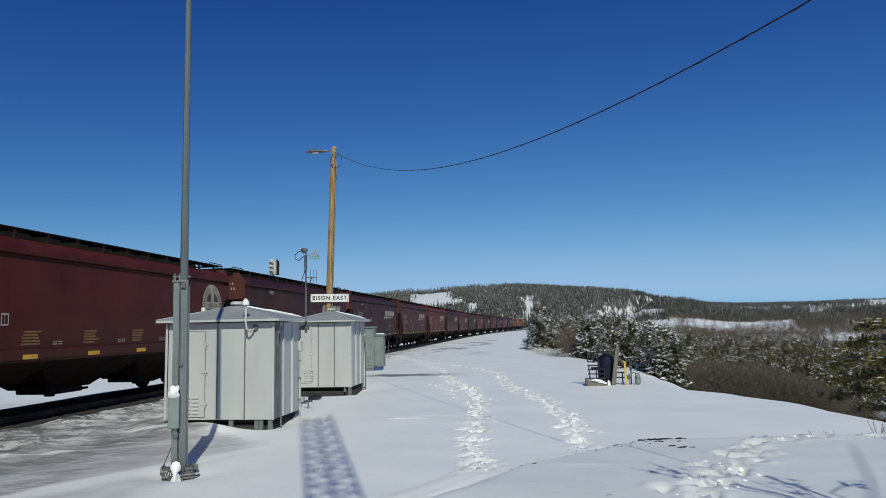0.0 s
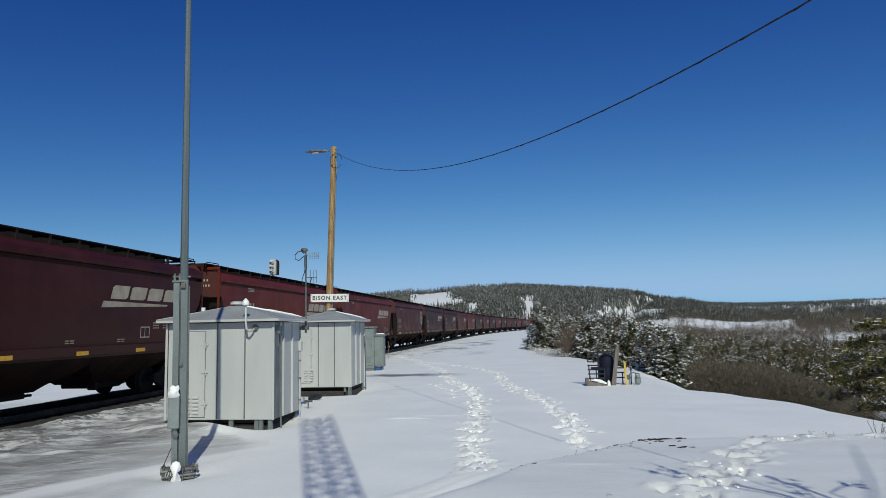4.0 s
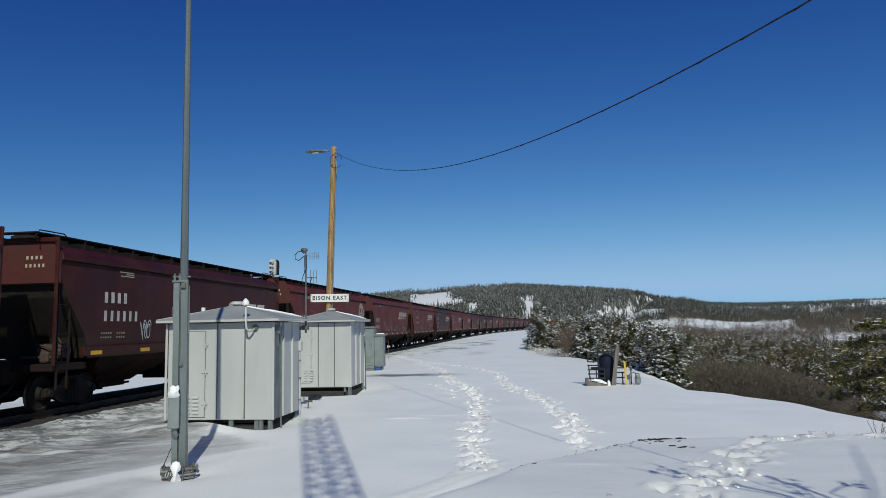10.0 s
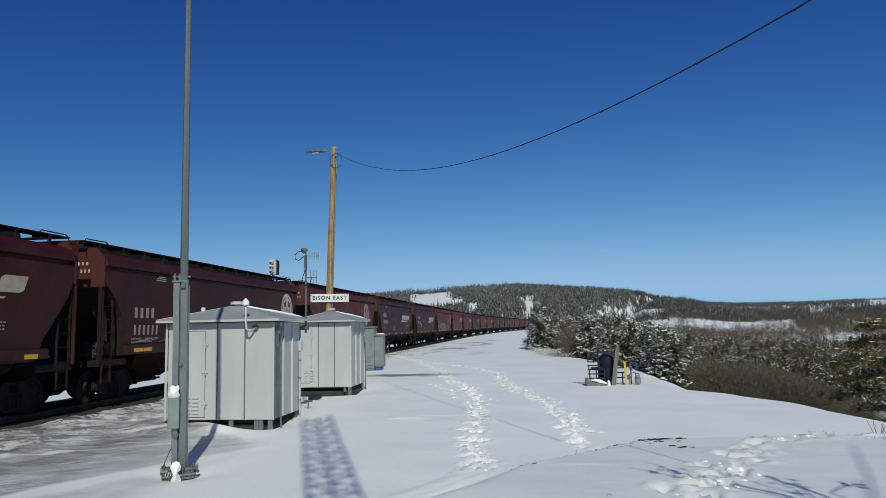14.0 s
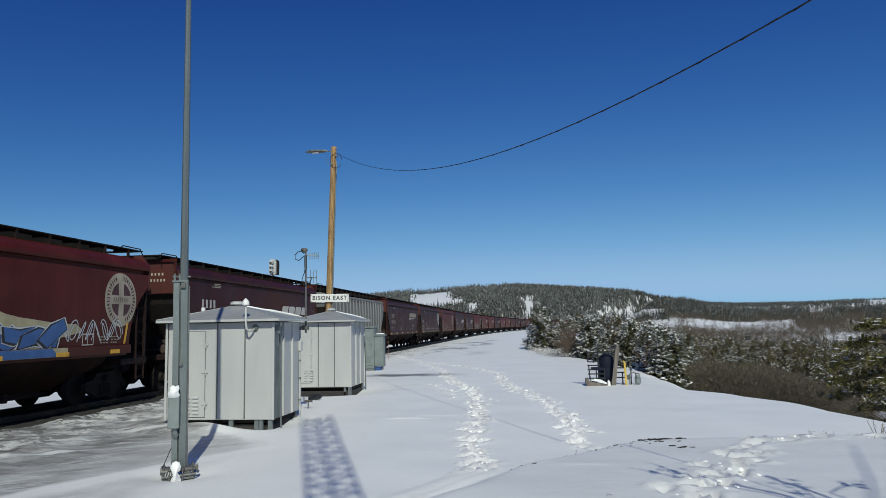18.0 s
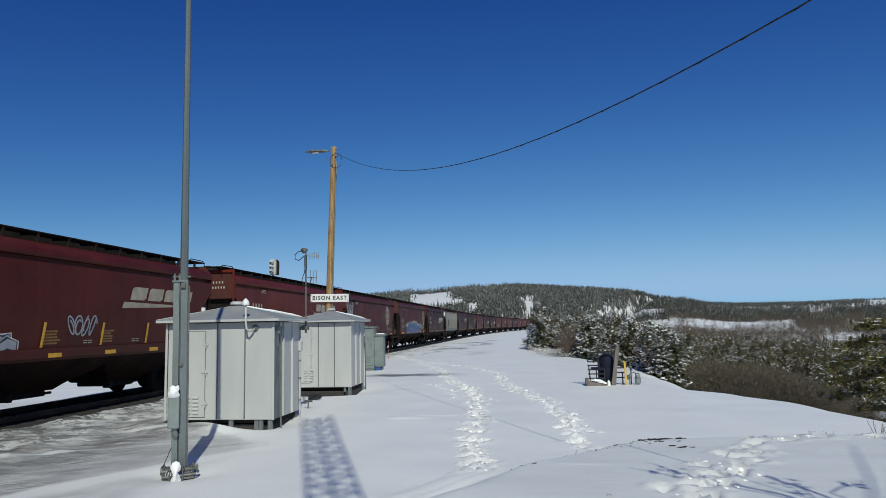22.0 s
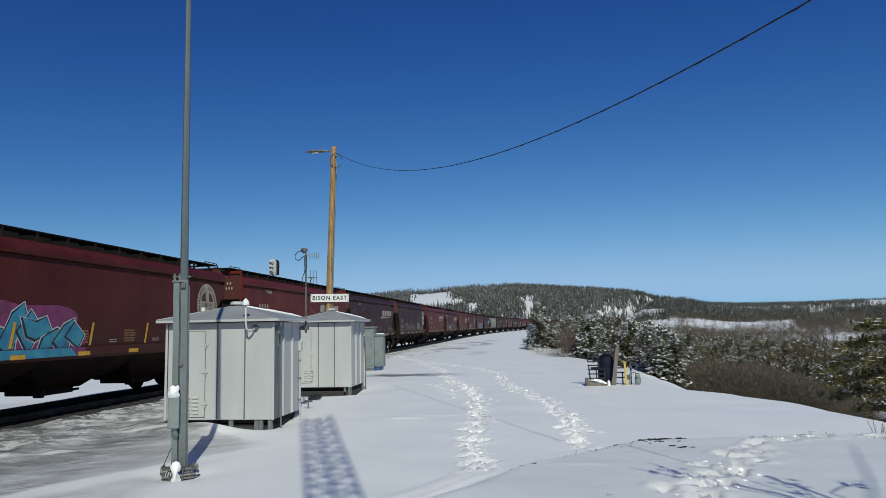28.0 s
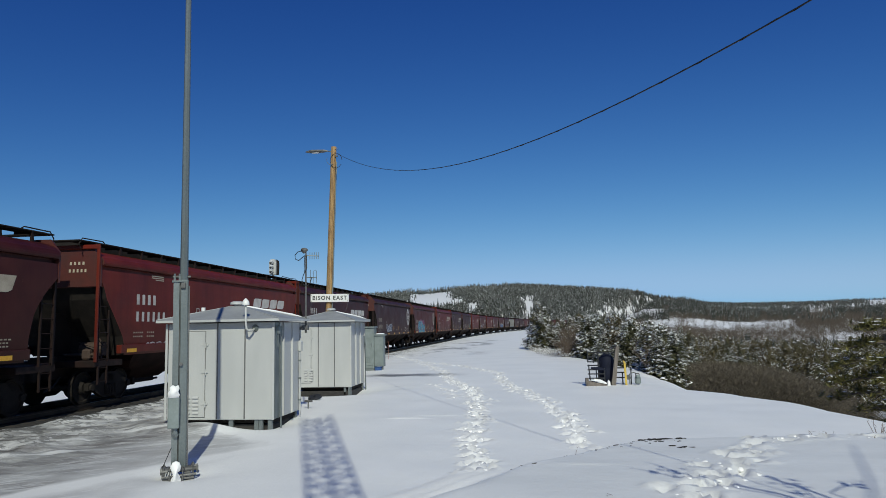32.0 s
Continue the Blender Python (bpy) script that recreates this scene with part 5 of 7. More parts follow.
    part("brake_rod", Geo().path([(1.3, 0.5, 1.3), (1.3, 0.55, 1.7), (1.0, 0.7, 1.95)], 0.025, 6), M_TAN, c)
    part("slope_stiffener", Geo().box(-0.05, 0.05, 0.2, 0.9, 1.24, 2.6), M_DARKSTEEL, c)
    for s in (1, -1):
        x = s * 1.5
        part("ladder", ladder(0.03, 0.5, 3.35, 2.95, x, 1.2), M_LADDER, c)
        part("ladder", ladder(BODY - 0.03, BODY - 0.5, 3.35, 2.95, x, 1.2), M_LADDER, c)
        for y in (0.26, BODY - 0.26):
            part("stirrup", ladder(y - 0.2, y + 0.2, 1.1, 1.1, x, 0.58), M_LADDER, c)


def hopper_straight():
    c = thing("hopper_car", "", "hopper car", group="hopper cars of the train")
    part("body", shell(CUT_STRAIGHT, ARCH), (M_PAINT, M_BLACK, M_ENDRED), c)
    common_gear(c, M_PAINT)
    for y in (0.0, BODY):
        e = -1 if y == 0 else 1
        end_sheet(c, y)
        for x in (-1.52, 1.52, -0.35):
            w = 0.042
            part("end_post", Geo().box(x - w, x + w, min(y + e * 0.073, y + e * 0.14), max(y + e * 0.073, y + e * 0.14), 1.2 if x != -0.35 else 3.2, 4.42, 0.012), M_PAINT, c)
        part("end_beam", Geo().box(-1.57, 1.57, min(y + e * 0.073, y + e * 0.15), max(y + e * 0.073, y + e * 0.15), 4.38, 4.5, 0.02), M_PAINT, c)
    return c


def hopper_round():
    c = thing("hopper_car", "", "hopper car", group="hopper cars of the train")
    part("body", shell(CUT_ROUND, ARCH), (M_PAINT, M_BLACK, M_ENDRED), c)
    common_gear(c, M_PAINT)
    for y in (0.0, BODY):
        e = -1 if y == 0 else 1
        end_sheet(c, y)
        part("end_stiffener", Geo().box(0.42, 0.5, min(y + e * 0.073, y + e * 0.12), max(y + e * 0.073, y + e * 0.12), 3.3, 3.6, 0.01), M_PAINT, c)
        part("end_post", Geo().box(1.4, 1.5, min(y, y + e * 0.06), max(y, y + e * 0.06), 1.2, 3.45, 0.012), M_LADDER, c)
    return c


def hopper_ribbed():
    c = thing("hopper_car", "light grey ribbed covered hopper car with black stencils", "hopper car", group="hopper cars of the train")
    flat = [(1.3, 1.35), (1.66, 1.2), (1.87, 1.12), (2.96, 0.3), (3.6, 0.02), (4.5, 0.0)]
    part("body", shell(flat, [(4.0, 1.545), (4.05, 1.52), (4.14, 1.4), (4.2, 0.9), (4.24, 0.2)]), (M_GREYCAR, M_DARKSTEEL, M_GREYCAR), c)
    common_gear(c, M_GREYCAR)
    rib = Geo()
    rib.rings([[(side_x(z) + d, y, z) for d, y in ((-0.01, -0.05), (0.07, -0.04), (0.07, 0.04), (-0.01, 0.05))] for z in (1.66, 2.3, 3.0, 3.6, 3.94)])
    me = rib.mesh("rib", M_GREYCAR)
    for i in range(17):
        part("rib", me, M_GREYCAR, c, at=pose(0, 1.3 + i * 0.862, 0))
    s = Geo()
    bars(s, 2.3, 3.9, 2.55, 2.95, 4, 0.6, lift=0.075)
    bars(s, 2.3, 3.9, 2.0, 2.35, 5, 0.6, lift=0.075)
    tagged(part("stencil", s, M_INK, c), kind="stuff")
    p = Geo()
    p.box(0.15, 1.5, -0.03, -0.005, 3.55, 4.0)
    part("end_panel", p, M_SIGN, c, "white end panel")
    q = Geo()
    for zz, n in ((3.82, 4), (3.63, 6)):
        for i in range(n):
            q.box(0.35 + 0.17 * i, 0.45 + 0.17 * i, -0.036, -0.031, zz - 0.07, zz + 0.07)
    part("end_stencil", q, M_INK, c)
    return c


# ---- painted figures on the sides
def wordmark(c, material, y0=10.35, drop=0.0):
    """Four slanted blocks over a long wedge."""
    z0 = 2.73 - drop
    sl = lambda y, z: (y + (z - 2.95) * 0.42, z - drop)
    for i in range(4):
        a, w = y0 + 0.4 + i * 0.965, 0.85
        g = Geo()
        side_patch(g, [sl(a, 2.99), sl(a + w * 0.86, 2.99), sl(a + w, 3.05), sl(a + w, 3.39), sl(a + w * 0.12, 3.39), sl(a, 3.33)])
        part("slanted_block", g, material, c)
    g = Geo()
    side_patch(g, [(y0, z0), (y0 + 3.55, z0 + 0.11), (y0 + 3.62, z0 + 0.16), (y0 + 0.1, z0 + 0.19)])
    part("wedge", g, material, c)


def emblem(c, material, y=14.9, z=2.97, r=0.79):
    g = Geo()
    n = 40
    ring = lambda rr: [(y + rr * math.cos(2 * math.pi * i / n), z + rr * math.sin(2 * math.pi * i / n)) for i in range(n)]
    side_patch(g, ring(r), 0.008, 0)
    for i in range(4):
        a0 = math.pi / 2 * i
        lo = math.asin(0.13 / 0.5)
        pts = [(0.18, math.pi / 4)] + [(0.5, lo + (math.pi / 2 - 2 * lo) * k / 6) for k in range(7)]
        side_patch(g, [(y + rr * math.cos(a0 + a), z + rr * math.sin(a0 + a)) for rr, a in pts], 0.014, 1)
    for i in range(40):
        if i in (9, 10, 11, 29, 30, 31):
            continue
        a = 2 * math.pi * i / 40 + 0.1
        u, w = math.cos(a), math.sin(a)
        p = lambda rr, t: (y + rr * u - t * w, z + rr * w + t * u)
        inner, wide = (0.575, 0.018) if i % 3 else (0.6, 0.03)
        side_patch(g, [p(inner, -wide), p(0.70, -wide), p(0.70, wide), p(inner, wide)], 0.014, 1)
    for i in range(8):
        a = y - 0.38 + i * 0.1
        side_patch(g, [(a, z - 0.07), (a + 0.035, z - 0.07), (a + 0.035, z + 0.07), (a, z + 0.07)], 0.014, 1)
    part("round_emblem", g, (material, M_MAROON), c, "round cream emblem with a dark cross")


def end_sheet(c, y):
    """The red end bulkhead, a plate with sloping shoulders."""
    e = -1 if y == 0 else 1
    g = Geo()
    lo, hi = min(y + e * 0.004, y + e * 0.07), max(y + e * 0.004, y + e * 0.07)
    g.plate([(-1.57, 3.32), (1.57, 3.32), (1.57, 4.1), (1.3, 4.44), (-1.3, 4.44), (-1.57, 4.1)], 'y', lo, hi)
    part("end_sheet", g, M_ENDRED, c, "oxide red end sheet")


def stencils(c, material, y, z, seed):
    """Car marks as bars, the load lines, the small boxed panels and the yellow reflectors."""
    rnd = random.Random(seed)
    g = Geo()
    wide = z > 2.2
    bars(g, y, y + 1.25, z + 0.52, z + 0.83, 4, 0.5)
    bars(g, y, y + (1.85 if wide else 1.5), z, z + 0.3, 6, 0.42)
    tagged(part("car_mark", g, material, c, "plain cream bars of lettering"), kind="stuff")
    s = Geo()
    for i, zz in enumerate((1.86, 1.98) if wide else (1.69, 1.79)):
        bars(s, y - 0.1, y + 0.45, zz, zz + 0.045, 5, 0.6)
        bars(s, y + 0.65, y + 1.1, zz, zz + 0.045, 4, 0.6)
    for k in range(3):
        bars(s, 2.75 + rnd.uniform(-0.2, 0.2), 3.35, 3.66 + 0.06 * k, 3.69 + 0.06 * k, 1, 1.0)
    for yy in ((13.7, 13.1) if wide else (14.5, 14.0)):
        for k in range(3):
            up = 2.12 if wide else 1.72
            bars(s, yy, yy + rnd.uniform(0.3, 0.42), up + 0.08 * k, up + 0.035 + 0.08 * k, 3, 0.7)
    for yy in (6.1, 8.9, 11.2):
        for k in range(2):
            bars(s, yy, yy + 0.4, 1.74 + 0.06 * k, 1.77 + 0.06 * k, 2, 0.85)
    tagged(part("small_stencils", s, M_CREAM, c), kind="stuff")
    b = Geo()
    for yy, w, zz, h in ((12.4, 0.52, 1.84, 0.34), (5.6, 0.24, 2.55, 0.28)) if wide else ((13.2, 0.5, 1.68, 0.32), (4.3, 0.24, 2.22, 0.28)):
        for a in ((yy, yy + w, zz, zz + 0.03), (yy, yy + w, zz + h - 0.03, zz + h), (yy, yy + 0.03, zz, zz + h), (yy + w - 0.03, yy + w, zz, zz + h), (yy + w * 0.45, yy + w * 0.5, zz, zz + h)):
            side_patch(b, [(a[0], a[2]), (a[1], a[2]), (a[1], a[3]), (a[0], a[3])])
    part("boxed_panel", b, M_WHITE, c)
    o = Geo()
    for yy in ((5.9,) if wide else (5.0, 7.3, 9.6)):
        for k in range(5):
            a, b = yy + rnd.uniform(0, 0.06), yy + rnd.uniform(0.5, 0.68)
            side_patch(o, [(a, 1.75 + 0.075 * k), (b, 1.75 + 0.075 * k), (b, 1.795 + 0.075 * k), (a, 1.795 + 0.075 * k)])
    tagged(part("ochre_notes", o, M_OCHRE, c), kind="stuff")
    for yy, w in ((1.25, 0.5), (3.7, 0.5), (6.5, 0.5), (9.3, 0.5), (12.1, 0.5), (14.6, 0.45)) if wide else ((1.45, 0.5), (1.98, 0.48), (5.0, 0.5), (7.45, 0.5), (9.8, 0.5), (12.1, 0.5), (14.4, 0.45)):
        part("reflector", Geo().box(1.626, 1.632, yy, yy + w, 1.42, 1.53), M_YELLOW, c)
    e = Geo()
    for i in range(4):
        e.box(0.62 + 0.13 * i, 0.68 + 0.13 * i, -0.078, -0.0705, 3.94, 4.03)
    for i in range(5):
        e.box(0.6 + 0.12 * i, 0.655 + 0.12 * i, -0.078, -0.0705, 3.73, 3.82)
    tagged(part("end_mark", e, M_CREAM, c), kind="stuff")


def scribble(c, material, y0, y1, z0, z1, seed, width=0.03, name="spray_scribble", label="loose white spray-paint scribble", loops=7):
    rnd = random.Random(seed)
    w = (y1 - y0) / loops
    for i in range(loops):
        g = Geo()
        pts = []
        cy, cz = y0 + w * (i + 0.5), (z0 + z1) / 2
        ph, k = rnd.uniform(0, 6.28), rnd.choice((1, 2, 3))
        for j in range(36):
            a = j / 35 * 9.0 + ph
            q = 1 - 0.5 * j / 35
            pts.append((cy + w * 0.6 * q * math.cos(a), cz + (z1 - z0) / 2 * q * math.sin(a * (0.8 + 0.15 * k) + ph)))
        for k, (a, b) in enumerate(pts):
            (y2, z2), (y3, z3) = pts[max(0, k - 1)], pts[min(len(pts) - 1, k + 1)]
            n = math.hypot(y3 - y2, z3 - z2) or 1
            u, v = -(z3 - z2) / n * width / 2, (y3 - y2) / n * width / 2
            for q in (-1, 1):
                g.v.append((side_x(b + q * v) + 0.014 + 0.0004 * i, a + q * u, b + q * v))
            if k:
                m = 2 * k
                g.f.append((m - 2, m, m + 1, m - 1))
                g.mi.append(0)
        part(name, g, material, c, label)


def paint(name, a, b=None):
    return plain(name, a, b or tuple(v * 0.8 for v in a), 0.5, 0, 3, 40)


SPRAY = {
    "teal": paint("teal_spray", (0.05, 0.33, 0.40), (0.03, 0.20, 0.36)), "magenta": paint("magenta_spray", (0.26, 0.035, 0.14), (0.15, 0.03, 0.07)),
    "blue": paint("blue_spray", (0.05, 0.13, 0.34)), "cream": paint("cream_spray", (0.46, 0.40, 0.24)), "green": paint("green_spray", (0.08, 0.22, 0.06)),
    "brown": paint("brown_spray", (0.26, 0.13, 0.08), (0.17, 0.06, 0.05)), "black": M_INK, "white": paint("white_spray", (0.6, 0.62, 0.64)),
    "grey": paint("grey_spray", (0.36, 0.37, 0.42)), "navy": paint("navy_spray", (0.025, 0.03, 0.09)), "yellow": M_YELLOW,
}


def mural(c, y0, y1, z0, z1, n, fill, edge, rim, cloud, seed, label):
    """Slanted interlocking spray-painted shapes, with rim and shadow, over a cloud of colour."""
    rnd = random.Random(seed)
    if cloud:
        g = Geo()
        m = 36
        pts = []
        for i in range(m):
            a = 2 * math.pi * i / m
            k = 1 + 0.13 * math.sin(5 * a + seed) + rnd.uniform(-0.05, 0.05)
            pts.append(((y0 + y1) / 2 + (y1 - y0) * 0.56 * k * math.cos(a), max(1.42, (z0 + z1) / 2 + (z1 - z0) * 0.56 * k * math.sin(a))))
        side_patch(g, pts, 0.009)
        part("spray_cloud", g, SPRAY[cloud], c)
    out, line, body = Geo(), Geo(), Geo()
    w, h = (y1 - y0) / n, z1 - z0
    for i in range(n * 2):
        a = y0 + w * (i + rnd.uniform(-0.25, 0.25)) / 2
        lean = rnd.uniform(0.05, 0.5) * (1 if i % 3 else -1)
        t = rnd.uniform(0.62, 1.0)
        b = rnd.uniform(0.0, 0.16)
        f = lambda u, v: (min(y1 + 0.2, max(y0 - 0.2, a + w * (u + lean * (v - 0.4)))), z0 + h * v)
        kind = (i + seed) % 4
        if kind == 0:
            st = [(-0.1, b + 0.2), (0.25, b), (0.75, t * 0.7), (0.55, t), (0.2, t * 0.8)]
        elif kind == 1:
            st = [(0.0, t * 0.55), (0.42, t), (0.9, t * 0.6), (0.5, b)]
        elif kind == 2:
            st = [(-0.2, t), (0.3, t * 0.86), (0.7, t), (0.95, t * 0.4), (0.6, t * 0.55), (0.2, t * 0.42), (-0.1, t * 0.5)]
        else:
            st = [(-0.25, b), (0.3, b + 0.12), (0.9, b), (1.05, b + 0.34), (0.4, b + 0.46), (-0.1, b + 0.3)]
        pts = [f(u, v) for u, v in st]
        cy, cz = sum(p[0] for p in pts) / len(pts), sum(p[1] for p in pts) / len(pts)

        def grow(d):
            res = []
            for y, z in pts:
                k = math.hypot(y - cy, z - cz) or 1
                res.append((y + d * (y - cy) / k, z + d * (z - cz) / k))
            return res
        side_patch(out, grow(0.10), 0.0100 + 0.0004 * i)
        side_patch(line, grow(0.06), 0.0102 + 0.0004 * i)
        side_patch(body, [(y + 0.02, z + 0.015) for y, z in pts], 0.0104 + 0.0004 * i)
    if cloud:
        part("spray_band", Geo().box(1.6255, 1.6275, y0 - 0.2, y1 + 0.25, 1.425, 1.645), SPRAY[cloud], c)
        part("spray_band", Geo().plate([(y0 + 0.2, 1.43), (y1 - 0.1, 1.43), (y1 - 0.35, 1.64), (y0 + 0.1, 1.64)], 'x', 1.6285, 1.6305), SPRAY[fill], c)
    part("spray_rim", out, SPRAY[rim], c)
    part("spray_shadow", line, SPRAY[edge], c)
    part("spray_figure", body, SPRAY[fill], c, label)


# tone of each car, its shape, its figure and what is sprayed on it
RED, BROWN, DARK, PLUM, ROSE = (0.145, 0.0162, 0.0075), (0.096, 0.0125, 0.0056), (0.047, 0.0078, 0.0042), (0.048, 0.0074, 0.0055), (0.155, 0.018, 0.008)
CARS = {
    -12: (PLUM, 's', 'w'), -11: (RED, 's', 'w'), -10: (PLUM, 'r', 'w'), -9: (BROWN, 's', 'e'), -8: (PLUM, 's', 'w'), -7: (RED, 'r', 'w'), -6: (PLUM, 's', 'w'),
    -5: (BROWN, 's', 'w'), -4: (PLUM, 'r', 'w'), -3: (RED, 's', 'w'), -2: (BROWN, 's', 'w'), -1: (PLUM, 's', 'w'), 0: (PLUM, 'r', 'w'),
    1: (BROWN, 'r', 'e'), 2: (RED, 'r', 'w'), 3: (RED, 's', 'w'), 4: (PLUM, 's', 'w'), 5: (RED, 's', 'w'), 6: (RED, 'r', 'w'), 7: (RED, 'r', 'e'),
    8: (PLUM, 'S', 'w'), 9: (PLUM, 'S', 'w'), 10: ((0.118, 0.0155, 0.007), 'r', 'e'), 11: (DARK, 'r', 'e'), 12: (PLUM, 's', 'w'), 13: ((0.4, 0.4, 0.4), 'g', ''),
    14: (PLUM, 'S', 'w'), 15: (BROWN, 'r', 'e'), 16: (BROWN, 'r', 'e'), 17: (RED, 's', 'w'), 18: (BROWN, 'r', 'w'), 19: (ROSE, 's', 'w'),
    20: (DARK, 'r', 'e'), 21: (PLUM, 'R', 'w'), 22: (RED, 's', 'w'), 23: (BROWN, 'r', 'e'), 24: (DARK, 'r', 'e'), 25: (PLUM, 'S', 'w'),
    26: (RED, 's', 'w'), 27: (PLUM, 'r', 'w'), 28: (BROWN, 's', 'e'),
}
SHIFT = {1: -0.11, 2: -0.23, 3: 0.2, 4: 0.1, 5: 0.15, 6: -0.26, 7: -0.66, 8: 0.0, 9: 0.2, 10: 0.32, 11: -0.15, 13: -0.01, 14: 0.39, 15: 0.04, 16: -0.52,
         17: 0.16, 18: -0.55, 19: -0.53, 20: -1.04, 21: -0.4, 22: 0.23, 23: -0.07, 24: -0.36, 25: -0.1, 26: 0.73, 27: 0.4}
TONES = {RED: "oxide red", BROWN: "brownish red", DARK: "dark sooty brown", PLUM: "maroon", (0.118, 0.0155, 0.007): "oxide red", ROSE: "bright oxide red"}
hoppers = {}


def shorter(build):
    """The same car with a body shorter by 0.85 m at its leading end."""
    global BODY
    BODY -= 0.85
    c = build()
    BODY += 0.85
    return c


def train():
    sources = {'s': hopper_straight(), 'r': hopper_round(), 'S': shorter(hopper_straight), 'R': shorter(hopper_round)}
    used = set()
    for n, (tone, shape, figure) in CARS.items():
        if shape == 'g':
            c = hopper_ribbed()
        else:
            c = sources[shape] if shape not in used else copy_thing(sources[shape], pose(0, 0, 0))
            used.add(shape)
        hoppers[n] = c
    for n, (tone, shape, figure) in CARS.items():
        c, shape = hoppers[n], shape.lower()
        if shape != 'g':
            extra = {7: ", green spray paint", 15: ", blue spray paint", 23: ", teal spray paint", 24: ", navy spray paint"}.get(n, "")
            tagged(c, TONES[tone] + " covered hopper car, " + ("slanted cream lettering shape" if figure == 'w' else "round cream emblem") + extra)
            cream = M_WHITE if n in (8, 9, 14, 25, 26) else M_CREAM
            if figure == 'w':
                wordmark(c, cream, {8: 9.5, 9: 9.6, 14: 9.6, 21: 9.95, 25: 9.9}.get(n, 10.35 if shape == 's' else 10.6), {8: 0.27, 9: 0.27, 14: 0.24, 25: 0.14}.get(n, 0.0))
            else:
                emblem(c, M_WHITE if n in (11, 20, 24) else cream, 13.4 if n in (10, 16) else 14.9)
            if n > -6:
                stencils(c, cream, {5: 2.75, 19: 2.75, 3: 2.2, 8: 1.85}.get(n, 1.75 if shape == 's' else 1.5), 2.34 if shape == 's' else 1.93, n)
        for o in c.children_recursive:
            o.color = (*tone, 1)
    mural(hoppers[23], 3.0, 7.5, 1.5, 2.72, 5, "teal", "black", "white", "magenta", 4, "teal spray-painted slanted shapes")
    mural(hoppers[15], 4.4, 12.3, 1.5, 2.55, 7, "blue", "black", "white", "cream", 7, "blue spray-painted slanted shapes")
    mural(hoppers[7], 5.0, 9.2, 1.5, 2.4, 6, "brown", "black", "cream", "green", 9, "brown spray-painted shapes on green")
    mural(hoppers[24], 4.6, 6.7, 1.62, 2.3, 4, "navy", "white", "grey", None, 5, "navy spray-painted shapes")
    mural(hoppers[18], 3.8, 6.2, 1.55, 2.2, 5, "grey", "black", "white", None, 6, "grey bubble-shaped spray paint")
    scribble(hoppers[7], SPRAY["cream"], 11.2, 13.2, 1.85, 2.2, 3)
    scribble(hoppers[7], SPRAY["cream"], 3.2, 4.8, 1.8, 2.5, 5)
    scribble(hoppers[8], SPRAY["white"], 3.7, 4.3, 1.75, 2.4, 6, loops=3)
    scribble(hoppers[11], SPRAY["grey"], 1.5, 15.0, 1.68, 1.85, 8, 0.018, loops=9)
    scribble(hoppers[15], SPRAY["white"], 12.3, 15.0, 1.75, 2.4, 10, loops=8)
    scribble(hoppers[16], SPRAY["white"], 0.3, 1.9, 2.6, 3.75, 12, 0.05, loops=4)
    scribble(hoppers[16], SPRAY["white"], 3.6, 6.0, 1.66, 2.25, 13, 0.05, loops=7)
    scribble(hoppers[18], SPRAY["white"], 0.9, 2.1, 3.0, 3.8, 14, 0.035, loops=4)
    scribble(hoppers[18], SPRAY["grey"], 8.2, 9.4, 1.9, 2.5, 15, 0.05, loops=4)
    scribble(hoppers[20], SPRAY["grey"], 3.6, 8.2, 1.8, 2.35, 16, 0.025, loops=8)
    scribble(hoppers[20], SPRAY["white"], 11.0, 12.6, 1.7, 2.5, 17, 0.04, loops=5)
    scribble(hoppers[20], SPRAY["green"], 12.6, 14.2, 1.65, 2.2, 18, 0.06, loops=4)
    scribble(hoppers[26], SPRAY["white"], 5.0, 6.3, 1.9, 2.6, 19, 0.05, loops=4)
    scribble(hoppers[26], SPRAY["white"], 7.0, 10.4, 1.65, 2.35, 20, 0.05, loops=8)
    scribble(hoppers[26], SPRAY["white"], 2.2, 6.6, 1.48, 1.7, 21, 0.03, loops=12)
    scribble(hoppers[10], SPRAY["grey"], 2.6, 5.5, 1.62, 1.82, 22, 0.02, loops=9)
    scribble(hoppers[25], SPRAY["white"], 9.8, 11.0, 1.6, 1.85, 23, 0.03, loops=5)
    for n, ys in ((16, (0.95, 15.2)), (18, (1.3, 7.2, 9.6, 11.9)), (20, (5.2, 8.4, 11.2, 14.6)), (22, (2.0,)), (23, (2.0, 7.95, 10.7, 5.0)), (15, (15.1,))):
        for y in ys:
            side = Geo()
            side_patch(side, [(y, 1.68), (y + 0.1, 1.68), (y + 0.2, 2.3), (y + 0.1, 2.3)], 0.02)
            part("reflector_strip", side, M_YELLOW, hoppers[n])


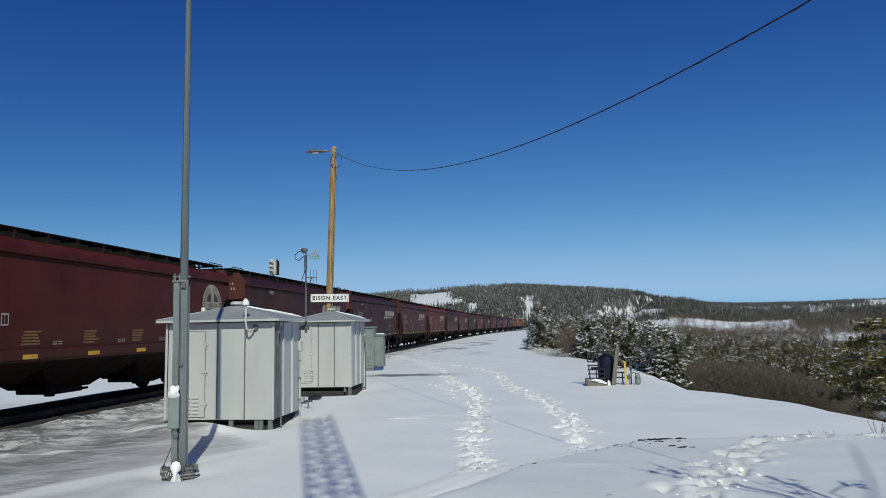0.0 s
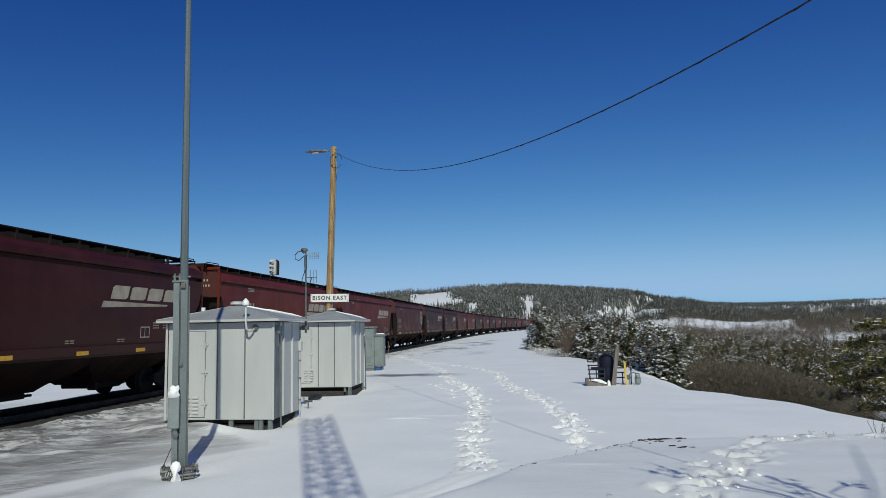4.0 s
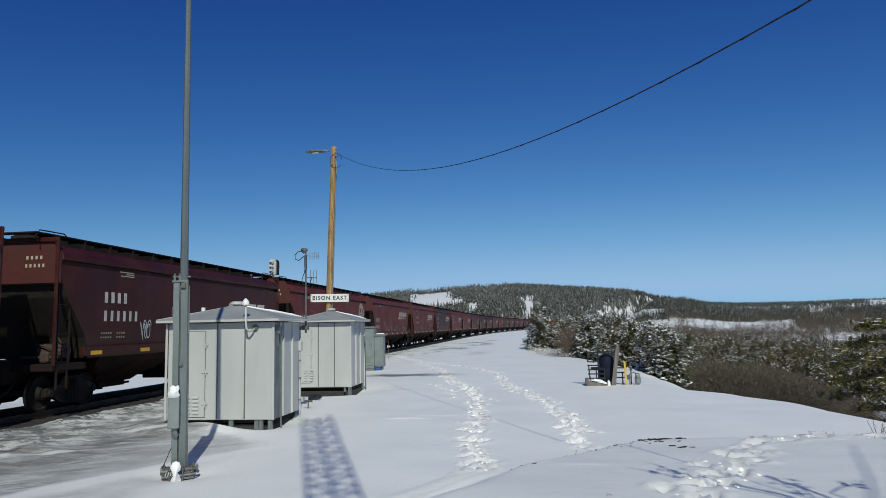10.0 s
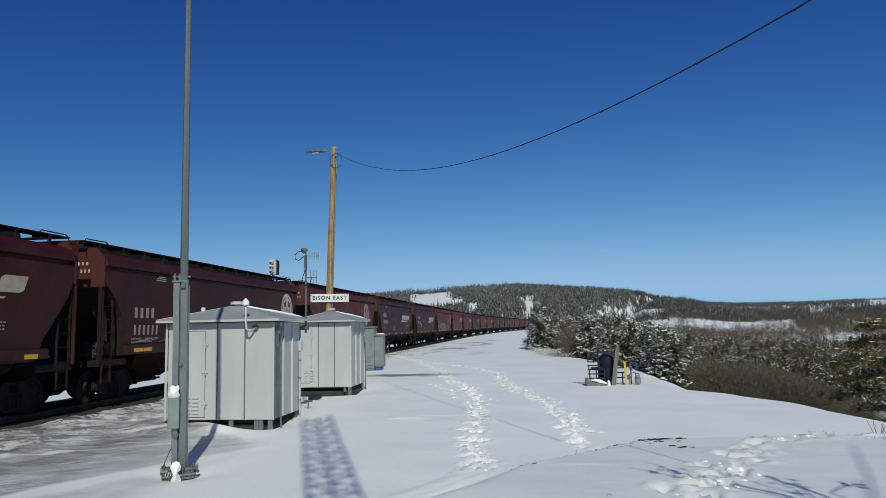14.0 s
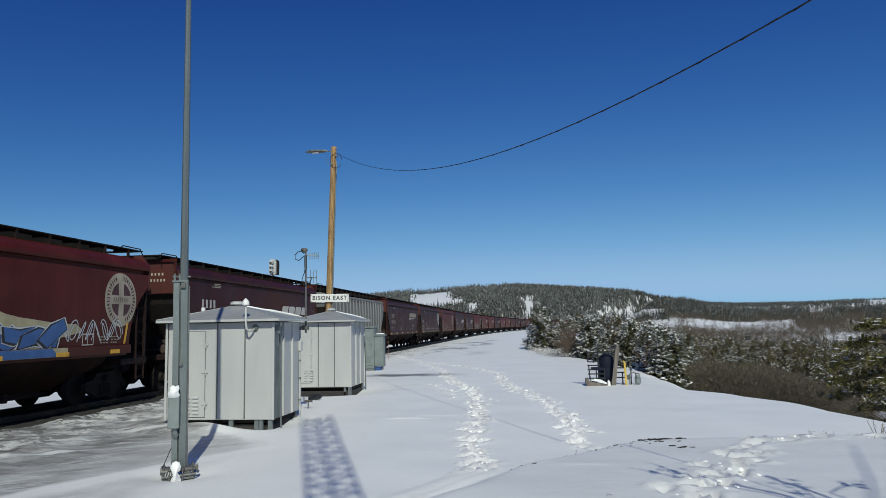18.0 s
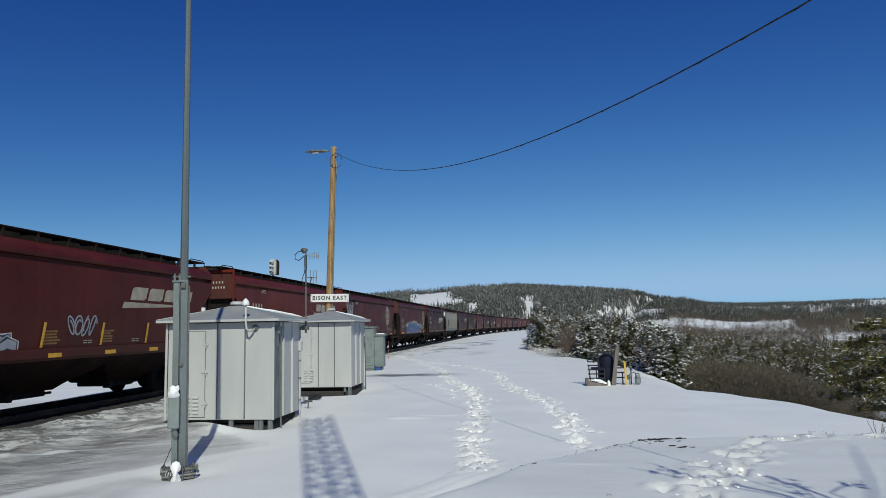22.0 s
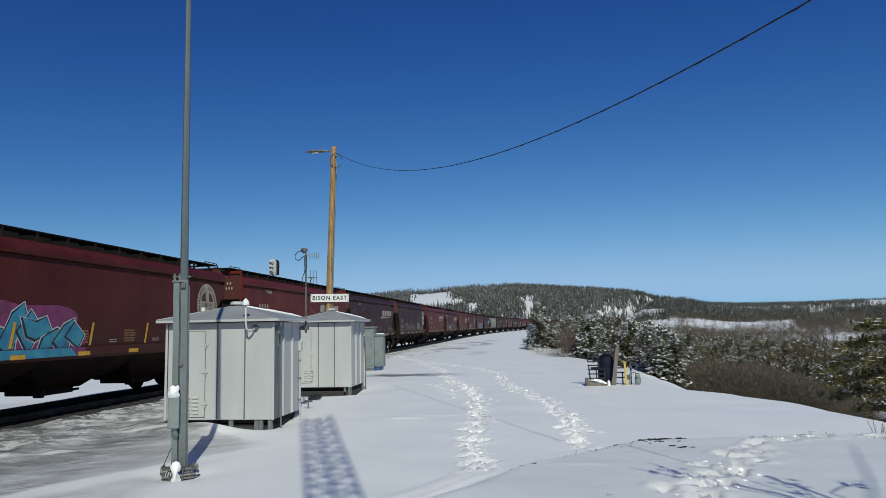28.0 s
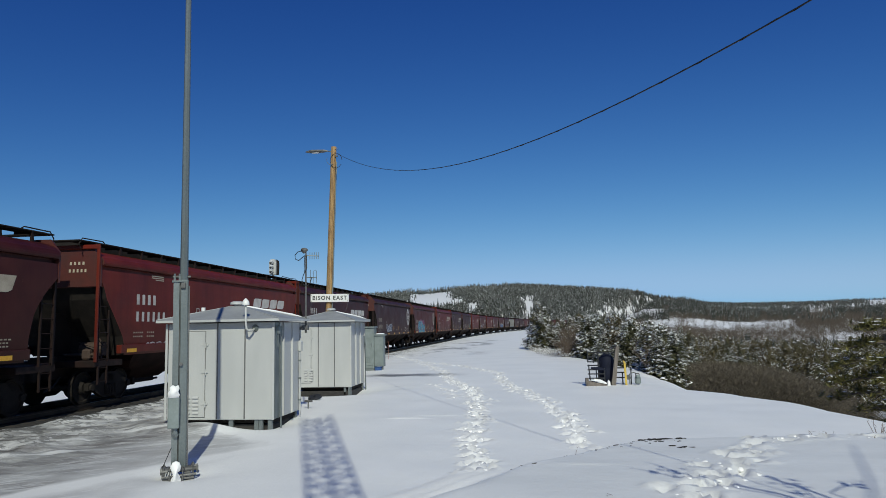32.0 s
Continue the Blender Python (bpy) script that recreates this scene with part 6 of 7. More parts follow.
def locomotive(label):
    c = thing("locomotive", label, "locomotive", group="locomotives of the train")
    part("frame", Geo().box(-1.5, 1.5, 0.3, 21.9, 1.15, 1.5, 0.04), M_BLACK, c)
    part("hood", Geo().box(-0.95, 0.95, 1.0, 16.2, 1.5, 4.2, 0.12), M_ORANGE, c)
    part("radiator", Geo().box(-1.45, 1.45, 1.0, 4.6, 3.3, 4.5, 0.12), M_ORANGE, c)
    part("black_band", Geo().box(-0.965, 0.965, 4.7, 16.1, 3.5, 4.1, 0.05), M_BLACK, c)
    cab = part("cab", Geo().box(-1.5, 1.5, 16.2, 18.9, 1.5, 4.55, 0.15), M_ORANGE, c)
    part("window", Geo().box(1.49, 1.51, 16.7, 17.5, 3.2, 3.9, 0.02), M_GLASS, cab)
    part("window", Geo().box(1.49, 1.51, 17.7, 18.4, 3.2, 3.9, 0.02), M_GLASS, cab)
    part("nose", Geo().plate([(18.9, 1.5), (21.2, 1.5), (21.2, 2.7), (20.6, 3.1), (18.9, 3.2)], 'x', -1.0, 1.0), M_ORANGE, c)
    part("fuel_tank", Geo().box(-1.35, 1.35, 7.8, 14.0, 0.35, 1.15, 0.15), M_BLACK, c)
    for y in (3.8, 18.0):
        t = part("truck", Geo().box(-1.2, 1.2, y - 2.4, y + 2.4, 0.45, 1.0, 0.06), M_BLACK, c)
        for d in (-1.9, 0, 1.9):
            for me in WHEEL_ME:
                part("wheel", me, M_BLACK, t).matrix_parent_inverse = pose(0, y + d, 0.457)
    part("exhaust", Geo().box(-0.4, 0.4, 9.0, 10.2, 4.2, 4.6, 0.05), M_BLACK, c)
    part("handrail", Geo().path([(1.45, 0.6, 1.5), (1.45, 0.6, 2.5), (1.45, 16.0, 2.5)], 0.03, 5), M_ORANGE, c)
    part("coupler", Geo().box(-0.12, 0.12, -0.4, 0.4, 0.76, 0.98, 0.03), M_BLACK, c)
    part("fan", Geo().tube((0, 2.6, 4.5), (0, 2.6, 4.62), 0.7, n=16), M_BLACK, c)
    return c


train()
locomotives = [locomotive("orange and black diesel locomotive at the head of the train"), locomotive("orange and black leading diesel locomotive with a cab")]


# ---------------------------------------------------------------- trees and scrub
class Tris:
    """Loose triangles gathered fast, each with its own material number."""

    def __init__(self):
        self.p, self.m = [], []

    def tri(self, a, b, c, mi=0):
        self.p.append((tuple(a), tuple(b), tuple(c)))
        self.m.append(mi)

    def arrays(self):
        return np.array(self.p, np.float32), np.array(self.m, np.int32)

    def mesh(self, name, *mats):
        p, m = self.arrays()
        return raw_mesh(name, p.reshape(-1, 3), np.arange(len(p) * 3, dtype=np.int32).reshape(-1, 3), 3, *mats, index=m, smooth=False)


def conifer_crown(seed, h, w, snow, sparse=1.5, size=0.25, load=1.0):
    """Whorls of drooping boughs made of small ragged clumps, some of them laden with snow."""
    rnd = random.Random(seed)
    t = Tris()
    n = int(26 * h * 0.62 * sparse)
    lean = rnd.uniform(0, 6.28)
    for i in range(n):
        f = 0.05 + 0.95 * (i / n) ** 0.85
        z = h * f
        az = i * 2.4 + rnd.uniform(-0.5, 0.5)
        reach = w * (1 - f ** 1.6) ** 0.9 * rnd.uniform(0.6, 1.12) * (1 + 0.15 * math.cos(az - lean)) + 0.12
        droop = rnd.uniform(0.15, 0.42)
        m = max(2, int(reach / (size * 0.62)) + 1)
        for j in range(m):
            r = reach * (j + 0.6) / m
            zz = z - droop * r * (0.5 + 0.5 * r / max(reach, 0.1)) + rnd.uniform(-0.06, 0.06)
            s = size * rnd.uniform(0.7, 1.3) * (0.75 + 0.5 * (1 - f))
            c = Vector((r * math.cos(az) + rnd.uniform(-0.1, 0.1), r * math.sin(az) + rnd.uniform(-0.1, 0.1), zz))
            for q in range(3):
                a = az + rnd.uniform(-1.5, 1.5)
                d = Vector((math.cos(a), math.sin(a), rnd.uniform(-0.75, 0.1)))
                e = Vector((-math.sin(a), math.cos(a), rnd.uniform(-0.5, 0.5)))
                t.tri(c - d * s * 0.35 + e * s * 0.4, c - d * s * 0.3 - e * s * 0.4, c + d * s)
            if noise.noise(c * 1.1 + Vector((seed * 3.1, 0, 0))) + rnd.gauss(0, 0.12) > 0.2 - snow * 0.9:
                for _ in range(2):
                    a, q = rnd.uniform(0, 6.28), s * load * rnd.uniform(0.5, 1.0)
                    d, e = Vector((math.cos(a), math.sin(a), rnd.uniform(-0.9, 0.1))), Vector((-math.sin(a), math.cos(a), rnd.uniform(-0.7, 0.7)))
                    k = c + Vector((rnd.uniform(-0.5, 0.5) * s, rnd.uniform(-0.5, 0.5) * s, rnd.uniform(0.5, 1.1) * s))
                    t.tri(k - d * q * 0.5, k + e * q * rnd.uniform(0.2, 0.6), k + d * q * 0.6, 1)
                    t.tri(k - d * q * 0.5, k + d * q * 0.6, k - e * q * rnd.uniform(0.2, 0.6), 1)
    for q in range(4):
        a = q * 1.6
        t.tri((0.05 * math.cos(a), 0.05 * math.sin(a), h * 0.9), (-0.05 * math.sin(a), 0.05 * math.cos(a), h * 0.9), (0, 0, h * 1.05))
    return t


def trunk_geo(h, r, seed):
    rnd = random.Random(seed)
    pts = [(rnd.uniform(-0.04, 0.04) * i, rnd.uniform(-0.04, 0.04) * i, -0.6 + (h * 0.97 + 0.6) * i / 5) for i in range(6)]
    return Geo().path(pts, [r * (1 - 0.16 * i) for i in range(6)], 7)


def mid_trees():
    rnd = random.Random(21)
    kinds = []
    for k, (h, w, snow) in enumerate(((9.5, 1.9, 0.26), (8.2, 1.7, 0.16), (10.5, 2.0, 0.22), (7.0, 1.7, 0.3), (9.0, 1.5, 0.1))):
        c = thing("spruce_tree", "dark green spruce tree dusted with snow on the slope", "tree", group="spruces of the valley")
        part("trunk", trunk_geo(h, 0.17, k), M_BARK, c)
        part("crown", conifer_crown(k + 40, h, w, snow - 0.04, 1.0, 0.21, 1.1).mesh("crown", M_NEEDLE, M_SNOW), M_NEEDLE, c)
        kinds.append(c)
    fresh = list(kinds)
    places = []
    tries = 0
    while len(places) < 380 and tries < 20000:
        tries += 1
        b = radians(rnd.uniform(3.3, 27.5))
        r = rnd.uniform(56, 190)
        deg = math.degrees(b)
        if deg > 12 and r < 88 + 3 * (deg - 12) * 0.8:
            continue
        x, y = r * math.sin(b), r * math.cos(b)
        if x - float(ledge_edge(y)) < 2.6:
            continue
        gap = 1.3 + r * 0.005
        if any((x - u) ** 2 + (y - v) ** 2 < gap * gap for u, v in places):
            continue
        places.append((x, y))
    joined = []
    for x, y in places:
        k = rnd.randrange(5)
        z = ground_z(x, y)
        s = rnd.uniform(0.8, 1.15)
        tall = (9.5, 8.2, 10.5, 7.0, 9.0)[k] * s
        b = math.degrees(math.atan2(x, y))
        # the wood keeps below the line of the far fields
        top = np.interp(b, [3.2, 3.75, 5.1, 7.3, 9.4, 11.5, 13.5, 15.5, 19.4, 21.1, 22.9, 28], [0.2, 0.85, 0.85, 0.68, 0.2, -0.32, -0.62, -0.86, -1.29, -1.75, -2.1, -2.6])
        limit = 2.0 + math.hypot(x, y) * math.tan(radians(top + rnd.uniform(-0.75, 0.12)))
        if z + tall > limit:
            s *= max(0.3, (limit - z) / tall)
        if math.hypot(x, y) > 112 and not fresh:
            joined.append((x, y, z - 0.1, rnd.uniform(0, 6.28), s * (9.5, 8.2, 10.5, 7.0, 9.0)[k] / 8.6, 1.0))
            continue
        if fresh and kinds[k] in fresh:
            fresh.remove(kinds[k])
            kinds[k].matrix_basis = pose(x, y, z - 0.1, 0, 0, rnd.uniform(0, 360)) @ Matrix.Scale(s, 4)
        else:
            t = copy_thing(kinds[k], pose(x, y, z - 0.1, rnd.uniform(-2, 2), rnd.uniform(-2, 2), rnd.uniform(0, 360)))
            t.scale = (s, s, s)
    scatter_mesh("slope_wood", [conifer_crown(140 + i, 8.6, 1.7, 0.13, 0.7, 0.3, 0.9).arrays() for i in range(6)], joined, (M_NEEDLE, M_SNOW), "snowy spruces on the slope of the valley", "woods")


def near_trees():
    # the snowy spruces where the bank narrows: a clump of its own, then the edge of the wood
    kinds = []
    for k, (h, w, snow) in enumerate(((4.4, 1.0, 0.26), (5.0, 0.95, 0.16), (4.0, 1.05, 0.32), (5.4, 1.0, 0.22), (4.6, 0.8, 0.1), (5.2, 1.15, 0.28))):
        kinds.append((h, trunk_geo(h, 0.1, k).mesh("trunk", M_BARK), conifer_crown(80 + k, h, w, snow + 0.03, 2.2, 0.15, 1.25).mesh("crown", M_NEEDLE, M_SNOW)))
    rnd = random.Random(64)
    places = [(0.75, 62.0, 4.0), (1.3, 63.5, 3.5), (0.35, 64.5, 3.1), (1.75, 61.0, 2.3), (1.0, 60.8, 2.8), (1.5, 65.5, 3.0), (2.1, 62.5, 1.3), (0.0, 66.5, 1.6)]
    for x, y in ((2.6, 58.0), (3.3, 60.0), (3.0, 66.0), (3.6, 63.0), (2.9, 72.0), (3.9, 70.0), (2.2, 80.0), (3.2, 84.0)):
        places.append((x, y, 2.0 + y * math.tan(radians(rnd.uniform(0.1, 0.6)))))
    for y0, y1, n in ((33, 46, 26), (44, 58, 38), (56, 72, 44), (70, 100, 40)):
        for _ in range(n):
            y = rnd.uniform(y0, y1)
            x = max(float(ledge_edge(y)) + 1.2, y * 0.062) + rnd.uniform(0.0, 7.5)
            b = math.degrees(math.atan2(x, y))
            if b > 11.4:
                continue
            top = np.interp(b, [3.2, 3.75, 5.1, 7.3, 9.4, 11.5, 13], [0.2, 0.85, 0.85, 0.65, 0.15, -0.4, -1.5])
            places.append((x, y, 2.0 + math.hypot(x, y) * math.tan(radians(top - abs(rnd.gauss(0.1, 0.9))))))
    for i, (x, y, top) in enumerate(places):
        z = ground_z(x, y) - 0.1
        k = i % 6
        h, trunk, crown = kinds[k]
        f = min(1.3, (top - z) / h)
        if f < 0.25:
            continue
        label = "bushy dark spruce laden with snow at the bank's edge" if i < 8 else "slender dark spruce with snow on its boughs"
        c = thing("spruce_tree", label, "tree", at=pose(x, y, z, 0, 0, 77 * i) @ Matrix.Diagonal((0.5 + 0.5 * f, 0.5 + 0.5 * f, f, 1)), group="spruces at the bank")
        part("trunk", trunk, M_BARK, c)
        part("crown", crown, M_NEEDLE, c)
    # the pine whose boughs reach in at the side
    c = thing("pine_tree", "yellow-green pine with long drooping boughs below the bank", "tree", at=pose(12.85, 27.0, -5.95))
    part("trunk", trunk_geo(7.6, 0.2, 9), M_BARK, c)
    rnd = random.Random(5)
    t, limbs = Tris(), Geo()
    for i in range(96):
        f = 0.12 + 0.86 * (i // 8 + rnd.uniform(-0.12, 0.12)) / 12
        z = 8.4 * f
        az = i * 2.4 + rnd.uniform(-0.4, 0.4)
        reach = (2.0 if f > 0.62 else 1.3) * (1 - min(1.0, f) ** 5) ** 0.6 * rnd.uniform(0.6, 1.1) + 0.3
        tip = Vector((reach * math.cos(az), reach * math.sin(az), z + 0.1 * reach - 0.12 * reach * reach))
        root = Vector((0, 0, z))
        limbs.path([root, root.lerp(tip, 0.5) + Vector((0, 0, 0.12)), tip], [0.05, 0.035, 0.012], 5)
        for j in range(int((15 if f > 0.62 else 8) * (1 + reach))):
            q = rnd.uniform(0.35, 1.05)
            p = root.lerp(tip, q) + Vector((0, 0, 0.12 * (1 - abs(2 * q - 1)))) + Vector((rnd.gauss(0, 0.16), rnd.gauss(0, 0.16), rnd.gauss(0.03, 0.07)))
            laden = rnd.random() < 0.05
            for k in range(4):
                a = rnd.uniform(0, 6.28)
                d = Vector((math.cos(a), math.sin(a), rnd.uniform(-0.1, 0.9))) * rnd.uniform(0.14, 0.28)
                e = Vector((-math.sin(a), math.cos(a), rnd.uniform(-0.4, 0.4))) * 0.04
                t.tri(p - e, p + e, p + d)
            if laden:
                t.tri(p + Vector((-0.12, 0, 0.1)), p + Vector((0.1, -0.1, 0.1)), p + Vector((0.06, 0.13, 0.12)), 1)
    part("branchwork", limbs, M_BARK, c)
    part("needles", t.mesh("needles", M_PINE, M_SNOW), M_PINE, c)


def bare_limbs(geo, p, d, length, r, depth, rnd, droop=0.0, wild=1.0):
    """A limb with its forks and twigs."""
    pts, q = [p], p
    dirn = d.normalized()
    for i in range(4):
        dirn = (dirn + Vector((rnd.gauss(0, 0.13 * wild), rnd.gauss(0, 0.13 * wild), rnd.gauss(0.04 - droop, 0.1 * wild)))).normalized()
        q = q + dirn * length / 4
        pts.append(q)
    geo.path(pts, [r * (1 - 0.13 * i) for i in range(5)], 5 if depth > 1 else 4)
    if depth > 0:
        for i in range(3 if depth > 1 else 4):
            k = rnd.randrange(1, 5)
            side = Vector((rnd.uniform(-1, 1), rnd.uniform(-1, 1), rnd.uniform(-0.3, 0.7)))
            bare_limbs(geo, pts[k], dirn * 0.7 + side * 0.8, length * rnd.uniform(0.5, 0.75), r * 0.5, depth - 1, rnd, droop, wild)


def bare_trees():
    # a sapling beside the camera, of many upright stems, whose twigs shade the mound
    bx, by, sun_x, sun_y, rise = 4.8, 3.5, math.sin(SUN_AZ), -math.cos(SUN_AZ), math.tan(SUN_EL)
    c = thing("bare_tree", "leafless sapling with upright stems beside the mound", "tree", at=pose(bx, by, ground_z(bx, by) - 0.1))
    rnd = random.Random(17)

    def stem(gx, gy):
        d = (bx - gx) * sun_x + (by - gy) * sun_y
        return Vector((gx + sun_x * d - bx, gy + sun_y * d - by, d * rise + 0.15))
    stems = (((3.12, 7.75), (2.9, 8.03), (2.7, 8.38), (2.45, 8.65), (2.1, 8.97), (1.85, 9.35), (1.67, 9.76)), ((3.4, 7.6), (3.24, 8.04), (3.05, 8.73), (2.85, 9.25)), ((3.1, 7.5), (3.03, 8.04), (3.07, 8.79)),
             ((3.5, 7.8), (3.29, 8.43), (3.61, 8.81), (3.79, 8.81)), ((3.2, 7.6), (2.6, 8.35), (1.81, 9.09), (1.42, 9.53)))
    fork = Vector((0.02, 0.05, 1.5))
    part("trunk", Geo().path([(0, 0, -0.2), (0.03, 0.02, 0.8), fork], [0.06, 0.05, 0.042], 8), M_BARK, c)
    for k, line in enumerate(stems):
        g = Geo()
        pts = [stem(*q) for q in line]
        way = [fork, fork.lerp(pts[0], 0.55) + Vector((0, 0, 0.12))] + pts
        g.path(way, [(0.03 if k < 2 else 0.014) * (1 - 0.75 * j / len(way)) + 0.004 for j in range(len(way))], 5)
        for j in range(5):
            q = pts[rnd.randrange(1, len(pts))]
            bare_limbs(g, q, Vector((rnd.uniform(-1, 1), rnd.uniform(-0.6, 0.6), rnd.uniform(0.2, 1.0))), rnd.uniform(0.1, 0.3), 0.007, 1, rnd, 0.0, 1.6)
        # withered leaves left at the tips
        for j in range(7):
            q = pts[-1].lerp(pts[-2], rnd.uniform(0, 0.9)) + Vector((rnd.gauss(0, 0.06), rnd.gauss(0, 0.06), rnd.gauss(0, 0.05)))
            a = rnd.uniform(0, 6.28)
            g.path([q, q + Vector((0.07 * math.cos(a), 0.07 * math.sin(a), 0.03)), q + Vector((0.12 * math.cos(a), 0.12 * math.sin(a), 0.0))], [0.006, 0.026, 0.006], 4)
        part("stem", g, M_TWIG, c)
    # a slender tree farther behind, with one long bare limb
    limb = [Vector((x, y, 0.12)) + TO_SUN * f for x, y, f in ((3.0, 6.7, 15.0), (3.36, 7.5, 15.3), (4.01, 9.09, 15.8), (4.36, 10.08, 16.2), (4.85, 11.5, 16.6))]
    foot = Vector((limb[0].x, limb[0].y, -0.5))
    c = thing("bare_tree", "tall slender leafless tree with one long limb", "tree", at=pose(*foot))
    part("trunk", Geo().path([(0, 0, -0.3), (0.06, 0.05, 4.0), (-0.03, 0.04, 7.0), limb[0] - foot], [0.12, 0.1, 0.075, 0.045], 9), M_BARK, c)
    part("limb", Geo().path([p - foot for p in limb], [0.02, 0.018, 0.016, 0.014, 0.01], 7), M_BARK, c)
    # the brown leafless bush between the clump of spruces and the wood
    for x, y, h in ((2.55, 48.5, 2.9), (2.95, 49.5, 2.5), (2.2, 47.6, 1.6)):
        z = ground_z(x, y)
        c = thing("bare_tree", "bushy brown leafless tree at the bank's edge", "tree", at=pose(x, y, z - 0.1))
        g = Geo()
        for k in range(26):
            a = k * 2.4 + rnd.uniform(-0.3, 0.3)
            bare_limbs(g, Vector((0, 0, 0.05 + h * 0.022 * k)), Vector((math.cos(a), math.sin(a), rnd.uniform(0.25, 1.2))), h * rnd.uniform(0.25, 0.42), 0.02, 2, rnd)
        part("trunk", Geo().path([(0, 0, -0.3), (0.05, 0, h * 0.4), (0, 0.05, h * 0.95)], [0.06, 0.045, 0.012], 6), M_BARK, c)
        part("branchwork", g, M_TWIG, c)
    for i, (x, y, h) in enumerate(((5.2, 33.0, 1.2), (9.2, 62, 2.6), (13.8, 54, 2.2))):
        z = ground_z(x, y)
        c = thing("bare_tree", "small leafless tree with pale twigs on the slope", "tree", at=pose(x, y, z - 0.1))
        g = Geo()
        rnd = random.Random(30 + i)
        for k in range(6):
            a = k * 1.1 + rnd.uniform(-0.3, 0.3)
            bare_limbs(g, Vector((0, 0, h * (0.1 + 0.11 * k))), Vector((math.cos(a) * 0.5, math.sin(a) * 0.5, 1)), h * 0.55, 0.013, 2, rnd)
        part("trunk", Geo().path([(0, 0, -0.3), (0.05, 0, h * 0.4), (0, 0.05, h * 0.8)], [0.026 * h, 0.02 * h, 0.01 * h], 6), M_BARK, c)
        part("branchwork", g, M_TWIG, c)


def scatter_mesh(name, protos, places, mats, label, category):
    """One object of many small plants: prototypes set down at places of (x, y, z, turn, size, tall)."""
    ps, ms = [], []
    for i, (x, y, z, a, s, tall) in enumerate(places):
        p, m = protos[i % len(protos)]
        c, d = math.cos(a) * s, math.sin(a) * s
        q = np.empty_like(p)
        q[..., 0] = p[..., 0] * c - p[..., 1] * d + x
        q[..., 1] = p[..., 0] * d + p[..., 1] * c + y
        q[..., 2] = p[..., 2] * s * tall + z
        ps.append(q)
        ms.append(m)
    p, m = np.concatenate(ps), np.concatenate(ms)
    me = raw_mesh(name, p.reshape(-1, 3), np.arange(len(p) * 3, dtype=np.int32).reshape(-1, 3), 3, *mats, index=m, smooth=False)
    return tagged(new(name, me), label, category, kind="stuff")


def far_spruce(seed, snow=0.26, frost=0.0):
    rnd = random.Random(seed)
    t = Tris()
    for i in range(20):
        f = 0.05 + 0.95 * i / 20
        a = i * 2.4 + rnd.uniform(-0.6, 0.6)
        w = 1.7 * (1 - f) ** 0.8 * rnd.uniform(0.7, 1.2) + 0.1
        z = 9.0 * f
        d, e = Vector((math.cos(a), math.sin(a), 0)), Vector((-math.sin(a), math.cos(a), 0))
        t.tri(d * 0.1 + e * 0.3 + Vector((0, 0, z + 1.7)), d * w + e * w * 0.6 + Vector((0, 0, z)), d * w - e * w * 0.6 + Vector((0, 0, z - 0.3)), 2 if rnd.random() < frost else 0)
        if rnd.random() < snow:
            k = w * 0.95
            t.tri(d * k * 0.5 + Vector((0, 0, z + 1.05)), d * k * 1.08 + e * k * 0.35 + Vector((0, 0, z + 0.25)), d * k * 1.08 - e * k * 0.3 + Vector((0, 0, z + 0.15)), 1)
    t.tri((0.3, 0, 7.9), (-0.3, 0.1, 7.9), (0, 0, 9.2))
    return t.arrays()


def shrub(seed, n, h, w, thick, frost=0.0, short=1.0):
    rnd = random.Random(seed)
    t = Tris()
    for i in range(n):
        a, r = rnd.uniform(0, 6.28), w * math.sqrt(rnd.random())
        k = h * rnd.uniform(0.35, 0.6) * short
        b = Vector((r * math.cos(a) * 0.7, r * math.sin(a) * 0.7, rnd.uniform(-0.05 * h, h - k * 1.2)))
        d = Vector((math.cos(a) * 0.3 + rnd.gauss(0, 0.42), math.sin(a) * 0.3 + rnd.gauss(0, 0.42), rnd.uniform(0.4, 1))) * k
        s = rnd.uniform(0, 6.28)
        e = Vector((math.cos(s), math.sin(s), 0)) * thick * rnd.uniform(0.6, 1.4)
        t.tri(b - e, b + e, b + d, 1 if rnd.random() < frost else 0)
    return t.arrays()


# open fields: bearings, distances, and how far before them the spruces keep away
CLEARINGS = [(-9.9, -6.2, 770, 935, 45), (-6.3, -5.5, 765, 800, 45), (-5.2, -4.2, 690, 740, 45), (-0.7, 0.35, 715, 785, 80), (-0.35, 0.45, 770, 815, 60),
             (6.7, 8.6, 560, 720, 40), (5.4, 5.9, 708, 735, 60), (5.9, 6.5, 732, 755, 60), (6.75, 7.3, 780, 802, 60), (7.3, 8.0, 806, 850, 60), (8.0, 8.5, 830, 878, 60), (8.4, 10.9, 640, 705, 60),
             (9.1, 11.7, 445, 560, 40), (12.3, 15.6, 478, 592, 40), (15.6, 19.7, 518, 618, 40), (20.3, 22.0, 800, 1300, 200), (23.1, 23.8, 900, 1290, 250), (20.5, 21.3, 600, 660, 60), (22.7, 24.1, 520, 570, 45), (21.7, 23.7, 385, 425, 35), (24.2, 27.5, 1600, 2250, 250)]


def in_clearing(deg, r, wob, tall):
    return any(a + wob * 0.5 < deg < b + wob * 0.5 and c - e * tall + wob * 18 < r < d + wob * 18 for a, b, c, d, e in CLEARINGS)


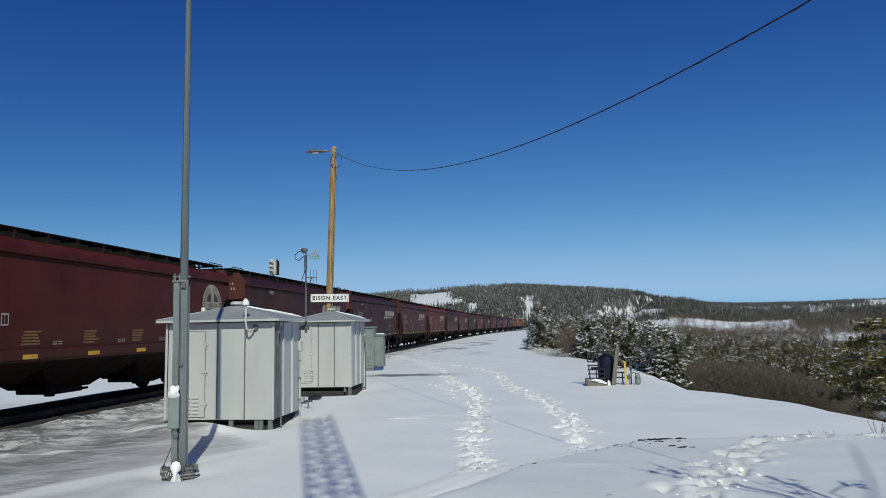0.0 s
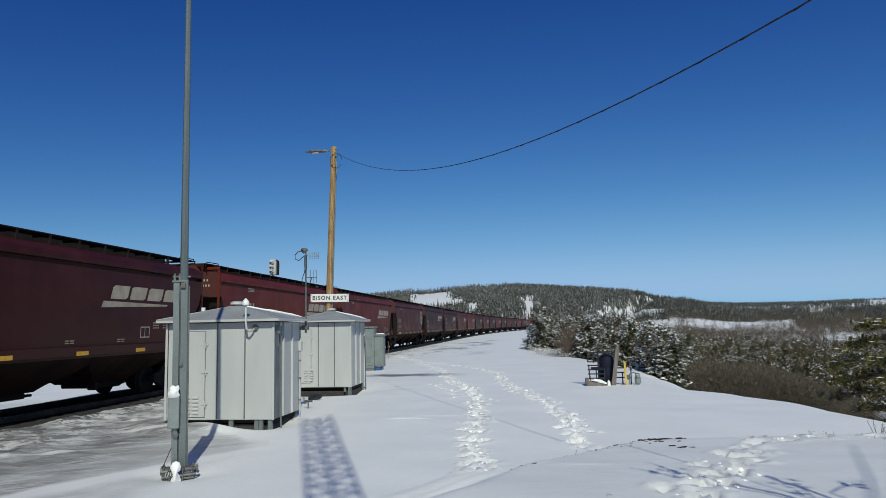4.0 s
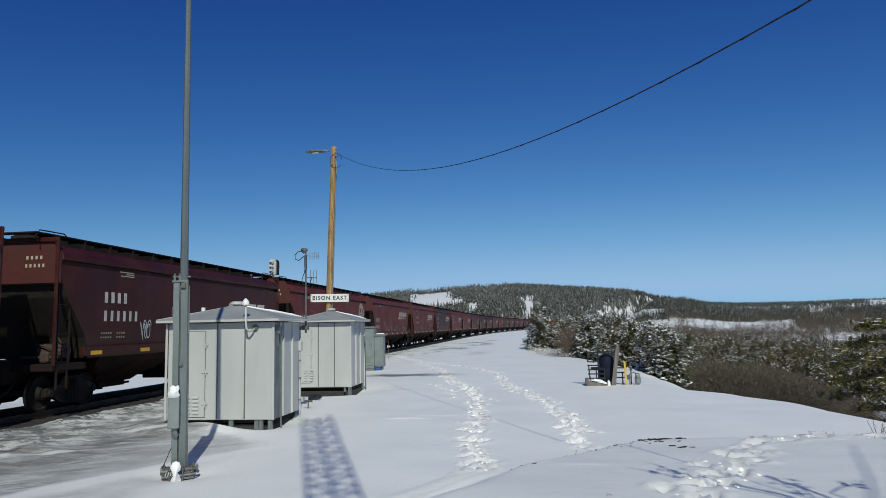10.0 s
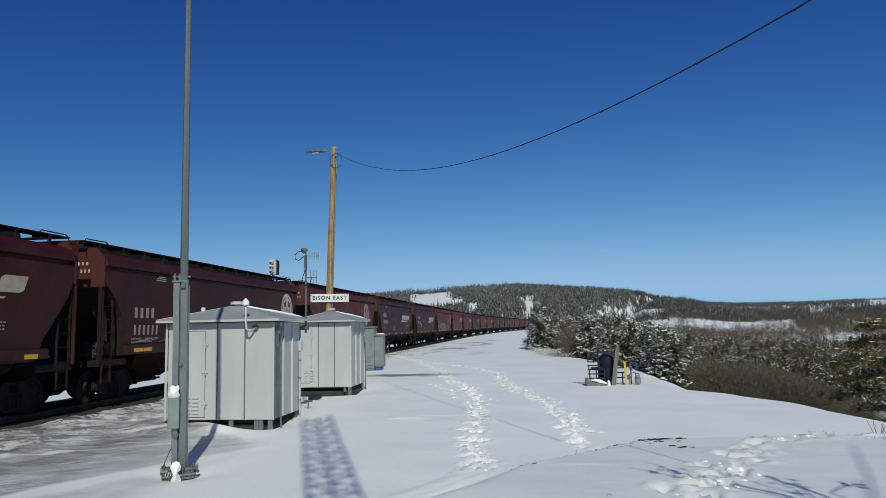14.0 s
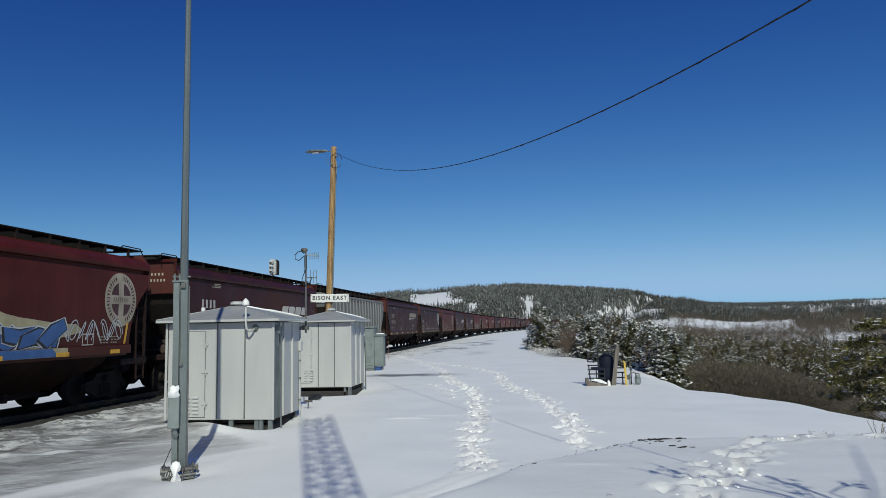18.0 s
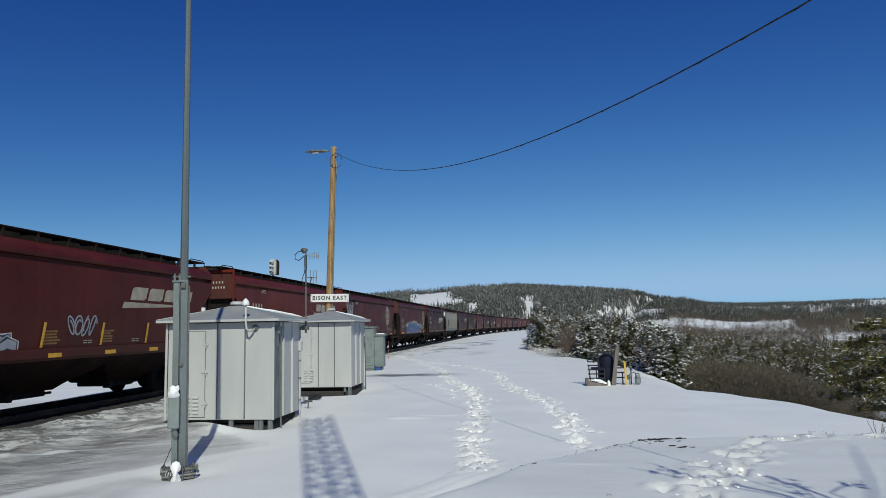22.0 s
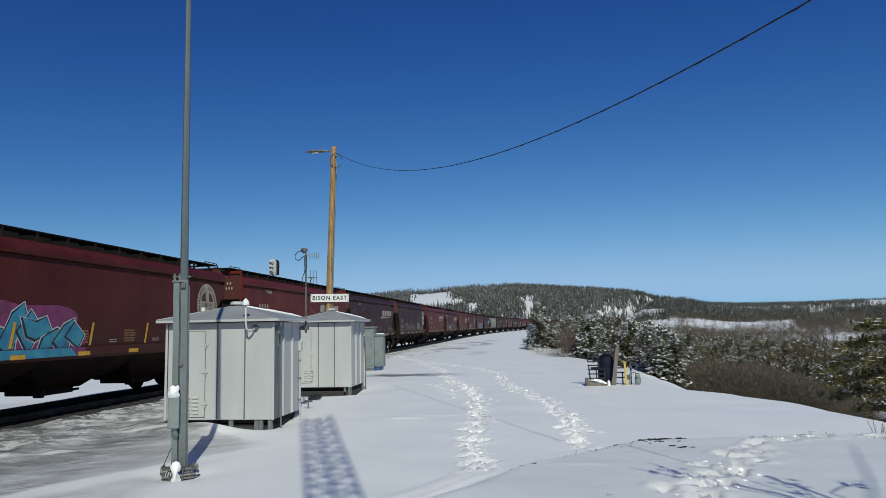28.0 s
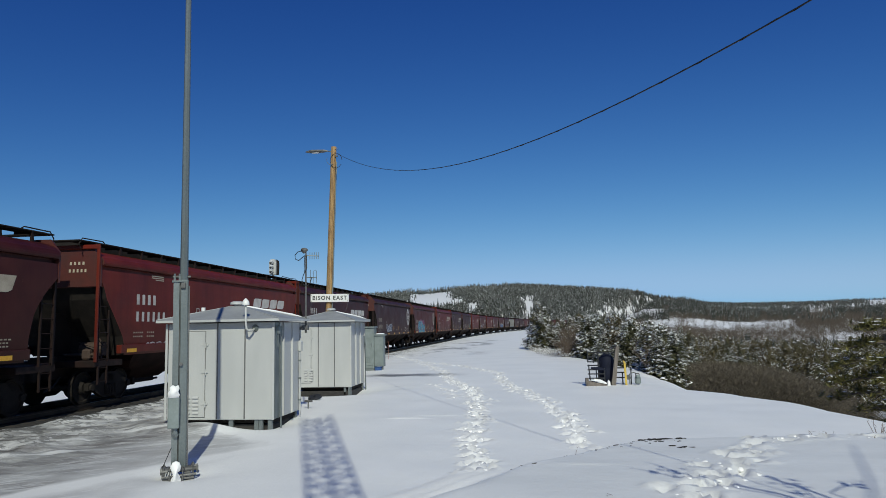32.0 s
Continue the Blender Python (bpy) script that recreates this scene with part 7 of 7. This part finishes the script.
def far_woods():
    rnd = random.Random(77)
    spruces, bare = [], []

    def sow(n, d0, d1, r0, r1, out, s0, s1, keep=1.0, tall=1.0):
        for _ in range(n):
            deg = rnd.uniform(d0, d1)
            r = rnd.uniform(r0, r1)
            b = radians(deg)
            x, y = r * math.sin(b), r * math.cos(b)
            if in_clearing(deg, r, rnd.gauss(0, 0.5), tall) and (tall > 0.5 or rnd.random() < 0.84):
                continue
            if abs(x - float(track_x(y))) < 14 and y < 1100:
                continue
            if x < float(track_x(y)) and r < 330:
                continue
            if keep < 1 and value_noise(np.array([x]), np.array([y]), 70.0, 15)[0] + 0.5 > keep:
                continue
            out.append((x, y, ground_z(x, y) - 0.3, rnd.uniform(0, 6.28), rnd.uniform(s0, s1), rnd.uniform(0.85, 1.25)))
    sow(15500, -14, 14, 640, 1080, spruces, 0.4, 0.92)
    sow(2600, -14, 11, 500, 680, spruces, 0.55, 0.95)
    sow(4500, -2, 9, 800, 1060, spruces, 0.48, 0.82)
    sow(9500, 5, 29, 1100, 2400, spruces, 0.45, 0.85)
    sow(800, -16, 6, 1900, 2500, spruces, 0.8, 1.3)
    sow(6500, 7, 29, 600, 1150, spruces, 0.45, 0.85, 0.8)
    sow(6500, 8, 29, 290, 455, bare, 0.42, 0.66, 1.0, 0.3)
    sow(700, 8, 29, 290, 380, spruces, 0.4, 0.6, 0.45, 0.6)
    close = []
    sow(1000, 5, 29, 150, 310, close, 0.5, 0.78)
    scatter_mesh("valley_wood", [conifer_crown(20 + i, 8.6, 1.8, 0.15, 0.36, 0.55, 0.8).arrays() for i in range(6)], close, (M_NEEDLE, M_SNOW), "dense snowy spruce wood on the valley floor", "woods")
    sow(1100, 12, 29, 620, 1000, spruces, 0.6, 0.95, 0.45)
    sow(150, 8, 29, 600, 700, spruces, 0.5, 0.8, 0.4)
    sow(1300, 19.8, 29, 520, 800, spruces, 0.5, 0.8, 0.62)
    for name, lo, hi, snow, frost, label in (("hillside_wood", -90, 8.5, 0.14, 0.38, "frosted spruce woods on the hill behind the track"), ("spruce_wood", 8.5, 90, 0.12, 0.2, "snow-dusted spruce woods on the far hills")):
        some = [p for p in spruces if lo <= math.degrees(math.atan2(p[0], p[1])) < hi]
        scatter_mesh(name, [far_spruce(i, snow, frost) for i in range(7)], some, (M_FARNEEDLE, M_SNOW, M_FROST), label, "woods")
    sow(4200, 6, 29, 440, 680, bare, 0.45, 0.8, 1.0, 0.3)
    sow(2600, 19.8, 29, 470, 760, bare, 0.6, 0.95, 1.0, 0.3)
    sow(1500, 10.5, 20, 590, 800, bare, 0.6, 0.95, 1.0, 0.3)
    sow(2600, 7, 29, 620, 1500, bare, 0.9, 1.5, 0.6, 0.3)
    sow(300, -14, 6, 560, 680, bare, 0.8, 1.3, 0.6)
    scatter_mesh("bare_wood", [shrub(60 + i, 64, 6.5, 2.6, 0.065, 0.0, 0.5) for i in range(6)], bare, (M_FARBARE, M_SNOW), "grey-brown leafless woods across the valley", "woods")


def scrub():
    rnd = random.Random(91)
    places = []
    for _ in range(1500):
        deg, r = rnd.uniform(9.5, 27.5), rnd.uniform(38, 96)
        x, y = r * math.sin(radians(deg)), r * math.cos(radians(deg))
        off = x - float(ledge_edge(y))
        if off < (3.2 if deg < 13 else 4.4) or (deg < 12.5 and r > 60):
            continue
        z = ground_z(x, y)
        s = rnd.uniform(0.75, 1.2)
        top = 2.0 + r * math.tan(radians(np.interp(deg, [9.5, 10.85, 11.3, 11.98, 12.8, 14.6, 17.0, 18.1, 19.2, 21.0, 22.0, 23.0, 24.1], [-6.5, -4.7, -4.0, -3.05, -2.65, -2.6, -2.75, -3.15, -3.55, -4.2, -4.9, -5.5, -6.6]) + rnd.uniform(-0.7, 0.12)))
        tall = (top - z) / (4.2 * s)
        if tall < 0.25:
            continue
        places.append((x, y, z - 0.2, rnd.uniform(0, 6.28), s, min(1.25, tall)))
    scatter_mesh("brown_scrub", [shrub(120 + i, 520, 4.2, 1.7, 0.0135, 0.0, 0.21) for i in range(6)], places, (M_SCRUB, M_SNOW), "dense brown leafless scrub on the slope below the bank", "scrub")
    edge = []
    for i in range(300):
        y = rnd.uniform(50, 110) if i < 170 else rnd.uniform(47, 68)
        x = float(ledge_edge(y)) + rnd.uniform(-0.6, 3.0 if i < 170 else 0.9)
        edge.append((x, y, ground_z(x, y) - 0.1, rnd.uniform(0, 6.28), rnd.uniform(0.4, 1.0), rnd.uniform(0.5, 0.9)))
    scatter_mesh("frosted_scrub", [shrub(220 + i, 260, 0.75, 0.9, 0.011, 0.55, 0.4) for i in range(5)], edge, (M_SCRUB, M_SNOW), "low brown scrub covered with snow along the bank", "scrub")


def lattice_tower():
    """The radio tower behind the camera whose shadow lies on the snow."""
    c = thing("lattice_tower", "tall galvanised lattice radio tower that shades the snow", "tower", at=pose(1.62, -3.2, -0.3, 0, 0, 19))
    r, top = 0.40, 17.2
    legs = [Vector((r * math.cos(radians(a)), r * math.sin(radians(a)), 0)) for a in (30, 150, 270)]
    for p in legs:
        part("leg", Geo().tube(p, p + Vector((0, 0, top)), 0.026, n=6), M_GALV, c)
    for i in range(3):
        a, b = legs[i], legs[(i + 1) % 3]
        g = Geo()
        z, k = 0.2, 0
        while z < top - 0.5:
            u, v = (a, b) if k % 2 == 0 else (b, a)
            g.tube(u + Vector((0, 0, z)), v + Vector((0, 0, z + 0.42)), 0.014, n=4)
            g.tube(a + Vector((0, 0, z)), b + Vector((0, 0, z)), 0.014, n=4)
            z += 0.42
            k += 1
        part("bracing", g, M_GALV, c)
    part("base", Geo().box(-0.6, 0.6, -0.6, 0.6, -0.4, 0.1, 0.05), M_GALV, c)


def litter():
    """Bark, twigs and dry stalks on the snow mound."""
    rnd = random.Random(3)
    shapes = []
    for k in range(5):
        n = 7
        o = [((0.5 + rnd.uniform(-0.28, 0.2)) * math.cos(6.283 * i / n), (0.28 + rnd.uniform(-0.15, 0.15)) * math.sin(6.283 * i / n)) for i in range(n)]
        shapes.append(Geo().plate(o, 'z', 0, 0.16).mesh("bark", M_CHIP))
    line = [(-0.17, 10.24, 0.5), (-0.01, 9.89, 0.6), (0.98, 11.56, 0.6), (1.2, 11.56, 0.5), (1.36, 11.77, 0.7), (1.66, 12.28, 0.8), (1.8, 12.3, 1.3), (1.93, 12.28, 1.5), (1.82, 12.1, 0.7), (2.06, 12.22, 1.0),
            (2.25, 12.35, 1.0), (2.13, 11.41, 1.1), (2.45, 12.33, 0.9), (2.0, 12.3, 1.3), (2.28, 11.31, 0.9), (1.83, 11.67, 0.5), (4.11, 12.75, 0.6), (4.36, 12.7, 0.5), (5.24, 13.0, 1.2), (5.4, 13.0, 0.8), (1.12, 11.2, 0.6), (1.35, 11.3, 0.4)]
    for i in range(34):
        t = i / 34
        line.append((-0.3 + 2.7 * t + rnd.gauss(0, 0.05), 10.0 + 2.35 * t ** 0.8 + rnd.gauss(-0.05, 0.12), rnd.uniform(0.25, 0.7)))
    line += [(1.9 + rnd.gauss(0, 0.2), 12.12 + rnd.gauss(0, 0.06), rnd.uniform(0.4, 1.2)) for _ in range(34)]
    line += [(x + rnd.gauss(0, 0.22), y + rnd.gauss(0, 0.1), s * 0.6) for x, y, s in line]
    for i, (x, y, s) in enumerate(line):
        b = new("bark_piece", shapes[i % 5])
        b.matrix_basis = pose(x, y, ground_z(x, y) - 0.004, rnd.uniform(-9, 9), rnd.uniform(-9, 9), rnd.uniform(-40, 40)) @ Matrix.Diagonal((0.13 * s * rnd.uniform(0.6, 1.3), 0.13 * s * rnd.uniform(0.5, 1.2), 0.1 * s, 1))
        tagged(b, "dark piece of bark lying on the snow", "bark", "bark litter on the mound")
    for x, y, h, n in ((0.64, 10.68, 0.16, 1), (0.78, 8.24, 0.08, 1), (5.08, 12.95, 0.22, 3), (5.69, 12.68, 0.28, 5), (5.85, 12.8, 0.2, 4), (4.66, 12.57, 0.12, 3), (5.46, 12.39, 0.12, 4), (2.77, 9.49, 0.05, 2), (3.0, 10.4, 0.05, 2)):
        z = ground_z(x, y)
        c = thing("dry_stalk", "thin dry brown stalk sticking out of the snow", "stalk", group="stalks in the snow")
        for k in range(n):
            q = Vector((x + rnd.gauss(0, 0.05), y + rnd.gauss(0, 0.05), z - 0.05))
            d = Vector((rnd.gauss(0, 0.4), rnd.gauss(0, 0.3), 1)).normalized()
            pts = [q, q + d * (h * 0.6), q + d * h + Vector((rnd.gauss(0, 0.04), 0, 0)), q + d * (h * 1.2) + Vector((rnd.gauss(0.02, 0.05), 0, -0.03))]
            part("stem", Geo().path(pts, [0.005, 0.004, 0.003, 0.002], 5), M_TWIG, c)


mid_trees()
near_trees()
bare_trees()
far_woods()
scrub()
lattice_tower()
litter()


# ---------------------------------------------------------------- what moves
def run_length(t):
    """Car lengths that the train has covered at t seconds; it gathers speed."""
    return 0.6654827 + 0.70002285 * t + 0.003706006 * t * t - 0.0000242206 * t ** 3


def on_track(s, wheelbase):
    """The pose of a vehicle whose tail is s metres along the track."""
    a, b, c = track_point(s), track_point(s + 1.35), track_point(s + wheelbase)
    d = c - b
    return pose(a.x, a.y, 0, 0, 0, -math.degrees(math.atan2(d.x, d.y)))


def motions():
    times = [float(i) for i in range(33)]
    for n, c in hoppers.items():
        walk(c, [(t, on_track(16.28 + CAR_STEP * (run_length(t) - n) + SHIFT.get(n, 0.0), 15.05)) for t in times])
    # all wheels of the train turn alike: one roll, keyed once and shared
    wheels = [o for c in [*hoppers.values(), *locomotives] for o in c.children_recursive if o.name.startswith("wheel")]
    first = wheels[0]
    walk(first, [(i / FPS, pose(0, 0, 0, -math.degrees(CAR_STEP * (run_length(i / FPS) - run_length(0)) / 0.457) % 360)) for i in range(32 * FPS + 1)])
    for o in wheels[1:]:
        o.rotation_mode = "QUATERNION"
        o.animation_data_create()
        o.animation_data.action = first.animation_data.action
        o.animation_data.action_slot = first.animation_data.action_slot
    for i, c in enumerate(locomotives):
        walk(c, [(t, on_track(16.28 + CAR_STEP * (run_length(t) + 13) + 22.6 * i, 18.0)) for t in times])


motions()
